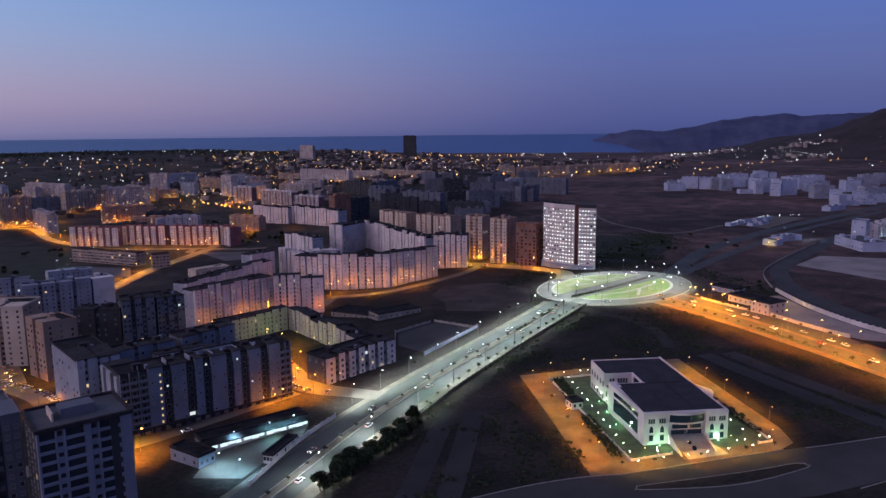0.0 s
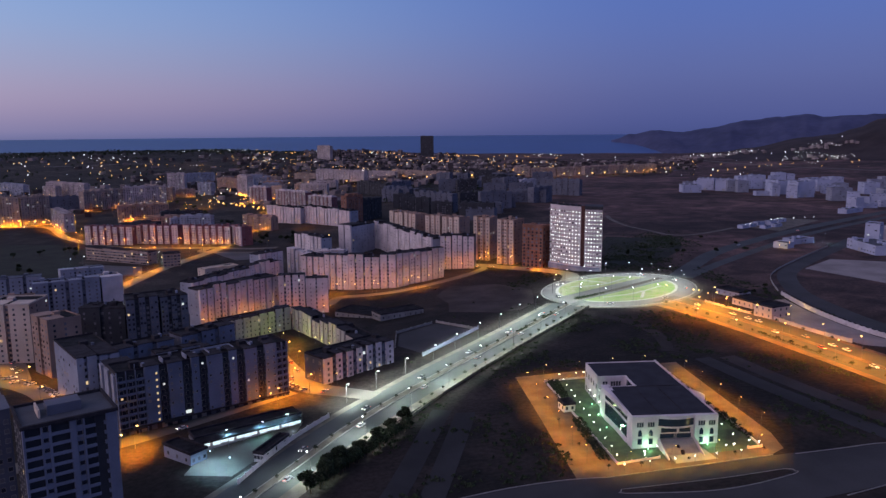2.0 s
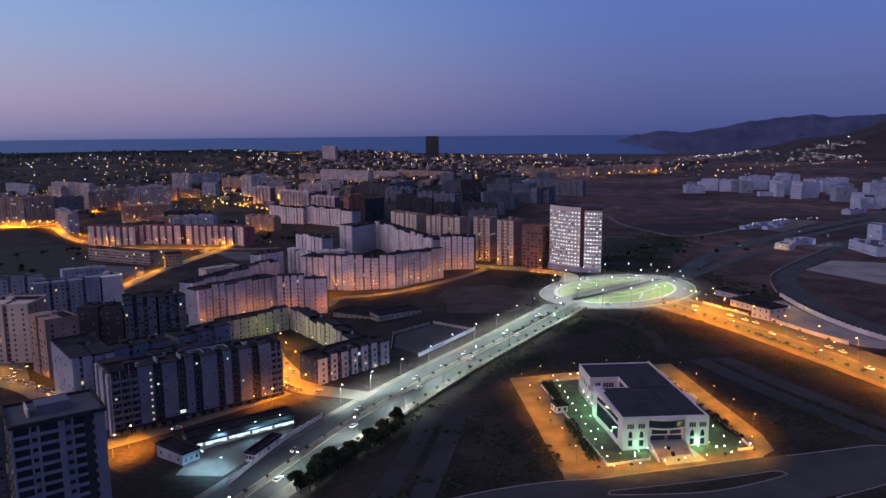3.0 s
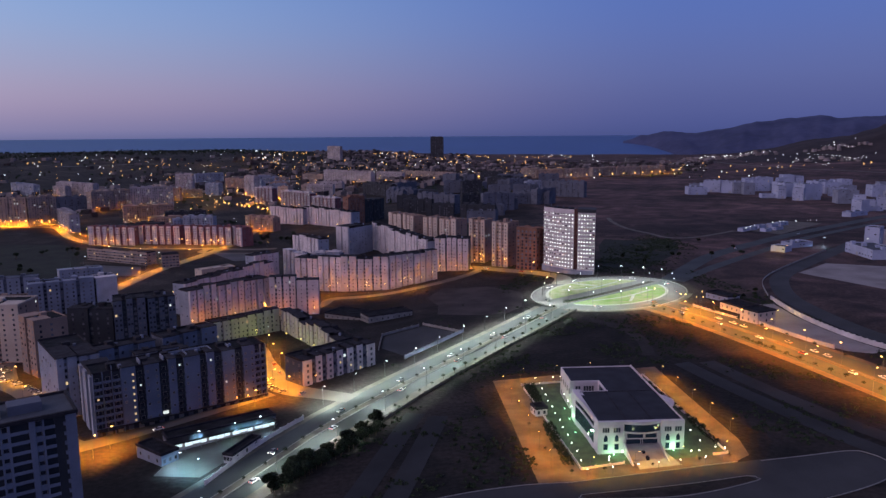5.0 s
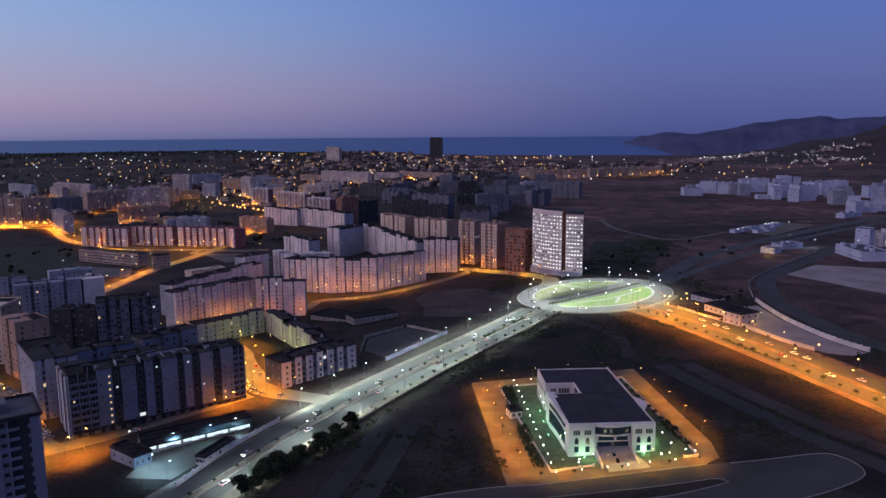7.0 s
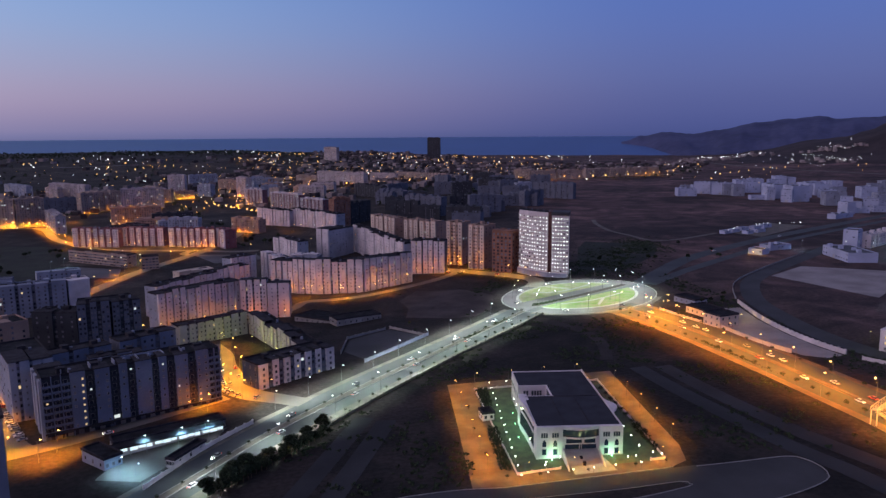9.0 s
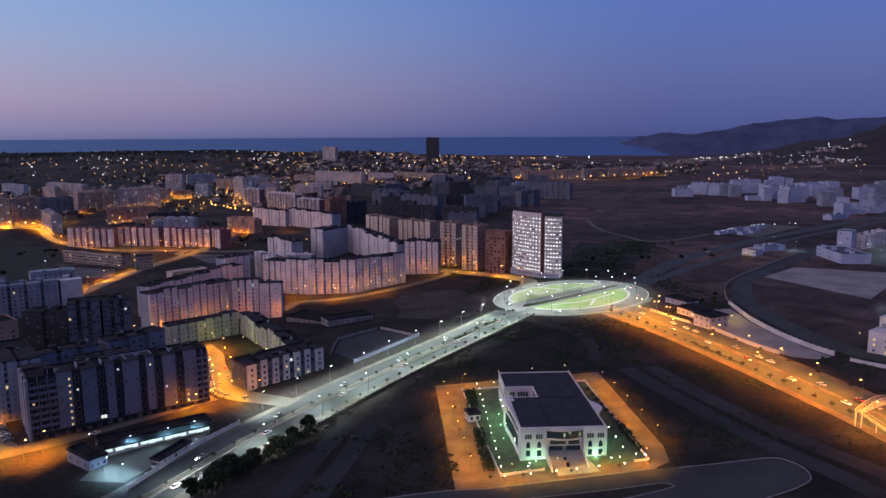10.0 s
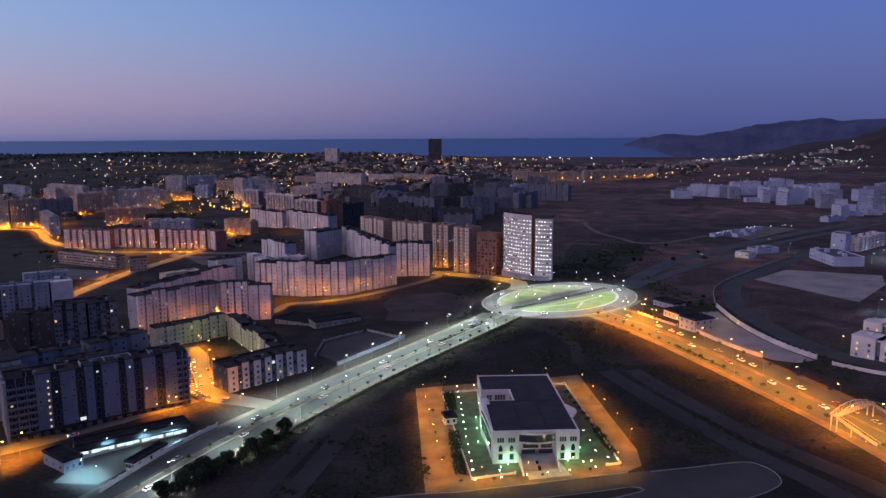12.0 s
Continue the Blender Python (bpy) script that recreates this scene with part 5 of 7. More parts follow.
    part("roof_wing", bm, bld, "white curved roof wing", mats=("white",))
    for x0, x1 in ((11.6, 17.6), (18.6, L - 10.4)):
        bm = bmesh.new()
        box(bm, x0, x1, -0.35, 0.1, H - 6.4, H - 4.4)
        part("window", bm, bld, mats=("court_glass",))
    for x0, x1 in ((11.2, 16.6), (16.9, L - 15.9), (L - 15.6, L - 10.0)):
        bm = bmesh.new()
        box(bm, x0, x1, -0.3, 0.1, 3.7, 5.4)
        part("entrance", bm, bld, "dark entrance glazing", mats=("court_glass",))
    for i in range(18):
        bm = bmesh.new()
        box(bm, 10.7, L - 9.6, -1.6 - (18 - i) * 0.58, -1.6 - (17 - i) * 0.58, -1.5, 0.2 * i + 0.2)
        part("step", bm, bld, "wide pale entrance step", mats=("concrete",))
    bm = bmesh.new()
    box(bm, 10.7, L - 9.6, -1.6, -0.3, -1.5, 3.66)
    part("landing", bm, bld, mats=("concrete",))
    for x in (15.8, 16.2):
        bm = bmesh.new()
        box(bm, x, x + 1.0, -6.0 - (x - 15.8) * 9, -4.6 - (x - 15.8) * 9, 1.2, 2.9 - (x - 15.8))
        part("planter", bm, bld, "dark planter box on the steps", mats=("roof",))
    for sx in (10.0, L - 9.4):
        bm = bmesh.new()
        for c in box(bm, sx, sx + 0.5, -12.6, -1.2, -1.5, 4.4):
            if c.co.y < -10 and c.co.z > 0:
                c.co.z = 1.0
        part("side_wall", bm, bld, mats=("white",))
    # pointed and square windows of the corner pavilions
    bm = bmesh.new()
    pts = [(-0.75, 0), (0.75, 0), (0.75, 1.5), (0.45, 2.2), (0, 2.7), (-0.45, 2.2), (-0.75, 1.5)]
    fr = [bm.verts.new((x, -0.05, z)) for x, z in pts]
    bk = [bm.verts.new((x, 0.05, z)) for x, z in pts]
    bm.faces.new(fr)
    for i in range(7):
        bm.faces.new((fr[i], bk[i], bk[(i + 1) % 7], fr[(i + 1) % 7]))
    arch = mesh_of("pointed_window", bm, "court_glass")
    for x in (3.0, 7.2, L - 6.4, L - 2.4):
        part("pointed_window", arch, bld, m=pose(x, -1.24, 5.2))
        framed(1.5, 2.2, bld, pose(x, -1.24, 2.0))
        for dx in (-0.9, 0, 0.9):
            framed(0.55, 1.7, bld, pose(x + dx, -1.24, 8.9))
    # long left flank
    for name, z0, z1, out, material in (("glass_flank", 2.2, H - 4.2, 0.0, "court_glass"), ("cornice", H - 4.2, H - 3.4, 0.25, "white"), ("glass_flank", H - 3.4, H - 1.4, 0.0, "court_glass"), ("cornice", H - 1.4, H + 0.55, 0.3, "white"), ("plinth", -2, 2.2, 0.2, "white")):
        bm, k = bmesh.new(), 9
        for i in range(k):
            y0, y1 = 5 + 24 * i / k, 5 + 24 * (i + 1) / k
            w0, w1 = [0.12 + out + 1.5 * (u / k) ** 2 for u in (i, i + 1)]
            for c in box(bm, -0.1, 0.1, y0, y1, z0, z1):
                if c.co.x < 0:
                    c.co.x = -w0 if abs(c.co.y - y0) < 0.01 else -w1
        bmesh.ops.remove_doubles(bm, verts=bm.verts[:], dist=0.002)
        part(name, bm, bld, "dark curtain glass on the long side" if material == "court_glass" else "", mats=(material,))
    for y in range(36, 65, 4):
        framed(1.2, 2.2, bld, pose(0.38 if y < 47 else -0.02, y, 3.0 if y < 47 else 6.5, 0, 0, -90))
        framed(1.2, 1.8, bld, pose(0.38 if y < 47 else -0.02, y, 0.6, 0, 0, -90))
    for y in range(3, 64, 5):
        framed(1.2, 2.0, bld, pose(L + 0.02, y, 7.5, 0, 0, 90))
        framed(1.2, 2.0, bld, pose(L + 0.02, y, 3.0, 0, 0, 90))
    for x in (3.0, 4.2, 6.6, 7.8, 9.0, 10.2):
        for z in (H - 4.0, H - 7.4 + 2.4):
            framed(0.7, 1.5, bld, pose(x, 46.98, z, 0, 0, 0))
    bm = bmesh.new()
    box(bm, 12.3, 12.5, 36, 44, H - 5, H - 0.8)
    part("window", bm, bld, mats=("court_glass",))


court()


# ---- distant estates and works ----
far_block((-452, 1181), (-415, 1180), 14, "cream")
far_block((-413, 1180), (-380, 1201), 14, "cream")
far_block((-373, 1185), (-327, 1090), 8, "white")
far_block((-453, 1402), (-381, 1416), 8, "slate")
far_block((-567, 1774), (-456, 1659), 10, "white")
far_block((-383, 1386), (-330, 1445), 11, "cream")
far_block((-330, 1445), (-256, 1461), 12, "white")
far_block((-281, 1193), (-210, 1215), 8, "brown")
far_block((-302, 1739), (-264, 1729), 15, "white")
far_block((-303, 2014), (-234, 2039), 9, "grey")
far_block((-206, 1850), (-156, 1802), 9, "brown")
far_block((-144, 1684), (-119, 1632), 14, "white")
far_block((-105, 1483), (-70, 1451), 10, "red")
far_block((-49, 1375), (4, 1301), 10, "red")
far_block((9, 1241), (46, 1201), 9, "red")
far_block((33, 1980), (147, 1817), 11, "white")
far_block((-24, 2029), (31, 1981), 7, "cream")
far_block((176, 2019), (240, 1959), 6, "white")
far_block((247, 2004), (361, 1854), 6, "cream")
far_block((61, 1042), (85, 1056), 13, "brick")
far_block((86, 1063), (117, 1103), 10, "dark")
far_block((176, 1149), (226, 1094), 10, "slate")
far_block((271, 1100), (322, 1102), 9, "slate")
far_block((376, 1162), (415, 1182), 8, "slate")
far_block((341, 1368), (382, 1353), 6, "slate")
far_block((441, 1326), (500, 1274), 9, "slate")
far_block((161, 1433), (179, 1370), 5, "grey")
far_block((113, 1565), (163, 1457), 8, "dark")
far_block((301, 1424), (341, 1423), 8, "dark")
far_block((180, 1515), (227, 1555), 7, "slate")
far_block((540, 1852), (581, 1840), 8, "cream")
far_block((584, 1839), (653, 1844), 7, "cream")
far_block((656, 1844), (725, 1849), 7, "cream")
far_block((743, 1870), (823, 1901), 7, "cream")
far_block((825, 1900), (895, 1908), 7, "cream")
far_block((898, 1907), (985, 1940), 7, "cream")
far_block((55, 3089), (105, 3026), 18, "white")
far_block((512, 3254), (565, 3234), 32, "dark")
far_block((-692, 1853), (-608, 1753), 8, "grey")
far_block((-552, 1435), (-501, 1454), 6, "grey")
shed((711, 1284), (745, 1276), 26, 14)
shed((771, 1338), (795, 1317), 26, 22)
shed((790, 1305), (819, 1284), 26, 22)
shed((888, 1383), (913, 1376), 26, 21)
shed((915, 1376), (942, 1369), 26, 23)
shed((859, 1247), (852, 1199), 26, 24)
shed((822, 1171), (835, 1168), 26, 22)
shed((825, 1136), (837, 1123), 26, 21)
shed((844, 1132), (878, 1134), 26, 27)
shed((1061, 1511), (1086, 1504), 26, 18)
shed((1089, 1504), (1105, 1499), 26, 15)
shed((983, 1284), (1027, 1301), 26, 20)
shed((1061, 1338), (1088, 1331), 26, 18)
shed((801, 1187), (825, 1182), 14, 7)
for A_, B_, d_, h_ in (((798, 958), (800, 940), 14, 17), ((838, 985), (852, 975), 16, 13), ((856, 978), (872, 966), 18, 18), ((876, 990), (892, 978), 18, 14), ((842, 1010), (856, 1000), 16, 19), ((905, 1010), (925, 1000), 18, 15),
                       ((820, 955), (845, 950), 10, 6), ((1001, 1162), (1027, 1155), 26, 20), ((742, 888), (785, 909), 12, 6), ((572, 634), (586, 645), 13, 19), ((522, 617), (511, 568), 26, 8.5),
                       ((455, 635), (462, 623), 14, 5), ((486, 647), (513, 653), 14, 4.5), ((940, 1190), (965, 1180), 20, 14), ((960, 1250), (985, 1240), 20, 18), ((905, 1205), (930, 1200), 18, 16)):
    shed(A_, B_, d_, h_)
shed((224, 992), (262, 978), 34, 15, "slate", "grey market hall with a pale flat roof", False)
wrng = random.Random(77)
for x0, x1, y0, y1, n in ((760, 1000, 1220, 1420, 15), (850, 990, 960, 1080, 9), (1030, 1240, 1240, 1330, 7)):
    for k in range(n):
        x, y, w = wrng.uniform(x0, x1), wrng.uniform(y0, y1), wrng.uniform(18, 38)
        shed((round(x), round(y)), (round(x + w), round(y - w * 0.28)), round(wrng.uniform(14, 26)), wrng.choice((9, 12, 15, 18, 21)), wrng.choice(("works_blue_cast", "works_blue_cast", "grey", "haze")), "pale factory hall in the works estate", False)
# further slabs of the estates in loose rows
frng = random.Random(300)
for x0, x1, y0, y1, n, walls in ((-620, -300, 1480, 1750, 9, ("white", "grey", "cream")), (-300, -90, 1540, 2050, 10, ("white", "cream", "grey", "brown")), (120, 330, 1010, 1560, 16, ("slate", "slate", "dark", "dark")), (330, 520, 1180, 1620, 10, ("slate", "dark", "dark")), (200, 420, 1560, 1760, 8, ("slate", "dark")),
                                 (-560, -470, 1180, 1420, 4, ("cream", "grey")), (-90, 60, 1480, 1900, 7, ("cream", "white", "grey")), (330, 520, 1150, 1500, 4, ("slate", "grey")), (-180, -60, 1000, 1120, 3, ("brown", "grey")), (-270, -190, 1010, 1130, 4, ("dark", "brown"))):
    for k in range(n):
        x, y = frng.uniform(x0, x1), frng.uniform(y0, y1)
        L, a = frng.uniform(30, 62), radians(frng.choice((-18, -40, 12)) + frng.uniform(-8, 8))
        far_block((round(x), round(y)), (round(x + L * math.cos(a)), round(y + L * math.sin(a))), frng.choice((5, 6, 7, 8)), frng.choice(walls))
for A_, B_ in (((512, 776), (524, 782)), ((528, 785), (541, 792)), ((548, 800), (562, 807)), ((570, 808), (584, 815)), ((590, 820), (606, 828)), ((536, 768), (548, 774)), ((556, 778), (570, 785))):
    shed(A_, B_, 7, 3.2, "works_blue_cast", "low white workshop unit in a lit yard", False)


# ---- lamps ----
LAMP_LABEL = {"boulevard": "tall steel avenue lamp glowing amber", "sodium": "tall steel street lamp glowing orange", "led": "tall steel street lamp glowing white", "cool": "tall steel lamp glowing cool white",
              "round": "tall steel roundabout lamp glowing white", "estate": "estate street lantern glowing orange", "lime": "yellow-green floodlight on a short post", "avenue": "tall distant street lamp glowing orange", "plaza": "steel plaza lamp glowing orange",
              "garden": "short garden lamp with a white globe", "green": "low green floodlight on the lawn", "warm": "yellow wall floodlight on a short post"}
LAMPS = {}


def lamp(kind, x, y, turn=0.0, h=9.0, lit=True):
    """A street lamp: pole with arm, head, and its light."""
    key = (kind, h, lit)
    z = gz(x, y)
    if key in LAMPS:
        return copy_thing(LAMPS[key], pose(x, y, z, 0, 0, turn))
    ob = thing("garden_lamp" if kind == "garden" else "floodlight" if kind in ("green", "warm", "lime") else "street_lamp", pose(x, y, z, 0, 0, turn), LAMP_LABEL[kind], "lamp", kind + " lamps")
    arm = 1.4 if h > 6 else 0.0
    bm = bmesh.new()
    tube(bm, (0, 0, -0.5), (0, 0, h), 0.11 if h > 7 else 0.05, 0.06 if h > 7 else 0.04)
    if arm:
        tube(bm, (0, 0, h), (arm, 0, h + 0.35), 0.05, 0.04)
    part("pole", bm, ob, mats=("pole",))
    bm = bmesh.new()
    if h > 6:
        ball(bm, (arm, 0, h + 0.35), {"plaza": 0.2, "cool": 0.32, "round": 0.36, "led": 0.36}.get(kind, 0.46), 8, 5, 0.45)
    else:
        ball(bm, (0, 0, h + 0.22), 0.25, 8, 6)
    part("lamp_head", bm, ob, "glowing lamp head", mats=("bulb_" + {"round": "led", "boulevard": "sodium", "plaza": "sodium", "avenue": "sodium", "estate": "sodium", "lime": "warm"}.get(kind, kind),))
    if lit:
        glow_ob = new("lamp_light", LAMP_DATA[kind])
        glow_ob.parent = ob
        glow_ob.matrix_basis = pose(arm, 0, h - 0.4 if h > 6 else h + 0.75)
    LAMPS[key] = ob
    return ob


def offset(pts, d):
    out = []
    for i, p in enumerate(pts):
        a, b = Vector(pts[max(i - 1, 0)]), Vector(pts[min(i + 1, len(pts) - 1)])
        n = (b - a).normalized()
        out.append((p[0] - n.y * d, p[1] + n.x * d))
    return out


for x, y in ((22, 327), (37.3, 342.2), (54, 358), (71.8, 376.5), (87.8, 396.2), (105.9, 415), (124, 433), (141.7, 452), (159, 468)):
    lamp("led", x, y, -48)
for x, y, h in along(offset(RIGHT_EDGE, -1.2), 36, 8):
    lamp("led", x, y, h + 90)
for x, y, h in along(CROSS[1:4], 34, 12):
    lamp("round", x + 2, y - 8, h + 90, 10.5)
    lamp("round", x - 9, y + 2, h - 90, 10.5)
# two extra lamps added amid the lawns just to even out their brightness
for x, y in ((222, 531), (251, 481)):
    lamp("round", x, y, 0, 10.5)
for i in range(16):
    a = radians(i * 360 / 16 + 8)
    u, v = 52 * math.cos(a), 47 * math.sin(a)
    c, s = math.cos(radians(28)), math.sin(radians(28))
    x, y = RC[0] + u * c - v * s, RC[1] + u * s + v * c
    lamp("round", x, y, math.degrees(math.atan2(RC[1] - y, RC[0] - x)), 10.5)
for x, y, h in along(ORANGE_MID[1:8], 25, 12):
    lamp("boulevard", x, y, h - 90, 12.0)
for x, y, h in along(offset(ORANGE_LOW[1:8], -1.0), 36, 20):
    lamp("boulevard", x, y, h + 90, 12.0)
# extra lamps outside the regular rows, added to brighten the avenue's start
for x, y in ((246, 452), (254, 431), (263, 418), (270, 432)):
    lamp("boulevard", x, y, 0, 12.0)
for x, y, h in along(AVENUE[:7], 30, 10):
    lamp("sodium", x - 7, y, h)
for x, y, h in along(LEFT_AV, 38, 12):
    lamp("sodium", x, y + 7, h - 90)
for x, y in ((5, 346), (-3, 360), (-9, 378), (-20, 455), (-1, 391), (-7, 414), (-11, 438), (-22, 545), (12, 562), (28, 596), (60, 583), (95, 588), (160, 640), (172, 668), (186, 630), (205, 602), (216, 585), (-76, 492), (-140, 398), (-391, 1218), (-356, 1122), (-285, 992), (-226, 920), (-147, 920)):
    lamp("sodium", x, y, 45)
for x, y in ((-440, 1160), (-400, 1166), (-372, 1150), (-340, 1085), (-300, 1012), (-264, 928), (-180, 908), (-118, 896), (-262, 1182), (-225, 1190), (20, 1215), (-58, 1096), (4, 1030), (-222, 1250)):
    lamp("sodium", x, y, 45)
for x, y in ((-370, 1366), (-325, 1425), (-270, 1436), (-120, 1440), (-90, 1395), (-70, 1290), (-30, 1330), (60, 1800), (130, 1790), (300, 1880), (-290, 1705), (-150, 2300), (-60, 2450), (60, 2300), (150, 2500), (250, 2250), (330, 2600), (450, 2350), (520, 2650), (20, 2700), (-250, 2200), (-180, 1600), (-350, 1560), (-460, 1560), (-60, 1560), (-200, 1800),
             (-30, 1960), (-700, 2722), (-560, 2726), (-427, 2652), (-399, 2697), (-332, 2609), (-274, 2817), (-217, 2592), (-225, 2909), (-274, 2264), (-83, 2082), (-61, 2115),
             (-348, 1663), (-173, 1391), (-383, 1775), (-199, 1302), (-439, 1692)):
    lamp("avenue", x, y, 45)
for x, y, h in along(offset(FAR_AV, 4), 62, 20):
    lamp("avenue", x, y, h + 90, 14)
for x, y in ((-231, 781), (-222, 793), (-218, 868), (-178, 843), (-151, 808), (-137, 790)):
    lamp("cool", x, y, 45)
for x, y in ((-396, 1503), (-464, 1481), (-354, 1226), (-276, 1166), (-225, 1209), (-245, 1200), (-328, 1575), (-125, 957), (-104, 951), (-295, 1049), (-163, 1874), (-77, 1262), (-616, 1858), (-210, 1380)):
    lamp("avenue", x, y, 45)
for x, y in FAR_FEET:
    lamp("avenue", x, y, 45)
# court plaza and garden
for pts in ([(104, 229), (108.5, 331)], [(113, 330), (184, 327)], [(186, 320), (181, 232)], [(110, 226.5), (178, 226)]):
    for x, y, h in along(pts, 17, 6):
        lamp("plaza", x, y, h, 6.5)
for i in range(14):
    lamp("garden", 125.5 - 0.86 * i + (0.3 if i % 2 else 0), 325.3 - 7.67 * i, 0, 2.6)
for i in range(7):
    lamp("garden", 131.2 - 0.87 * i, 299.6 - 7.5 * i, 0, 2.6)
for x, y in ((133.8, 324.5), (137.7, 324.3), (124.1, 225.1), (124.9, 230.9), (126, 233.2), (132.3, 236.1), (133.6, 224.8), (141.2, 224.6), (149.6, 224.5), (156.5, 229.8), (159.6, 229.6), (159.2, 224.2), (166.7, 230.9), (169.5, 228.9), (164.3, 237.8), (165.4, 247.4), (166.3, 257)):
    lamp("garden", x, y, 0, 2.6)
for x, y in ((130, 238.6), (152.8, 236.2), (123.3, 262), (125.6, 276), (127.6, 288), (161, 246)):
    lamp("green", x, y, 0, 0.6)
for x, y in ((-26, 264), (-34, 272), (-30, 292), (-16, 297), (-6, 302)):
    lamp("cool", x, y, 0, 6.5)
for x, y in ((304, 398), (298, 408)):
    lamp("warm", x, y, 0, 4.0)
for x, y in ((9, 442), (-1, 462), (17, 424), (-20, 470)):
    lamp("lime", x, y, 0, 4.0)
for x, y in ((-66, 497), (-40, 516), (14, 612), (34, 604), (58, 596), (90, 597), (116, 610), (172, 660), (-40, 860), (-8, 880), (30, 872), (-60, 1000), (-30, 655), (-58, 690), (25, 662), (62, 668), (100, 645), (-72, 620), (-98, 600), (150, 700), (100, 780), (188, 634), (206, 606), (-76, 545), (-110, 900), (-150, 918), (-180, 928), (-240, 940)):
    lamp("estate", x, y, 0, 9.0)
# lanterns on the pavements along the white blocks
for a_, b_, gap in (((-68, 506.5), (-43, 527), 22), ((-43, 530), (-22, 548), 24), ((-16, 543), (20, 539), 24), ((0.9, 635.5), (39.4, 612.5), 15), ((39.6, 612.4), (78.6, 602), 16), ((79, 602.5), (122.6, 621), 20),
                    ((-80, 556), (-20, 641), 28), ((127, 655), (156, 644), 15), ((-264, 960), (-152, 940), 22), ((-144, 936), (-74, 900), 15), ((-53, 1141), (65, 1010), 45), ((165, 683), (192.5, 640), 16), ((12, 357.5), (20, 363), 9)):
    for x, y, h in along(offset([a_, b_], -6.5), gap, gap * 0.4):
        lamp("estate", x, y, h - 90, 6.0)


for x, y in ((-66, 300), (-84, 296), (-70, 291), (-103, 332), (-122, 362)):
    lamp("sodium", x, y, 45, 9.0)
lamp("sodium", -163, 420, 0, 9.0)
lamp("cool", -184, 488, 0, 6.5)
lamp("estate", -13, 336.5, 60, 5.0)
lamp("estate", -18, 334.5, 60, 5.0)
lamp("sodium", -10, 334, 60, 7.5)
for x, y in ((277, 427), (275, 446), (283, 402), (468, 629)):
    lamp("estate", x, y, 0, 5.0)
lamp("lime", 345, 338, 0, 5.0)
lamp("warm", 452, 622, 0, 4.0)
for x, y in ((575, 617), (556, 577), (581, 594), (612, 640), (520, 647)):
    lamp("cool", x, y, 0, 9.0)


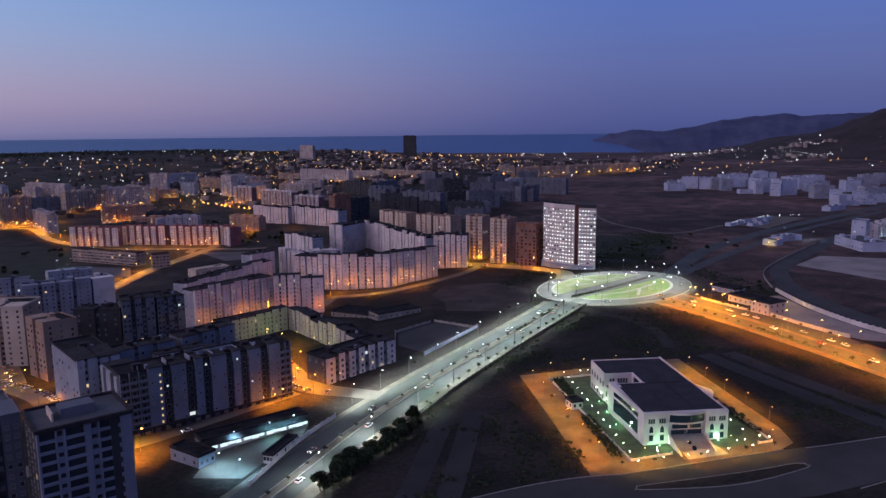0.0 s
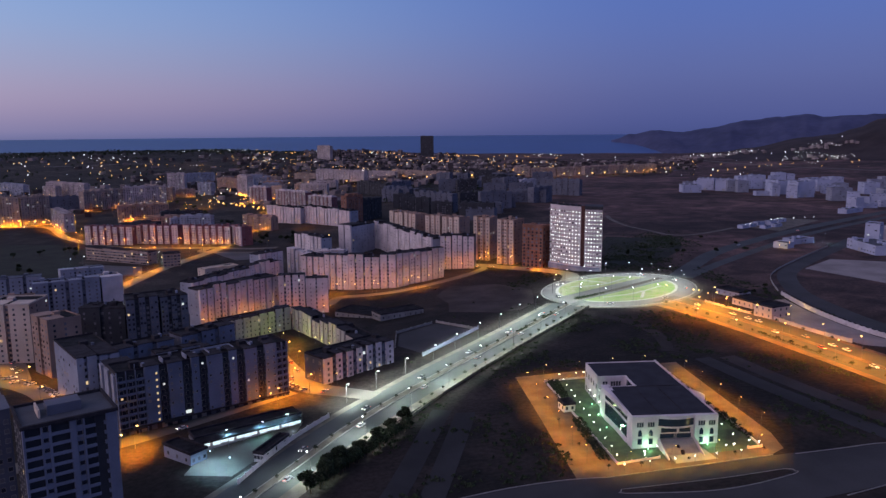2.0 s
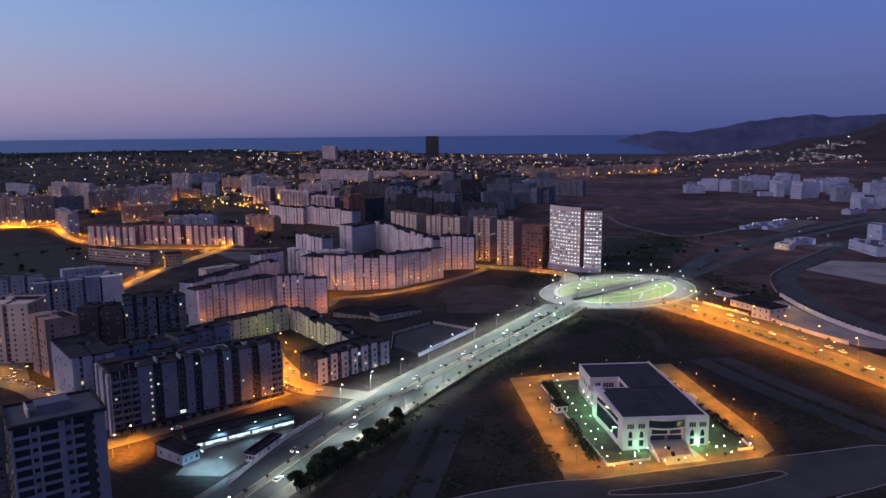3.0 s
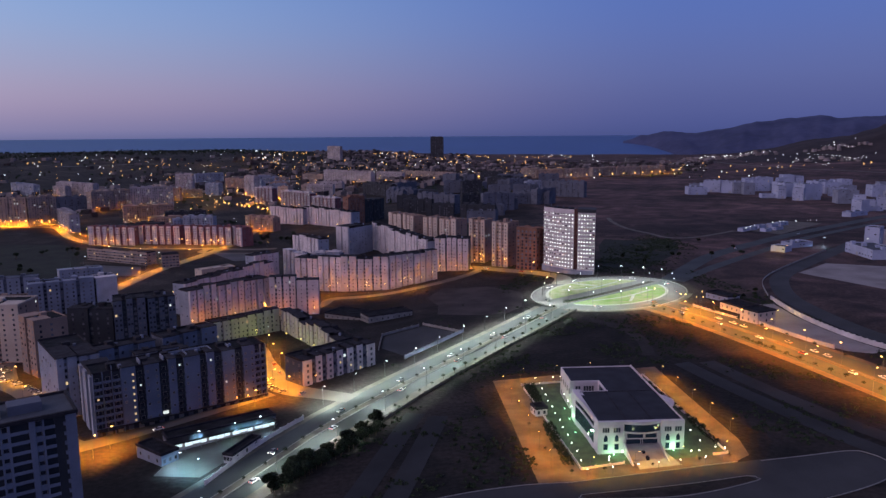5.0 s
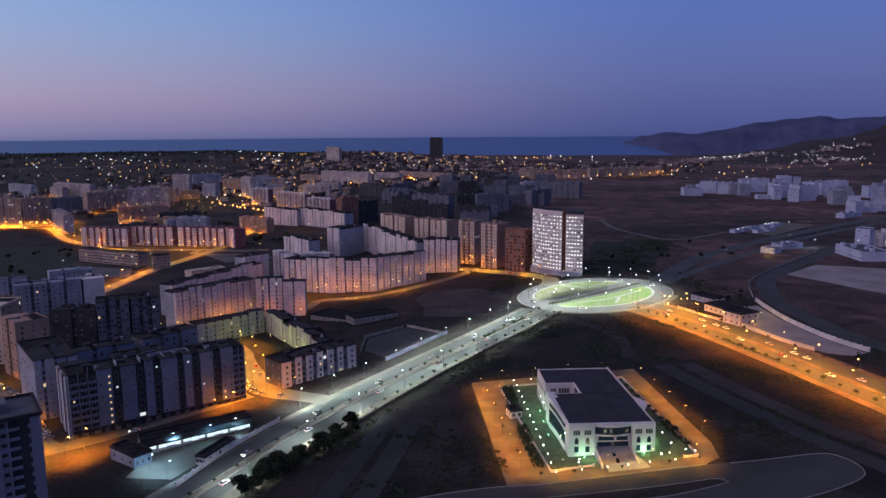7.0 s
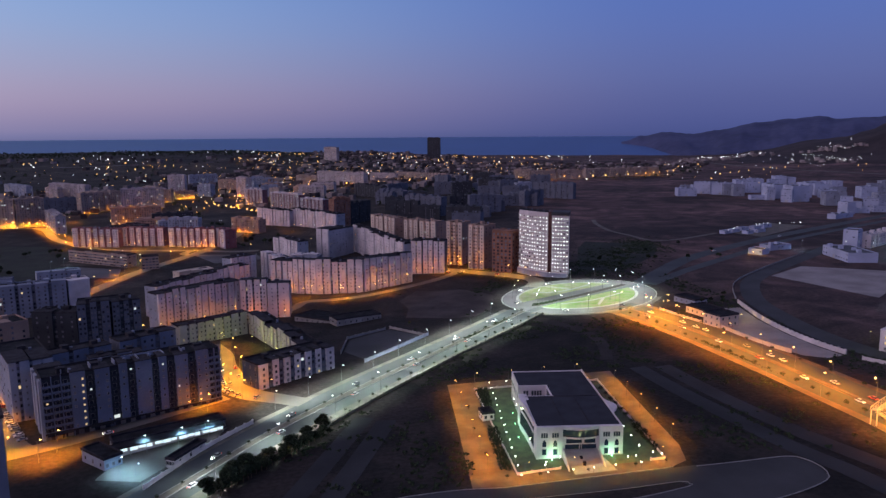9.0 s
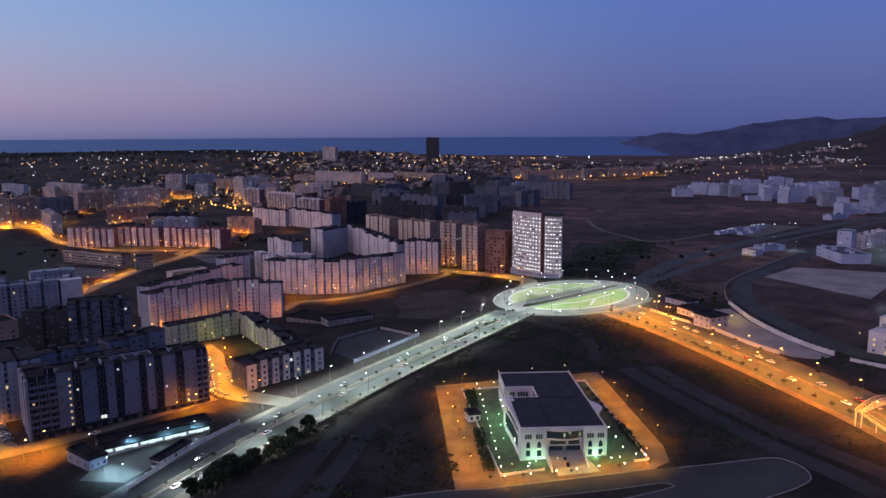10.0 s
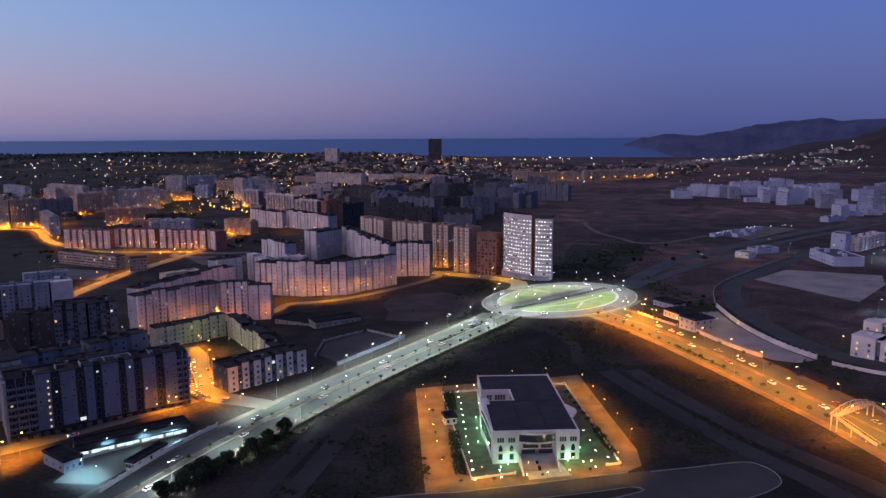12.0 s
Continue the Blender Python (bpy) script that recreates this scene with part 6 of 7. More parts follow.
# ---- the distant town ----
def far_town():
    rng = random.Random(91)
    lists = {}

    def put(kind, x, y, w, d, h, turn):
        lists.setdefault(kind, []).append((x, y, w, d, h, turn))

    # houses of the old town towards the coast
    for i in range(5200):
        az = rng.uniform(-26, 30)
        r = 1300 + 2600 * rng.random() ** 0.8
        x, y = r * math.sin(radians(az)), r * math.cos(radians(az))
        dens = 0.5 + 0.9 * noise.noise((x * 0.0022, y * 0.0022, 9)) + (0.35 if 0 < az < 14 else 0)
        if az > 5 and r < 1650 or az > 19 and r < 2300 or az < 0 and r > 3250 or az < -5 and r > 2350 and rng.random() < 0.8:
            continue
        if az > 12 and r > 3000 or rng.random() > dens:
            continue
        h = rng.choice((4, 4, 7, 7)) if az > 12 else rng.choice((4, 7, 7, 10, 10)) if rng.random() < 0.985 or az < 2 else rng.uniform(18, 30)
        put(rng.choice(("town_pale", "town_dark")), x, y, rng.uniform(9, 22), rng.uniform(9, 16), h, rng.uniform(0, 180))
    for kind, rows in lists.items():
        bm = bmesh.new()
        for x, y, w, d, h, turn in rows:
            m = pose(x, y, gz(x, y), 0, 0, turn)
            for v in box(bm, -w / 2, w / 2, -d / 2, d / 2, -2, h) + box(bm, -w / 2, w / 2, -d / 2, -d / 2 + 0.6, h, h + 1.0):
                v.co = m @ v.co
        ob = new("far_houses", mesh_of("far_houses", bm, kind))
        tagged(ob, "small flat-roofed houses of the distant town", "houses", "", "stuff")
    # villages on the slope in the east
    bm = bmesh.new()
    for i in range(120):
        az = rng.choice((rng.gauss(32, 1.6), rng.gauss(29.6, 1.0), rng.uniform(36, 40)))
        r = rng.gauss(3260, 90) if az < 35 else rng.choice((2750, 3050)) + rng.gauss(0, 25)
        x, y = r * math.sin(radians(az)), r * math.cos(radians(az))
        m = pose(x, y, hz(x, y), 0, 0, rng.uniform(0, 180))
        w, d, h = rng.uniform(8, 18), rng.uniform(8, 14), rng.choice((4, 7, 10))
        for v in box(bm, -w / 2, w / 2, -d / 2, d / 2, -4, h):
            v.co = m @ v.co
    tagged(new("far_houses", mesh_of("far_houses", bm, "town_pale")), "pale houses of villages on the eastern slope", "houses", "", "stuff")
    # dark crowns of trees between the houses
    bm = bmesh.new()
    for i in range(3800):
        az = rng.uniform(-34, 30)
        r = 1150 + 2650 * rng.random() ** 0.8
        if i > 2200:
            az, r = rng.uniform(-40, 0), rng.uniform(3250, 3950)
        x, y = r * math.sin(radians(az)), r * math.cos(radians(az))
        if az > 16 and r < 2000 or az > 12 and r > 2900 or az < -3 and r < 3250 and i % 5 < 3:
            continue
        s = rng.uniform(2.2, 5.0)
        for k in range(12):
            d = Vector((rng.gauss(0, 1), rng.gauss(0, 1), rng.gauss(0, 0.7))).normalized() * s * rng.uniform(0.5, 1)
            c = Vector((x, y, gz(x, y) + s * 0.9)) + d
            u = Vector((rng.gauss(0, 1), rng.gauss(0, 1), rng.gauss(0, 1))).normalized()
            v = u.orthogonal().normalized()
            q = s * 0.45
            bm.faces.new([bm.verts.new(c + u * q * e + v * q * f) for e, f in ((-1, -0.6), (0.3, -0.8), (1, 0.2), (-0.2, 0.8))])
    tagged(new("far_trees", mesh_of("far_trees", bm, "leaf")), "dark trees between the houses of the town", "trees", "", "stuff")
    # street lamps of the distant town
    for kind, share, lo, hi, near, far in (("far_sodium", 330, -4, 20, 1800, 3600), ("far_sodium", 70, -22, -6, 1350, 3200), ("far_sodium", 150, -8, 4, 1350, 3000), ("far_led", 80, -26, -2, 1400, 3600), ("far_led", 150, -16, 22, 1500, 3650), ("far_sodium", 130, -27, 0, 1150, 1950), ("far_led", 50, -26, 2, 1000, 1900), ("far_led", 60, 22, 47, 1700, 3200), ("far_sodium", 26, 26, 44, 1800, 2700), ("far_led", 20, 35.5, 40.5, 2700, 2780), ("far_led", 30, 29, 34, 3180, 3360)):
        bm = bmesh.new()
        for i in range(share):
            az = rng.uniform(lo, hi)
            r = near + (far - near) * rng.random() ** 0.8
            x, y = r * math.sin(radians(az)), r * math.cos(radians(az))
            # the lights gather in quarters and leave dark gaps
            while az < 22 and noise.noise((x * 0.0035, y * 0.0035, 5)) < rng.uniform(-0.35, 0.3):
                az = rng.uniform(lo, hi)
                r = near + (far - near) * rng.random() ** 0.8
                x, y = r * math.sin(radians(az)), r * math.cos(radians(az))
            s = r / 1304 * rng.choice((0.22, 0.26, 0.32, 0.42, 0.7))
            bmesh.ops.create_icosphere(bm, subdivisions=1, radius=s, matrix=Matrix.Translation((x, y, hz(x, y) + 7 + rng.random() * 4)))
        ob = new("far_street_lamps", mesh_of("far_street_lamps", bm, kind))
        tagged(ob, "scattered street lights of the distant town", "street lights", "", "stuff")
    # rows of lamps along distant avenues
    for kind, pts, gap, size in (("far_sodium", offset(FAR_AV, 8), 40, 1.5), ("far_sodium", [(-632, 2337), (-560, 2480), (-500, 2650)], 45, 1.4),
                                 ("far_sodium", [(-480, 1196), (-417, 1172), (-372, 1156)], 22, 1.1), ("far_sodium", [(-174, 1442), (-120, 1350), (-66, 1262)], 20, 1.1),
                                 ("far_led", [(575, 822), (600, 832), (650, 836)], 8, 0.42), ("far_led", [(515, 782), (535, 796), (560, 808)], 12, 0.42),
                                 ("far_sodium", [(-40, 1900), (40, 1870), (90, 1830)], 26, 1.3), ("far_led", [(1877, 2499), (1890, 2400), (1893, 2302)], 22, 1.0), ("far_led", [(1710, 2342), (1717, 2203), (1736, 2077)], 20, 0.9), ("far_sodium", [(1081, 1786), (1219, 1881), (1276, 1903), (1406, 1967), (1458, 1989)], 60, 1.2), ("far_sodium", [(-860, 2690), (-700, 2729), (-527, 2731)], 55, 1.3)):
        bm = bmesh.new()
        for x, y, h in along(pts, gap, 5):
            x, y = x + rng.uniform(-4, 4), y + rng.uniform(-4, 4)
            bmesh.ops.create_icosphere(bm, subdivisions=1, radius=size * rng.uniform(0.8, 1.2), matrix=Matrix.Translation((x, y, hz(x, y) + (9 if size > 0.6 else 4))))
        ob = new("far_street_lamps", mesh_of("far_street_lamps", bm, kind))
        tagged(ob, "row of street lights along a distant avenue", "street lights", "", "stuff")


far_town()


# ---- plants ----
def leaves(bm, rng, c, r, n, size, squash=0.8):
    for i in range(n):
        d = Vector((rng.gauss(0, 1), rng.gauss(0, 1), rng.gauss(0, 1))).normalized()
        k = r * rng.uniform(0.55, 1.0)
        p = Vector(c) + Vector((d.x * k, d.y * k, d.z * k * squash))
        u = Vector((rng.gauss(0, 1), rng.gauss(0, 1), rng.gauss(0, 0.6))).normalized()
        v = u.orthogonal().normalized()
        s = size * rng.uniform(0.6, 1.3)
        q = [bm.verts.new(p + u * s * a + v * s * b) for a, b in ((-1, -0.5), (0.2, -0.7), (1, 0.1), (-0.1, 0.7))]
        bm.faces.new(q)


TREES = []


def tree_meshes(h, seed, n, name="tree"):
    rng = random.Random(seed)
    tr = bmesh.new()
    tube(tr, (0, 0, -0.4), (0.05 * h, 0, h * 0.45), 0.035 * h, 0.02 * h)
    tips = []
    for i in range(5):
        a = i * 1.26 + rng.random()
        tip = (0.05 * h + math.cos(a) * h * 0.2, math.sin(a) * h * 0.2, h * rng.uniform(0.58, 0.75))
        tube(tr, (0.05 * h, 0, h * 0.42), tip, 0.017 * h, 0.006 * h, 5)
        tips.append(tip)
    cr = bmesh.new()
    for t in tips:
        leaves(cr, rng, t, h * rng.uniform(0.15, 0.24), n // 6, h * 0.055)
    leaves(cr, rng, (0.05 * h, 0, h * 0.78), h * 0.22, n // 5, h * 0.055)
    return mesh_of("trunk", tr, "bark"), mesh_of("crown", cr, "leaf")


def plant_tree(x, y, meshes, scale, turn, label, group):
    ob = thing("tree", pose(x, y, gz(x, y), 0, 0, turn), label, "tree", group)
    for nm, me in zip(("trunk", "crown"), meshes):
        part(nm, me, ob, m=Matrix.Scale(scale, 4))
    return ob


small_trees = [tree_meshes(3.4, 200 + i, 200) for i in range(3)]
big_trees = [tree_meshes(7.5, 210 + i, 900) for i in range(3)]
rng = random.Random(7)
for x, y, h in along(MEDIAN[:8], 12.5, 6):
    plant_tree(x, y, rng.choice(small_trees), rng.uniform(0.6, 0.9), rng.uniform(0, 360), "small dark tree in the median strip", "median trees")
for x, y, h in along(offset(RIGHT_EDGE, -3.0), 11, 66):
    plant_tree(x, y, rng.choice(small_trees), rng.uniform(0.6, 0.95), rng.uniform(0, 360), "small young tree beside the carriageway", "roadside trees")
for x, y, h in along(offset(ORANGE_LOW[:8], 3.0), 10, 8):
    plant_tree(x, y, rng.choice(small_trees), rng.uniform(0.7, 1.15), rng.uniform(0, 360), "small dark tree on the avenue pavement", "avenue trees")
for x, y, h in along(offset(ORANGE_UP[1:7], -3.0), 21, 30):
    plant_tree(x, y, rng.choice(small_trees), rng.uniform(0.7, 1.0), rng.uniform(0, 360), "small dark tree on the avenue pavement", "avenue trees")
for x, y in ((4, 245), (7.5, 250), (11.5, 254), (15, 259), (19, 262.5), (22.5, 267.5), (27, 271), (30.5, 276), (34.5, 279), (38, 284), (42.5, 290)):
    plant_tree(x + rng.uniform(-0.5, 2.5), y - rng.uniform(-0.5, 2.5), rng.choice(big_trees), rng.uniform(0.55, 1.3), rng.uniform(0, 360), "dense dark tree in a row below the road bank", "tree row")
for i in range(26):
    x, y = 3 + 1.62 * i + rng.uniform(-1, 1), 243 + 1.85 * i + rng.uniform(-1, 1)
    plant_tree(x + 2.5, y - 2.5, rng.choice(big_trees), rng.uniform(0.5, 1.0), rng.uniform(0, 360), "dense dark shrub tree on the road bank", "tree row")
for i in range(110):
    x, y = rng.choice(((rng.uniform(-60, -10), rng.uniform(850, 1000)), (rng.uniform(-140, -95), rng.uniform(470, 560)), (rng.uniform(-330, -235), rng.uniform(740, 900)), (rng.uniform(-170, -100), rng.uniform(1000, 1150)), (rng.uniform(-75, -40), rng.uniform(395, 440)), (rng.uniform(20, 110), rng.uniform(640, 680))))
    plant_tree(x, y, rng.choice(big_trees), rng.uniform(0.7, 1.15), rng.uniform(0, 360), "dark tree between the housing blocks", "estate trees")
for x, y in ((308, 455), (312, 449), (317, 443), (322, 452), (328, 460), (303, 446)):
    plant_tree(x, y, rng.choice(big_trees), rng.uniform(0.5, 0.7), rng.uniform(0, 360), "dark garden tree behind the avenue houses", "garden trees")
for i in range(11):
    y = 303 - i * 6.6
    plant_tree(174.5 - 0.05 * i * 6.6, y, rng.choice(small_trees), rng.uniform(0.8, 1.25), rng.uniform(0, 360), "dark garden tree along the court fence", "court trees")
for x, y in ((110, 229), (122, 227.5), (140, 226.5), (158, 226), (170, 226.5), (107, 250), (107.5, 275), (110, 300)):
    plant_tree(x, y, rng.choice(small_trees), rng.uniform(0.45, 0.7), rng.uniform(0, 360), "small ornamental tree on the plaza", "plaza trees")
for i in range(14):
    x, y = 330 + rng.uniform(-30, 110), 640 + rng.uniform(-40, 60)
    plant_tree(x, y, rng.choice(big_trees), rng.uniform(0.5, 0.9), rng.uniform(0, 360), "dark tree on waste ground below the country road", "waste ground trees")


def hedge(pts, width, h, label):
    rg = random.Random(int(pts[0][0] * 7))
    ob = thing("hedge", pose(pts[0][0], pts[0][1], gz(*pts[0])), label, "hedge", "court hedges")
    bm = bmesh.new()
    for x, y, t in along(pts, 0.8, 0):
        for k in range(int(width * 2.2)):
            c = (x - pts[0][0] + rg.uniform(-width / 2, width / 2), y - pts[0][1] + rg.uniform(-0.5, 0.5), h * rg.uniform(0.2, 0.8))
            leaves(bm, rg, c, 0.55, 5, 0.32)
    part("foliage", bm, ob, mats=("leaf",))
    bm = bmesh.new()
    for x, y, t in along(pts, 2.5, 0):
        tube(bm, (x - pts[0][0], y - pts[0][1], -0.3), (x - pts[0][0], y - pts[0][1], h * 0.6), 0.08, 0.05, 5)
    tagged(part("stems", bm, ob, mats=("bark",)), kind="stuff")
    return ob


hedge([(121, 322), (118.5, 300)], 5, 2.6, "dense dark hedge inside the court fence")
hedge([(115, 274), (113, 256)], 4.5, 2.6, "dense dark hedge inside the court fence")
hedge([(112.5, 253), (111.2, 235)], 4, 2.6, "dense dark hedge inside the court fence")
hedge([(173, 262), (171.5, 238)], 2.5, 2.0, "dark hedge beside the court lawn")
hedge([(6, 246), (24, 267), (43, 288)], 4.5, 3.0, "dense dark undergrowth on the road bank")
hedge([(195.5, 485), (238.5, 505), (281.5, 527)], 4.4, 2.0, "clipped dark hedge across the roundabout")
hedge([(132, 418), (152, 439)], 3.0, 0.8, "low dark green planting in the median")
hedge([(156, 443), (178, 466.5)], 3.4, 0.8, "low dark green planting in the median")
hedge(offset(ORANGE_LOW[2:7], 5.5), 1.8, 1.2, "low dark hedge along the avenue pavement")


def clear(x, y, gap):
    for line, half in LAID:
        for px, py, k in line[::2]:
            if (px - x) ** 2 + (py - y) ** 2 < (half + gap + 4) ** 2:
                return False
    return True


def scrub():
    rg = random.Random(17)
    bm = bmesh.new()
    n = 0
    while n < 2600:
        x, y = rg.uniform(30, 330), rg.uniform(215, 640)
        if noise.noise((x * 0.03, y * 0.03, 4)) + 0.35 * noise.noise((x * 0.15, y * 0.15, 2)) < 0.02 or (100 < x < 192 and 218 < y < 340) or (x < 165 and y > 330 + 1.1 * (x - 60)) or ((x - RC[0]) / 74) ** 2 + ((y - RC[1]) / 70) ** 2 < 1:
            if rg.random() < 0.99:
                continue
        if (100 < x < 192 and 218 < y < 340) or ((x - RC[0]) / 74) ** 2 + ((y - RC[1]) / 70) ** 2 < 1 or (284 < x < 320 and 320 < y < 428) or (48 < x < 226 and y < 227) or not clear(x, y, -3):
            continue
        n += 1
        r = rg.uniform(0.4, 1.5)
        leaves(bm, rg, (x, y, gz(x, y) + r * 0.25), r, 12, r * 0.42, 0.4)
    for i in range(2600):
        k = rg.random()
        x, y = 282 + 125 * k + rg.gauss(0, 16), 596 + 150 * k + rg.gauss(0, 20)
        if noise.noise((x * 0.03, y * 0.03, 8)) + 0.5 * noise.noise((x * 0.11, y * 0.11, 5)) > -0.12 and clear(x, y, 0):
            r = rg.uniform(0.5, 1.7)
            leaves(bm, rg, (x, y, gz(x, y) + r * 0.2), r, 9, r * 0.4, 0.35)
    tagged(new("scrub", mesh_of("scrub", bm, "leaf")), "low dark scrub scattered on waste ground", "scrub", "", "stuff")


scrub()


# ---- walls and fences ----
def wall_line(name, pts, h, t, material, label, category, gap=4.0, pier=0.3, group=""):
    """A wall along a line with regular piers."""
    o = pts[0]
    ob = thing(name, pose(o[0], o[1], gz(*o)), label, category, group)
    z0 = gz(*o)
    line = along(pts, gap, 0)
    bm = bmesh.new()
    rows = []
    for i, (x, y, a) in enumerate(line):
        u = Vector((-math.sin(radians(a)), math.cos(radians(a)))) * t / 2
        z = gz(x, y) - z0
        rows.append([bm.verts.new((x - o[0] + u.x * k, y - o[1] + u.y * k, z + dz)) for k, dz in ((-1, -1), (-1, h), (1, h), (1, -1))])
    for r0, r1 in zip(rows, rows[1:]):
        for k in range(3):
            bm.faces.new((r0[k], r0[k + 1], r1[k + 1], r1[k]))
    bm.faces.new(rows[0])
    bm.faces.new(rows[-1][::-1])
    bmesh.ops.recalc_face_normals(bm, faces=bm.faces[:])
    part("panel", bm, ob, mats=(material,))
    if pier:
        bm = bmesh.new()
        box(bm, -pier, pier, -pier, pier, -1, h + 0.35)
        me = mesh_of("pier", bm, material)
        for x, y, a in line:
            part("pier", me, ob, m=pose(x - o[0], y - o[1], gz(x, y) - z0, 0, 0, a))
    return ob


wall_line("boundary_wall", [(-21, 255), (-3.9, 287.2), (15, 312.7)], 1.9, 0.25, "white", "white rendered wall between station and road", "wall", 5)
wall_line("embankment_wall", offset(RIGHT_EDGE[3:], -6.5), 1.3, 0.4, "verge", "dusty masonry wall with posts along the road bank", "wall", 5.0, 0.3)
wall_line("retaining_wall", [(68, 389), (90, 413), (112, 437)], 2.0, 0.4, "haze", "pale retaining wall with posts above the road", "wall", 4.5)
wall_line("boundary_wall", [(89, 465), (109, 434)], 1.6, 0.25, "concrete", "low concrete wall round an empty plot", "wall", 6)
wall_line("boundary_wall", [(60, 447), (89, 465)], 1.6, 0.25, "concrete", "low concrete wall round an empty plot", "wall", 6)
wall_line("boundary_wall", [(55, 413), (60, 447)], 1.6, 0.25, "concrete", "low concrete wall round an empty plot", "wall", 6)
wall_line("boundary_wall", [(271, 442), (277.5, 410), (280, 402)], 1.4, 0.3, "cream", "cream garden wall along the avenue", "wall", 4)
wall_line("boundary_wall", [(284, 386), (287.5, 350), (294, 323.5)], 2.2, 0.3, "cream", "long cream wall along the avenue yard", "wall", 8, 0.2)
wall_line("arcade_wall", [(327, 440), (317, 398), (313, 362), (313.5, 336), (316.5, 318)], 2.6, 0.35, "white", "white arcaded wall with regular piers along a curve", "wall", 4.5, 0.45)
wall_line("roadside_wall", [(508, 626), (427, 562), (377, 519), (352, 489), (330, 447)], 1.3, 0.3, "concrete", "low pale wall on the outside of a bend", "wall", 12, 0)
wall_line("roadside_wall", [(318, 310), (330, 289), (352, 268)], 1.8, 0.3, "white", "white wall beside the curving road", "wall", 8, 0.2)
for p0, p1 in (((114.5, 231), (117.8, 324)), ((117.8, 324), (179, 319.5)), ((179, 319.5), (171, 229.5)), ((171, 229.5), (160.5, 230)), ((114.5, 231), (135, 231.5))):
    wall_line("court_fence", [p0, p1], 1.0, 0.25, "white", "low white garden wall round the court", "wall", 5.5, 0.2, "court fence")


# ---- small buildings ----
def small_house(A, B, D, H, label, wall="white", roof="roof", name="house", cols=3, floors=2, lit=0.0, lip=0.3, single=True):
    m, L = at(A, B)
    ob = thing(name, m, label, "house")
    bm = bmesh.new()
    box(bm, 0, L, 0, D, -2, H)
    part("wall", bm, ob, mats=(wall,))
    fh = H / floors
    rg = random.Random(int(abs(A[0]) * 3))
    for a, b in (((0, 0), (L, 0)), ((0, D), (0, 0)), ((L, 0), (L, D))):
        facade(ob, a, b, 0, floors, fh, [(i + 0.5) / cols for i in range(cols)], (1.0, min(1.3, fh * 0.45)), lit, rg, sill=fh * 0.35, single=single)
    roof_parts(ob, L, D, H, rg, roof, "coping", False, lip)
    return ob


small_house((279.5, 400), (283, 387), 15, 7.5, "two-storey cream house with yellow roof lights", "cream")
small_house((284, 431), (287.5, 414), 15, 4.5, "low cream building behind a garden wall", "cream", floors=1, cols=4)
small_house((291, 462), (297, 444), 12, 4.0, "low pale building beside the roundabout", "grey", floors=1, cols=4)
small_house((113.2, 284), (118.4, 284.5), 6, 3.4, "small white gatehouse beside the court garden", "white", floors=1, cols=2)
small_house((-52.6, 288.5), (-40.5, 276), 7.5, 5.2, "grey service building with a dark roof", "grey", floors=1, cols=3)
small_house((-13, 271), (-3.8, 287.5), 4.2, 3.4, "white kiosk with a dark flat roof", "white", floors=1, cols=3)
small_house((24, 520), (50, 500), 22, 3.6, "unfinished low concrete building", "concrete", "roof", floors=1, cols=7, lip=0.0)
small_house((54, 488), (86, 500), 14, 4.4, "unfinished low concrete building", "concrete", "roof", floors=1, cols=8, lip=0.0)
apartment((337, 321), (350, 299), 24, 3, "white public building with dark arched stair slot", "white", "slate", "white", seed=401, lit=0.3, module=11, recess=2.2, name="public_building")
apartment((354, 334), (370, 308), 14, 4, "taller white public building wing", "white", "slate", "white", seed=402, lit=0.15, module=11, recess=2.2, name="public_building")
apartment((592, 641), (652, 677), 14, 4, "white institute building lit by lamps", "white", None, "white", seed=403, lit=0.2, single=False, name="public_building")


def station():
    """The filling station: dark-roofed shop and a long luminous canopy."""
    A, B = (-39.5, 284.5), (2.0, 304)
    m, L = at(A, B)
    ob = thing("station_canopy", m, "long luminous white canopy with a dark roof", "canopy")
    bm = bmesh.new()
    box(bm, 0, L, 0, 6, 4.4, 4.9)
    part("roof", bm, ob, "dark canopy roof", mats=("roof",))
    n = 14
    for i in range(n):
        bm = bmesh.new()
        x0, x1 = i * L / n + 0.12, (i + 1) * L / n - 0.12
        box(bm, x0, x1 - (0.9 if i % 3 == 1 else 0), 0.25, 0.45, 3.1 if i % 2 else 2.8, 4.3)
        part("light_panel", bm, ob, "glowing cool white panel", mats=("lit_cool",))
    bm = bmesh.new()
    box(bm, 0, L, 3.2, 5.9, -1, 4.4)
    part("shop_front", bm, ob, mats=("white",))
    for i in range(8):
        bm = bmesh.new()
        tube(bm, (i * L / 7.2 + 0.4, 0.8, -1), (i * L / 7.2 + 0.4, 0.8, 4.4), 0.12, 0.12)
        part("column", bm, ob, mats=("steel",))
    small_house((-41, 291.5), (1.0, 311), 8.5, 4.6, "long dark-roofed workshop behind the station", "slate", floors=1, cols=8)


station()


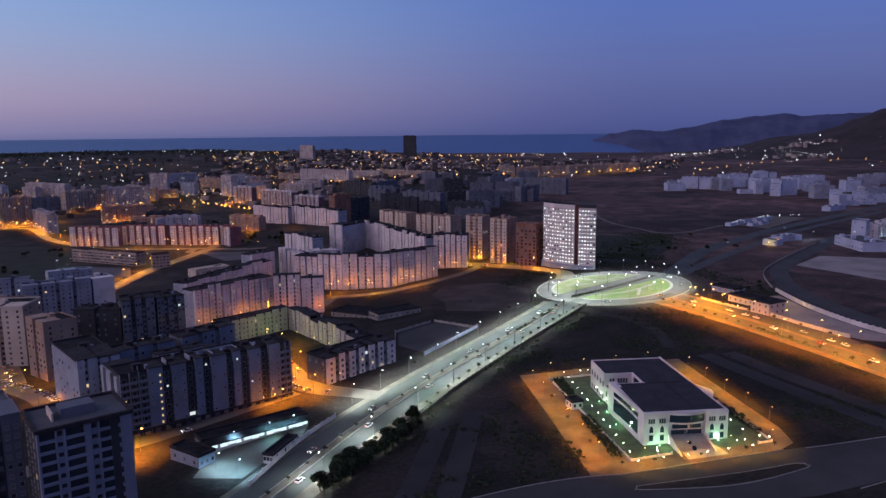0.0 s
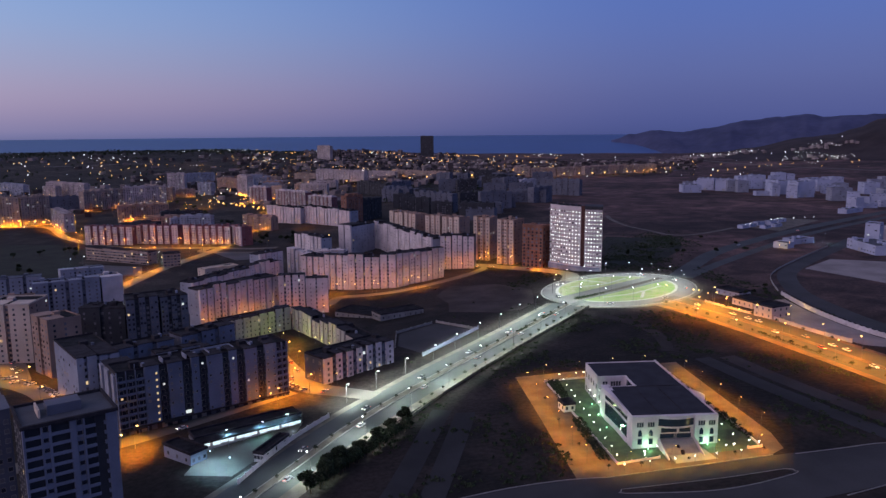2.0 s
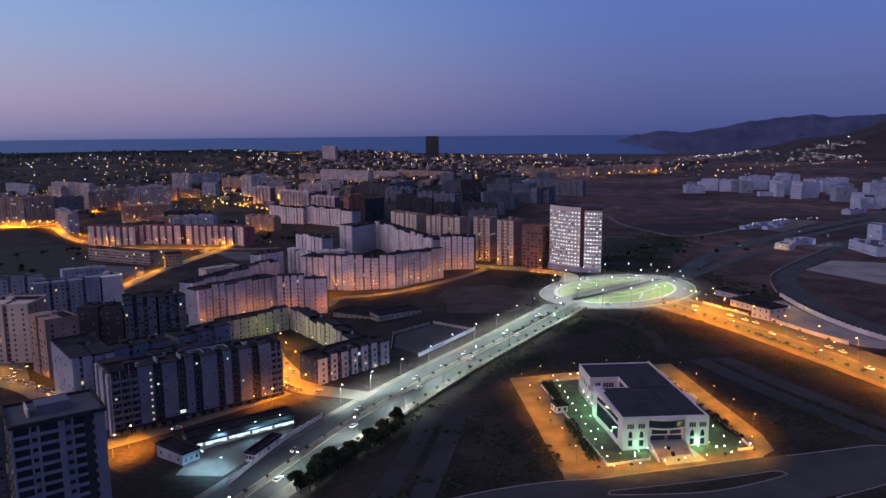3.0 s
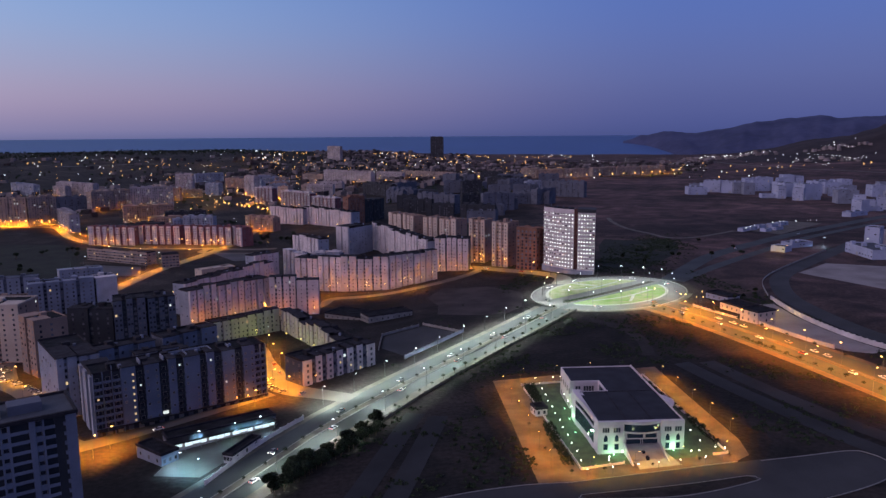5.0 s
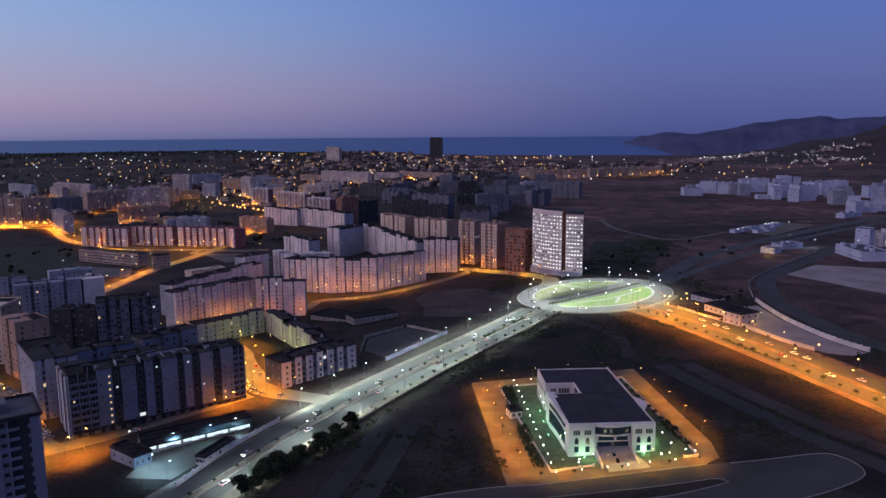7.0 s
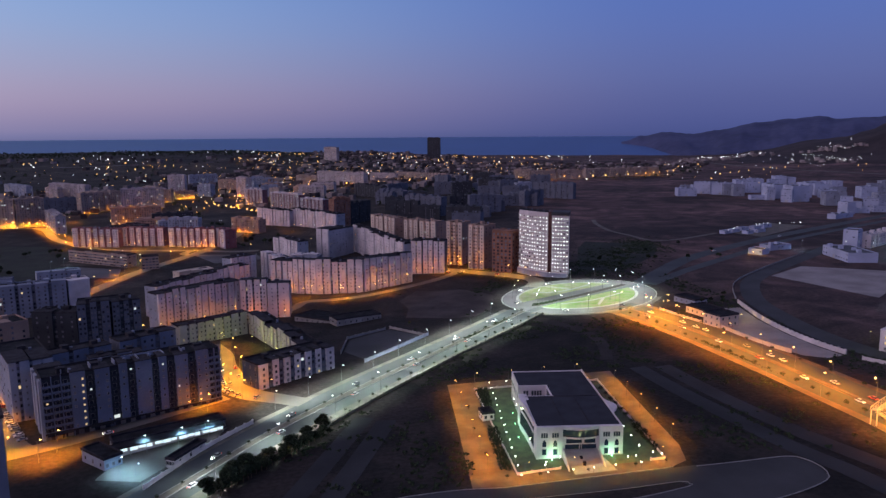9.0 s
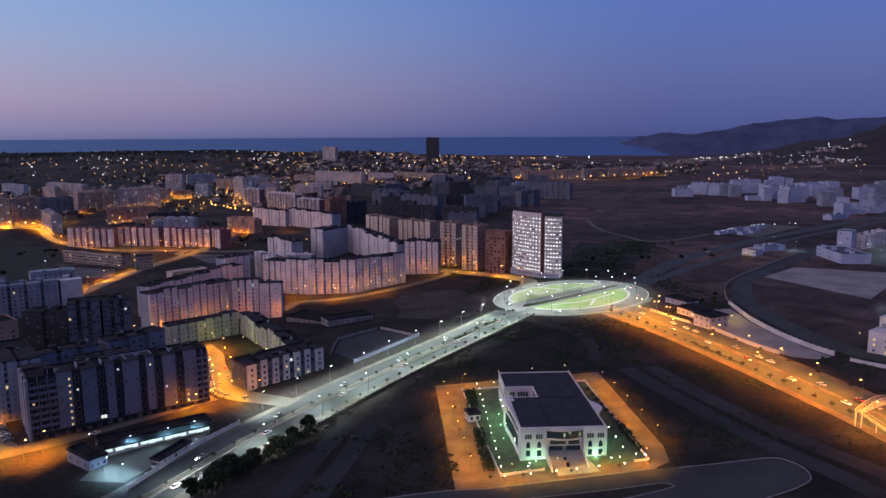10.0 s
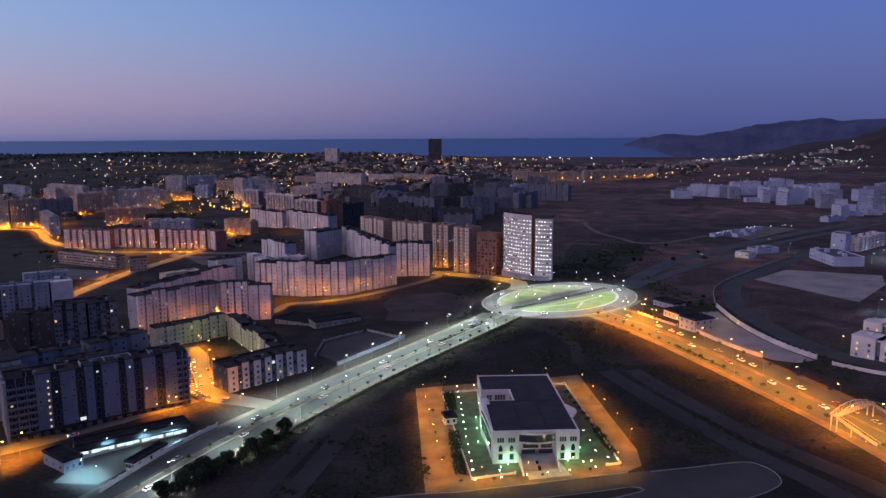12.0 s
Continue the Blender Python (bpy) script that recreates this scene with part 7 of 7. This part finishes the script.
def footbridge():
    """An arched steel footbridge over the avenue."""
    a, b = Vector((263.5, 236.5)), Vector((289, 247))
    d = b - a
    L = d.length
    z = gz(276, 241)
    ob = thing("footbridge", pose(a.x, a.y, z, 0, 0, math.degrees(math.atan2(d.y, d.x))), "arched steel footbridge over the lit avenue", "footbridge")
    H = 5.8
    bm = bmesh.new()
    box(bm, 0, L, -1.3, 1.3, H, H + 0.3)
    part("deck", bm, ob, mats=("concrete",))
    for s in (-1.3, 1.3):
        n = 14
        rail = bmesh.new()
        top = [Vector((L * i / n, s, H + 1.1 + 2.4 * math.sin(math.pi * i / n))) for i in range(n + 1)]
        for p, q in zip(top, top[1:]):
            tube(rail, p, q, 0.12, 0.12, 6)
        part("arch_chord", rail, ob, mats=("cream",))
        for i in range(n + 1):
            bm = bmesh.new()
            tube(bm, (L * i / n, s, H), top[i], 0.07, 0.07, 5)
            part("strut", bm, ob, mats=("cream",))
        for i in range(n):
            bm = bmesh.new()
            lo = Vector((L * (i + i % 2) / n, s, H + 0.3))
            tube(bm, lo, top[i + 1 - i % 2], 0.05, 0.05, 5)
            part("brace", bm, ob, mats=("cream",))
    for x in (0.6, L - 0.6):
        for s in (-1.2, 1.2):
            bm = bmesh.new()
            tube(bm, (x, s, -1), (x, s, H), 0.28, 0.25, 8)
            part("column", bm, ob, mats=("cream",))
    for x, dr in ((0.2, -1), (L - 0.2, -1)):
        n = 20
        for i in range(n):
            bm = bmesh.new()
            yy = dr * (1.4 + i * 0.85)
            box(bm, x - 0.9, x + 0.9, yy - 0.5, yy + 0.5, H * (1 - (i + 1) / n) - 0.15, H * (1 - (i + 1) / n) + 0.1)
            part("stair_tread", bm, ob, mats=("concrete",))
        for s in (-0.95, 0.95):
            bm = bmesh.new()
            tube(bm, (x + s, dr * 1.4, H + 1.1), (x + s, dr * (1.4 + n * 0.85), 1.1), 0.06, 0.06, 5)
            part("handrail", bm, ob, mats=("cream",))
        for k in (7, 14):
            bm = bmesh.new()
            tube(bm, (x, dr * (1.4 + k * 0.85), -1), (x, dr * (1.4 + k * 0.85), H * (1 - (k + 1) / n)), 0.2, 0.2, 8)
            part("column", bm, ob, mats=("cream",))


footbridge()
lamp("cool", 418, 400, 0, 9.0)


# ---- cars ----
def car_meshes():
    bm = bmesh.new()
    prof = [(-2.15, 0.35), (-2.2, 0.75), (-1.5, 0.95), (1.0, 0.98), (2.05, 0.8), (2.15, 0.35)]
    a = [bm.verts.new((x, -0.85, z)) for x, z in prof]
    b = [bm.verts.new((x, 0.85, z)) for x, z in prof]
    bm.faces.new(a)
    bm.faces.new(b[::-1])
    for i in range(len(prof)):
        bm.faces.new((a[i], b[i], b[(i + 1) % len(prof)], a[(i + 1) % len(prof)]))
    bmesh.ops.recalc_face_normals(bm, faces=bm.faces[:])
    body = bm
    cab = bmesh.new()
    lo = [cab.verts.new(p) for p in ((-1.7, -0.78, 0.93), (1.05, -0.78, 0.95), (1.05, 0.78, 0.95), (-1.7, 0.78, 0.93))]
    hi = [cab.verts.new(p) for p in ((-1.2, -0.62, 1.42), (0.35, -0.62, 1.45), (0.35, 0.62, 1.45), (-1.2, 0.62, 1.42))]
    for i in range(4):
        cab.faces.new((lo[i], lo[(i + 1) % 4], hi[(i + 1) % 4], hi[i])).material_index = 1
    cab.faces.new(hi)
    wh = bmesh.new()
    tube(wh, (0, -0.1, 0), (0, 0.1, 0), 0.32, 0.32, 10)
    return body, cab, wh


_b, _c, _w = car_meshes()
wheel_me = mesh_of("wheel", _w, "tyre")
hb = bmesh.new()
ball(hb, (0, 0, 0), 0.17, 6, 4)
head_me = mesh_of("headlight", hb, "head_lamp")
hb = bmesh.new()
ball(hb, (0, 0, 0), 0.13, 6, 4)
tail_me = mesh_of("tail_light", hb, "tail_lamp")
BODY, CABIN = {}, {}
for paint in ("paint_w", "paint_g", "paint_r"):
    BODY[paint], CABIN[paint] = mesh_of("body", _b.copy(), paint), mesh_of("cabin", _c.copy(), paint, "pane")
CAR_LABEL = {"paint_w": "white saloon car on the asphalt", "paint_g": "dark grey saloon car on the asphalt", "paint_r": "red saloon car on the asphalt"}


def car(x, y, turn, paint="paint_w", lit=True):
    ob = thing("car", pose(x, y, gz(x, y) + 0.16, 0, 0, turn), CAR_LABEL[paint], "car", "cars")
    part("body", BODY[paint], ob)
    part("cabin", CABIN[paint], ob)
    for wx in (-1.3, 1.3):
        for wy in (-0.78, 0.78):
            part("wheel", wheel_me, ob, m=pose(wx, wy, 0.32))
    if lit:
        for wy in (-0.6, 0.6):
            part("headlight", head_me, ob, m=pose(2.1, wy, 0.65))
            part("tail_light", tail_me, ob, m=pose(-2.18, wy, 0.7))
    return ob


crng = random.Random(5)
PAINTS = ("paint_w", "paint_w", "paint_w", "paint_w", "paint_g", "paint_g", "paint_g", "paint_w", "paint_g", "paint_r")
for x, y, h in along(offset(MEDIAN, 5.0), 47, 20):
    car(x, y, h + 180, crng.choice(PAINTS))
for x, y, h in along(offset(MEDIAN, -4.5), 52, 44):
    car(x, y, h, crng.choice(PAINTS))
for x, y, h in along(offset(ORANGE_MID[1:7], -3.6), 34, 12):
    car(x, y, h, crng.choice(PAINTS))
for x, y, h in along(offset(ORANGE_MID[1:7], 4.2), 11, 5):
    if crng.random() < 0.75:
        car(x, y + crng.uniform(-3, 3), h + 180, crng.choice(PAINTS))
for a in (20, 75, 110, 160, 215, 262, 305, 340):
    c, s = math.cos(radians(28)), math.sin(radians(28))
    u, v = 52 * math.cos(radians(a)), 47 * math.sin(radians(a))
    car(RC[0] + u * c - v * s, RC[1] + u * s + v * c, a + 28 + 90, crng.choice(PAINTS))
for x, y, t in ((12, 345, 60), (-4, 372, 105), (-1, 384, 105), (-12, 400, 285), (-5, 402, 105), (-17, 425, 285), (-50, 316, 205), (160, 648, 60), (172, 640, 120), (198, 612, 130), (-148, 402, 40), (-160, 405, 60), (-152, 410, 20), (-163, 412, 70), (-168, 424, 70), (-172, 432, 70), (-157, 428, 250), (-152, 420, 250), (-162, 440, 70), (430, 655, 35), (560, 742, 35)):
    car(x, y, t, crng.choice(PAINTS))
for x, y, h in along(offset(LEFT_ST[1:], -4.2), 3.1, 8):
    if crng.random() < 0.6:
        car(x, y, h + 80 + crng.uniform(-5, 5), crng.choice(PAINTS), False)
for x, y, h in along(offset(SIDE[2:7], 5.5), 3.3, 4):
    if crng.random() < 0.6:
        car(x, y, h + 75 + crng.uniform(-5, 5), crng.choice(PAINTS), False)
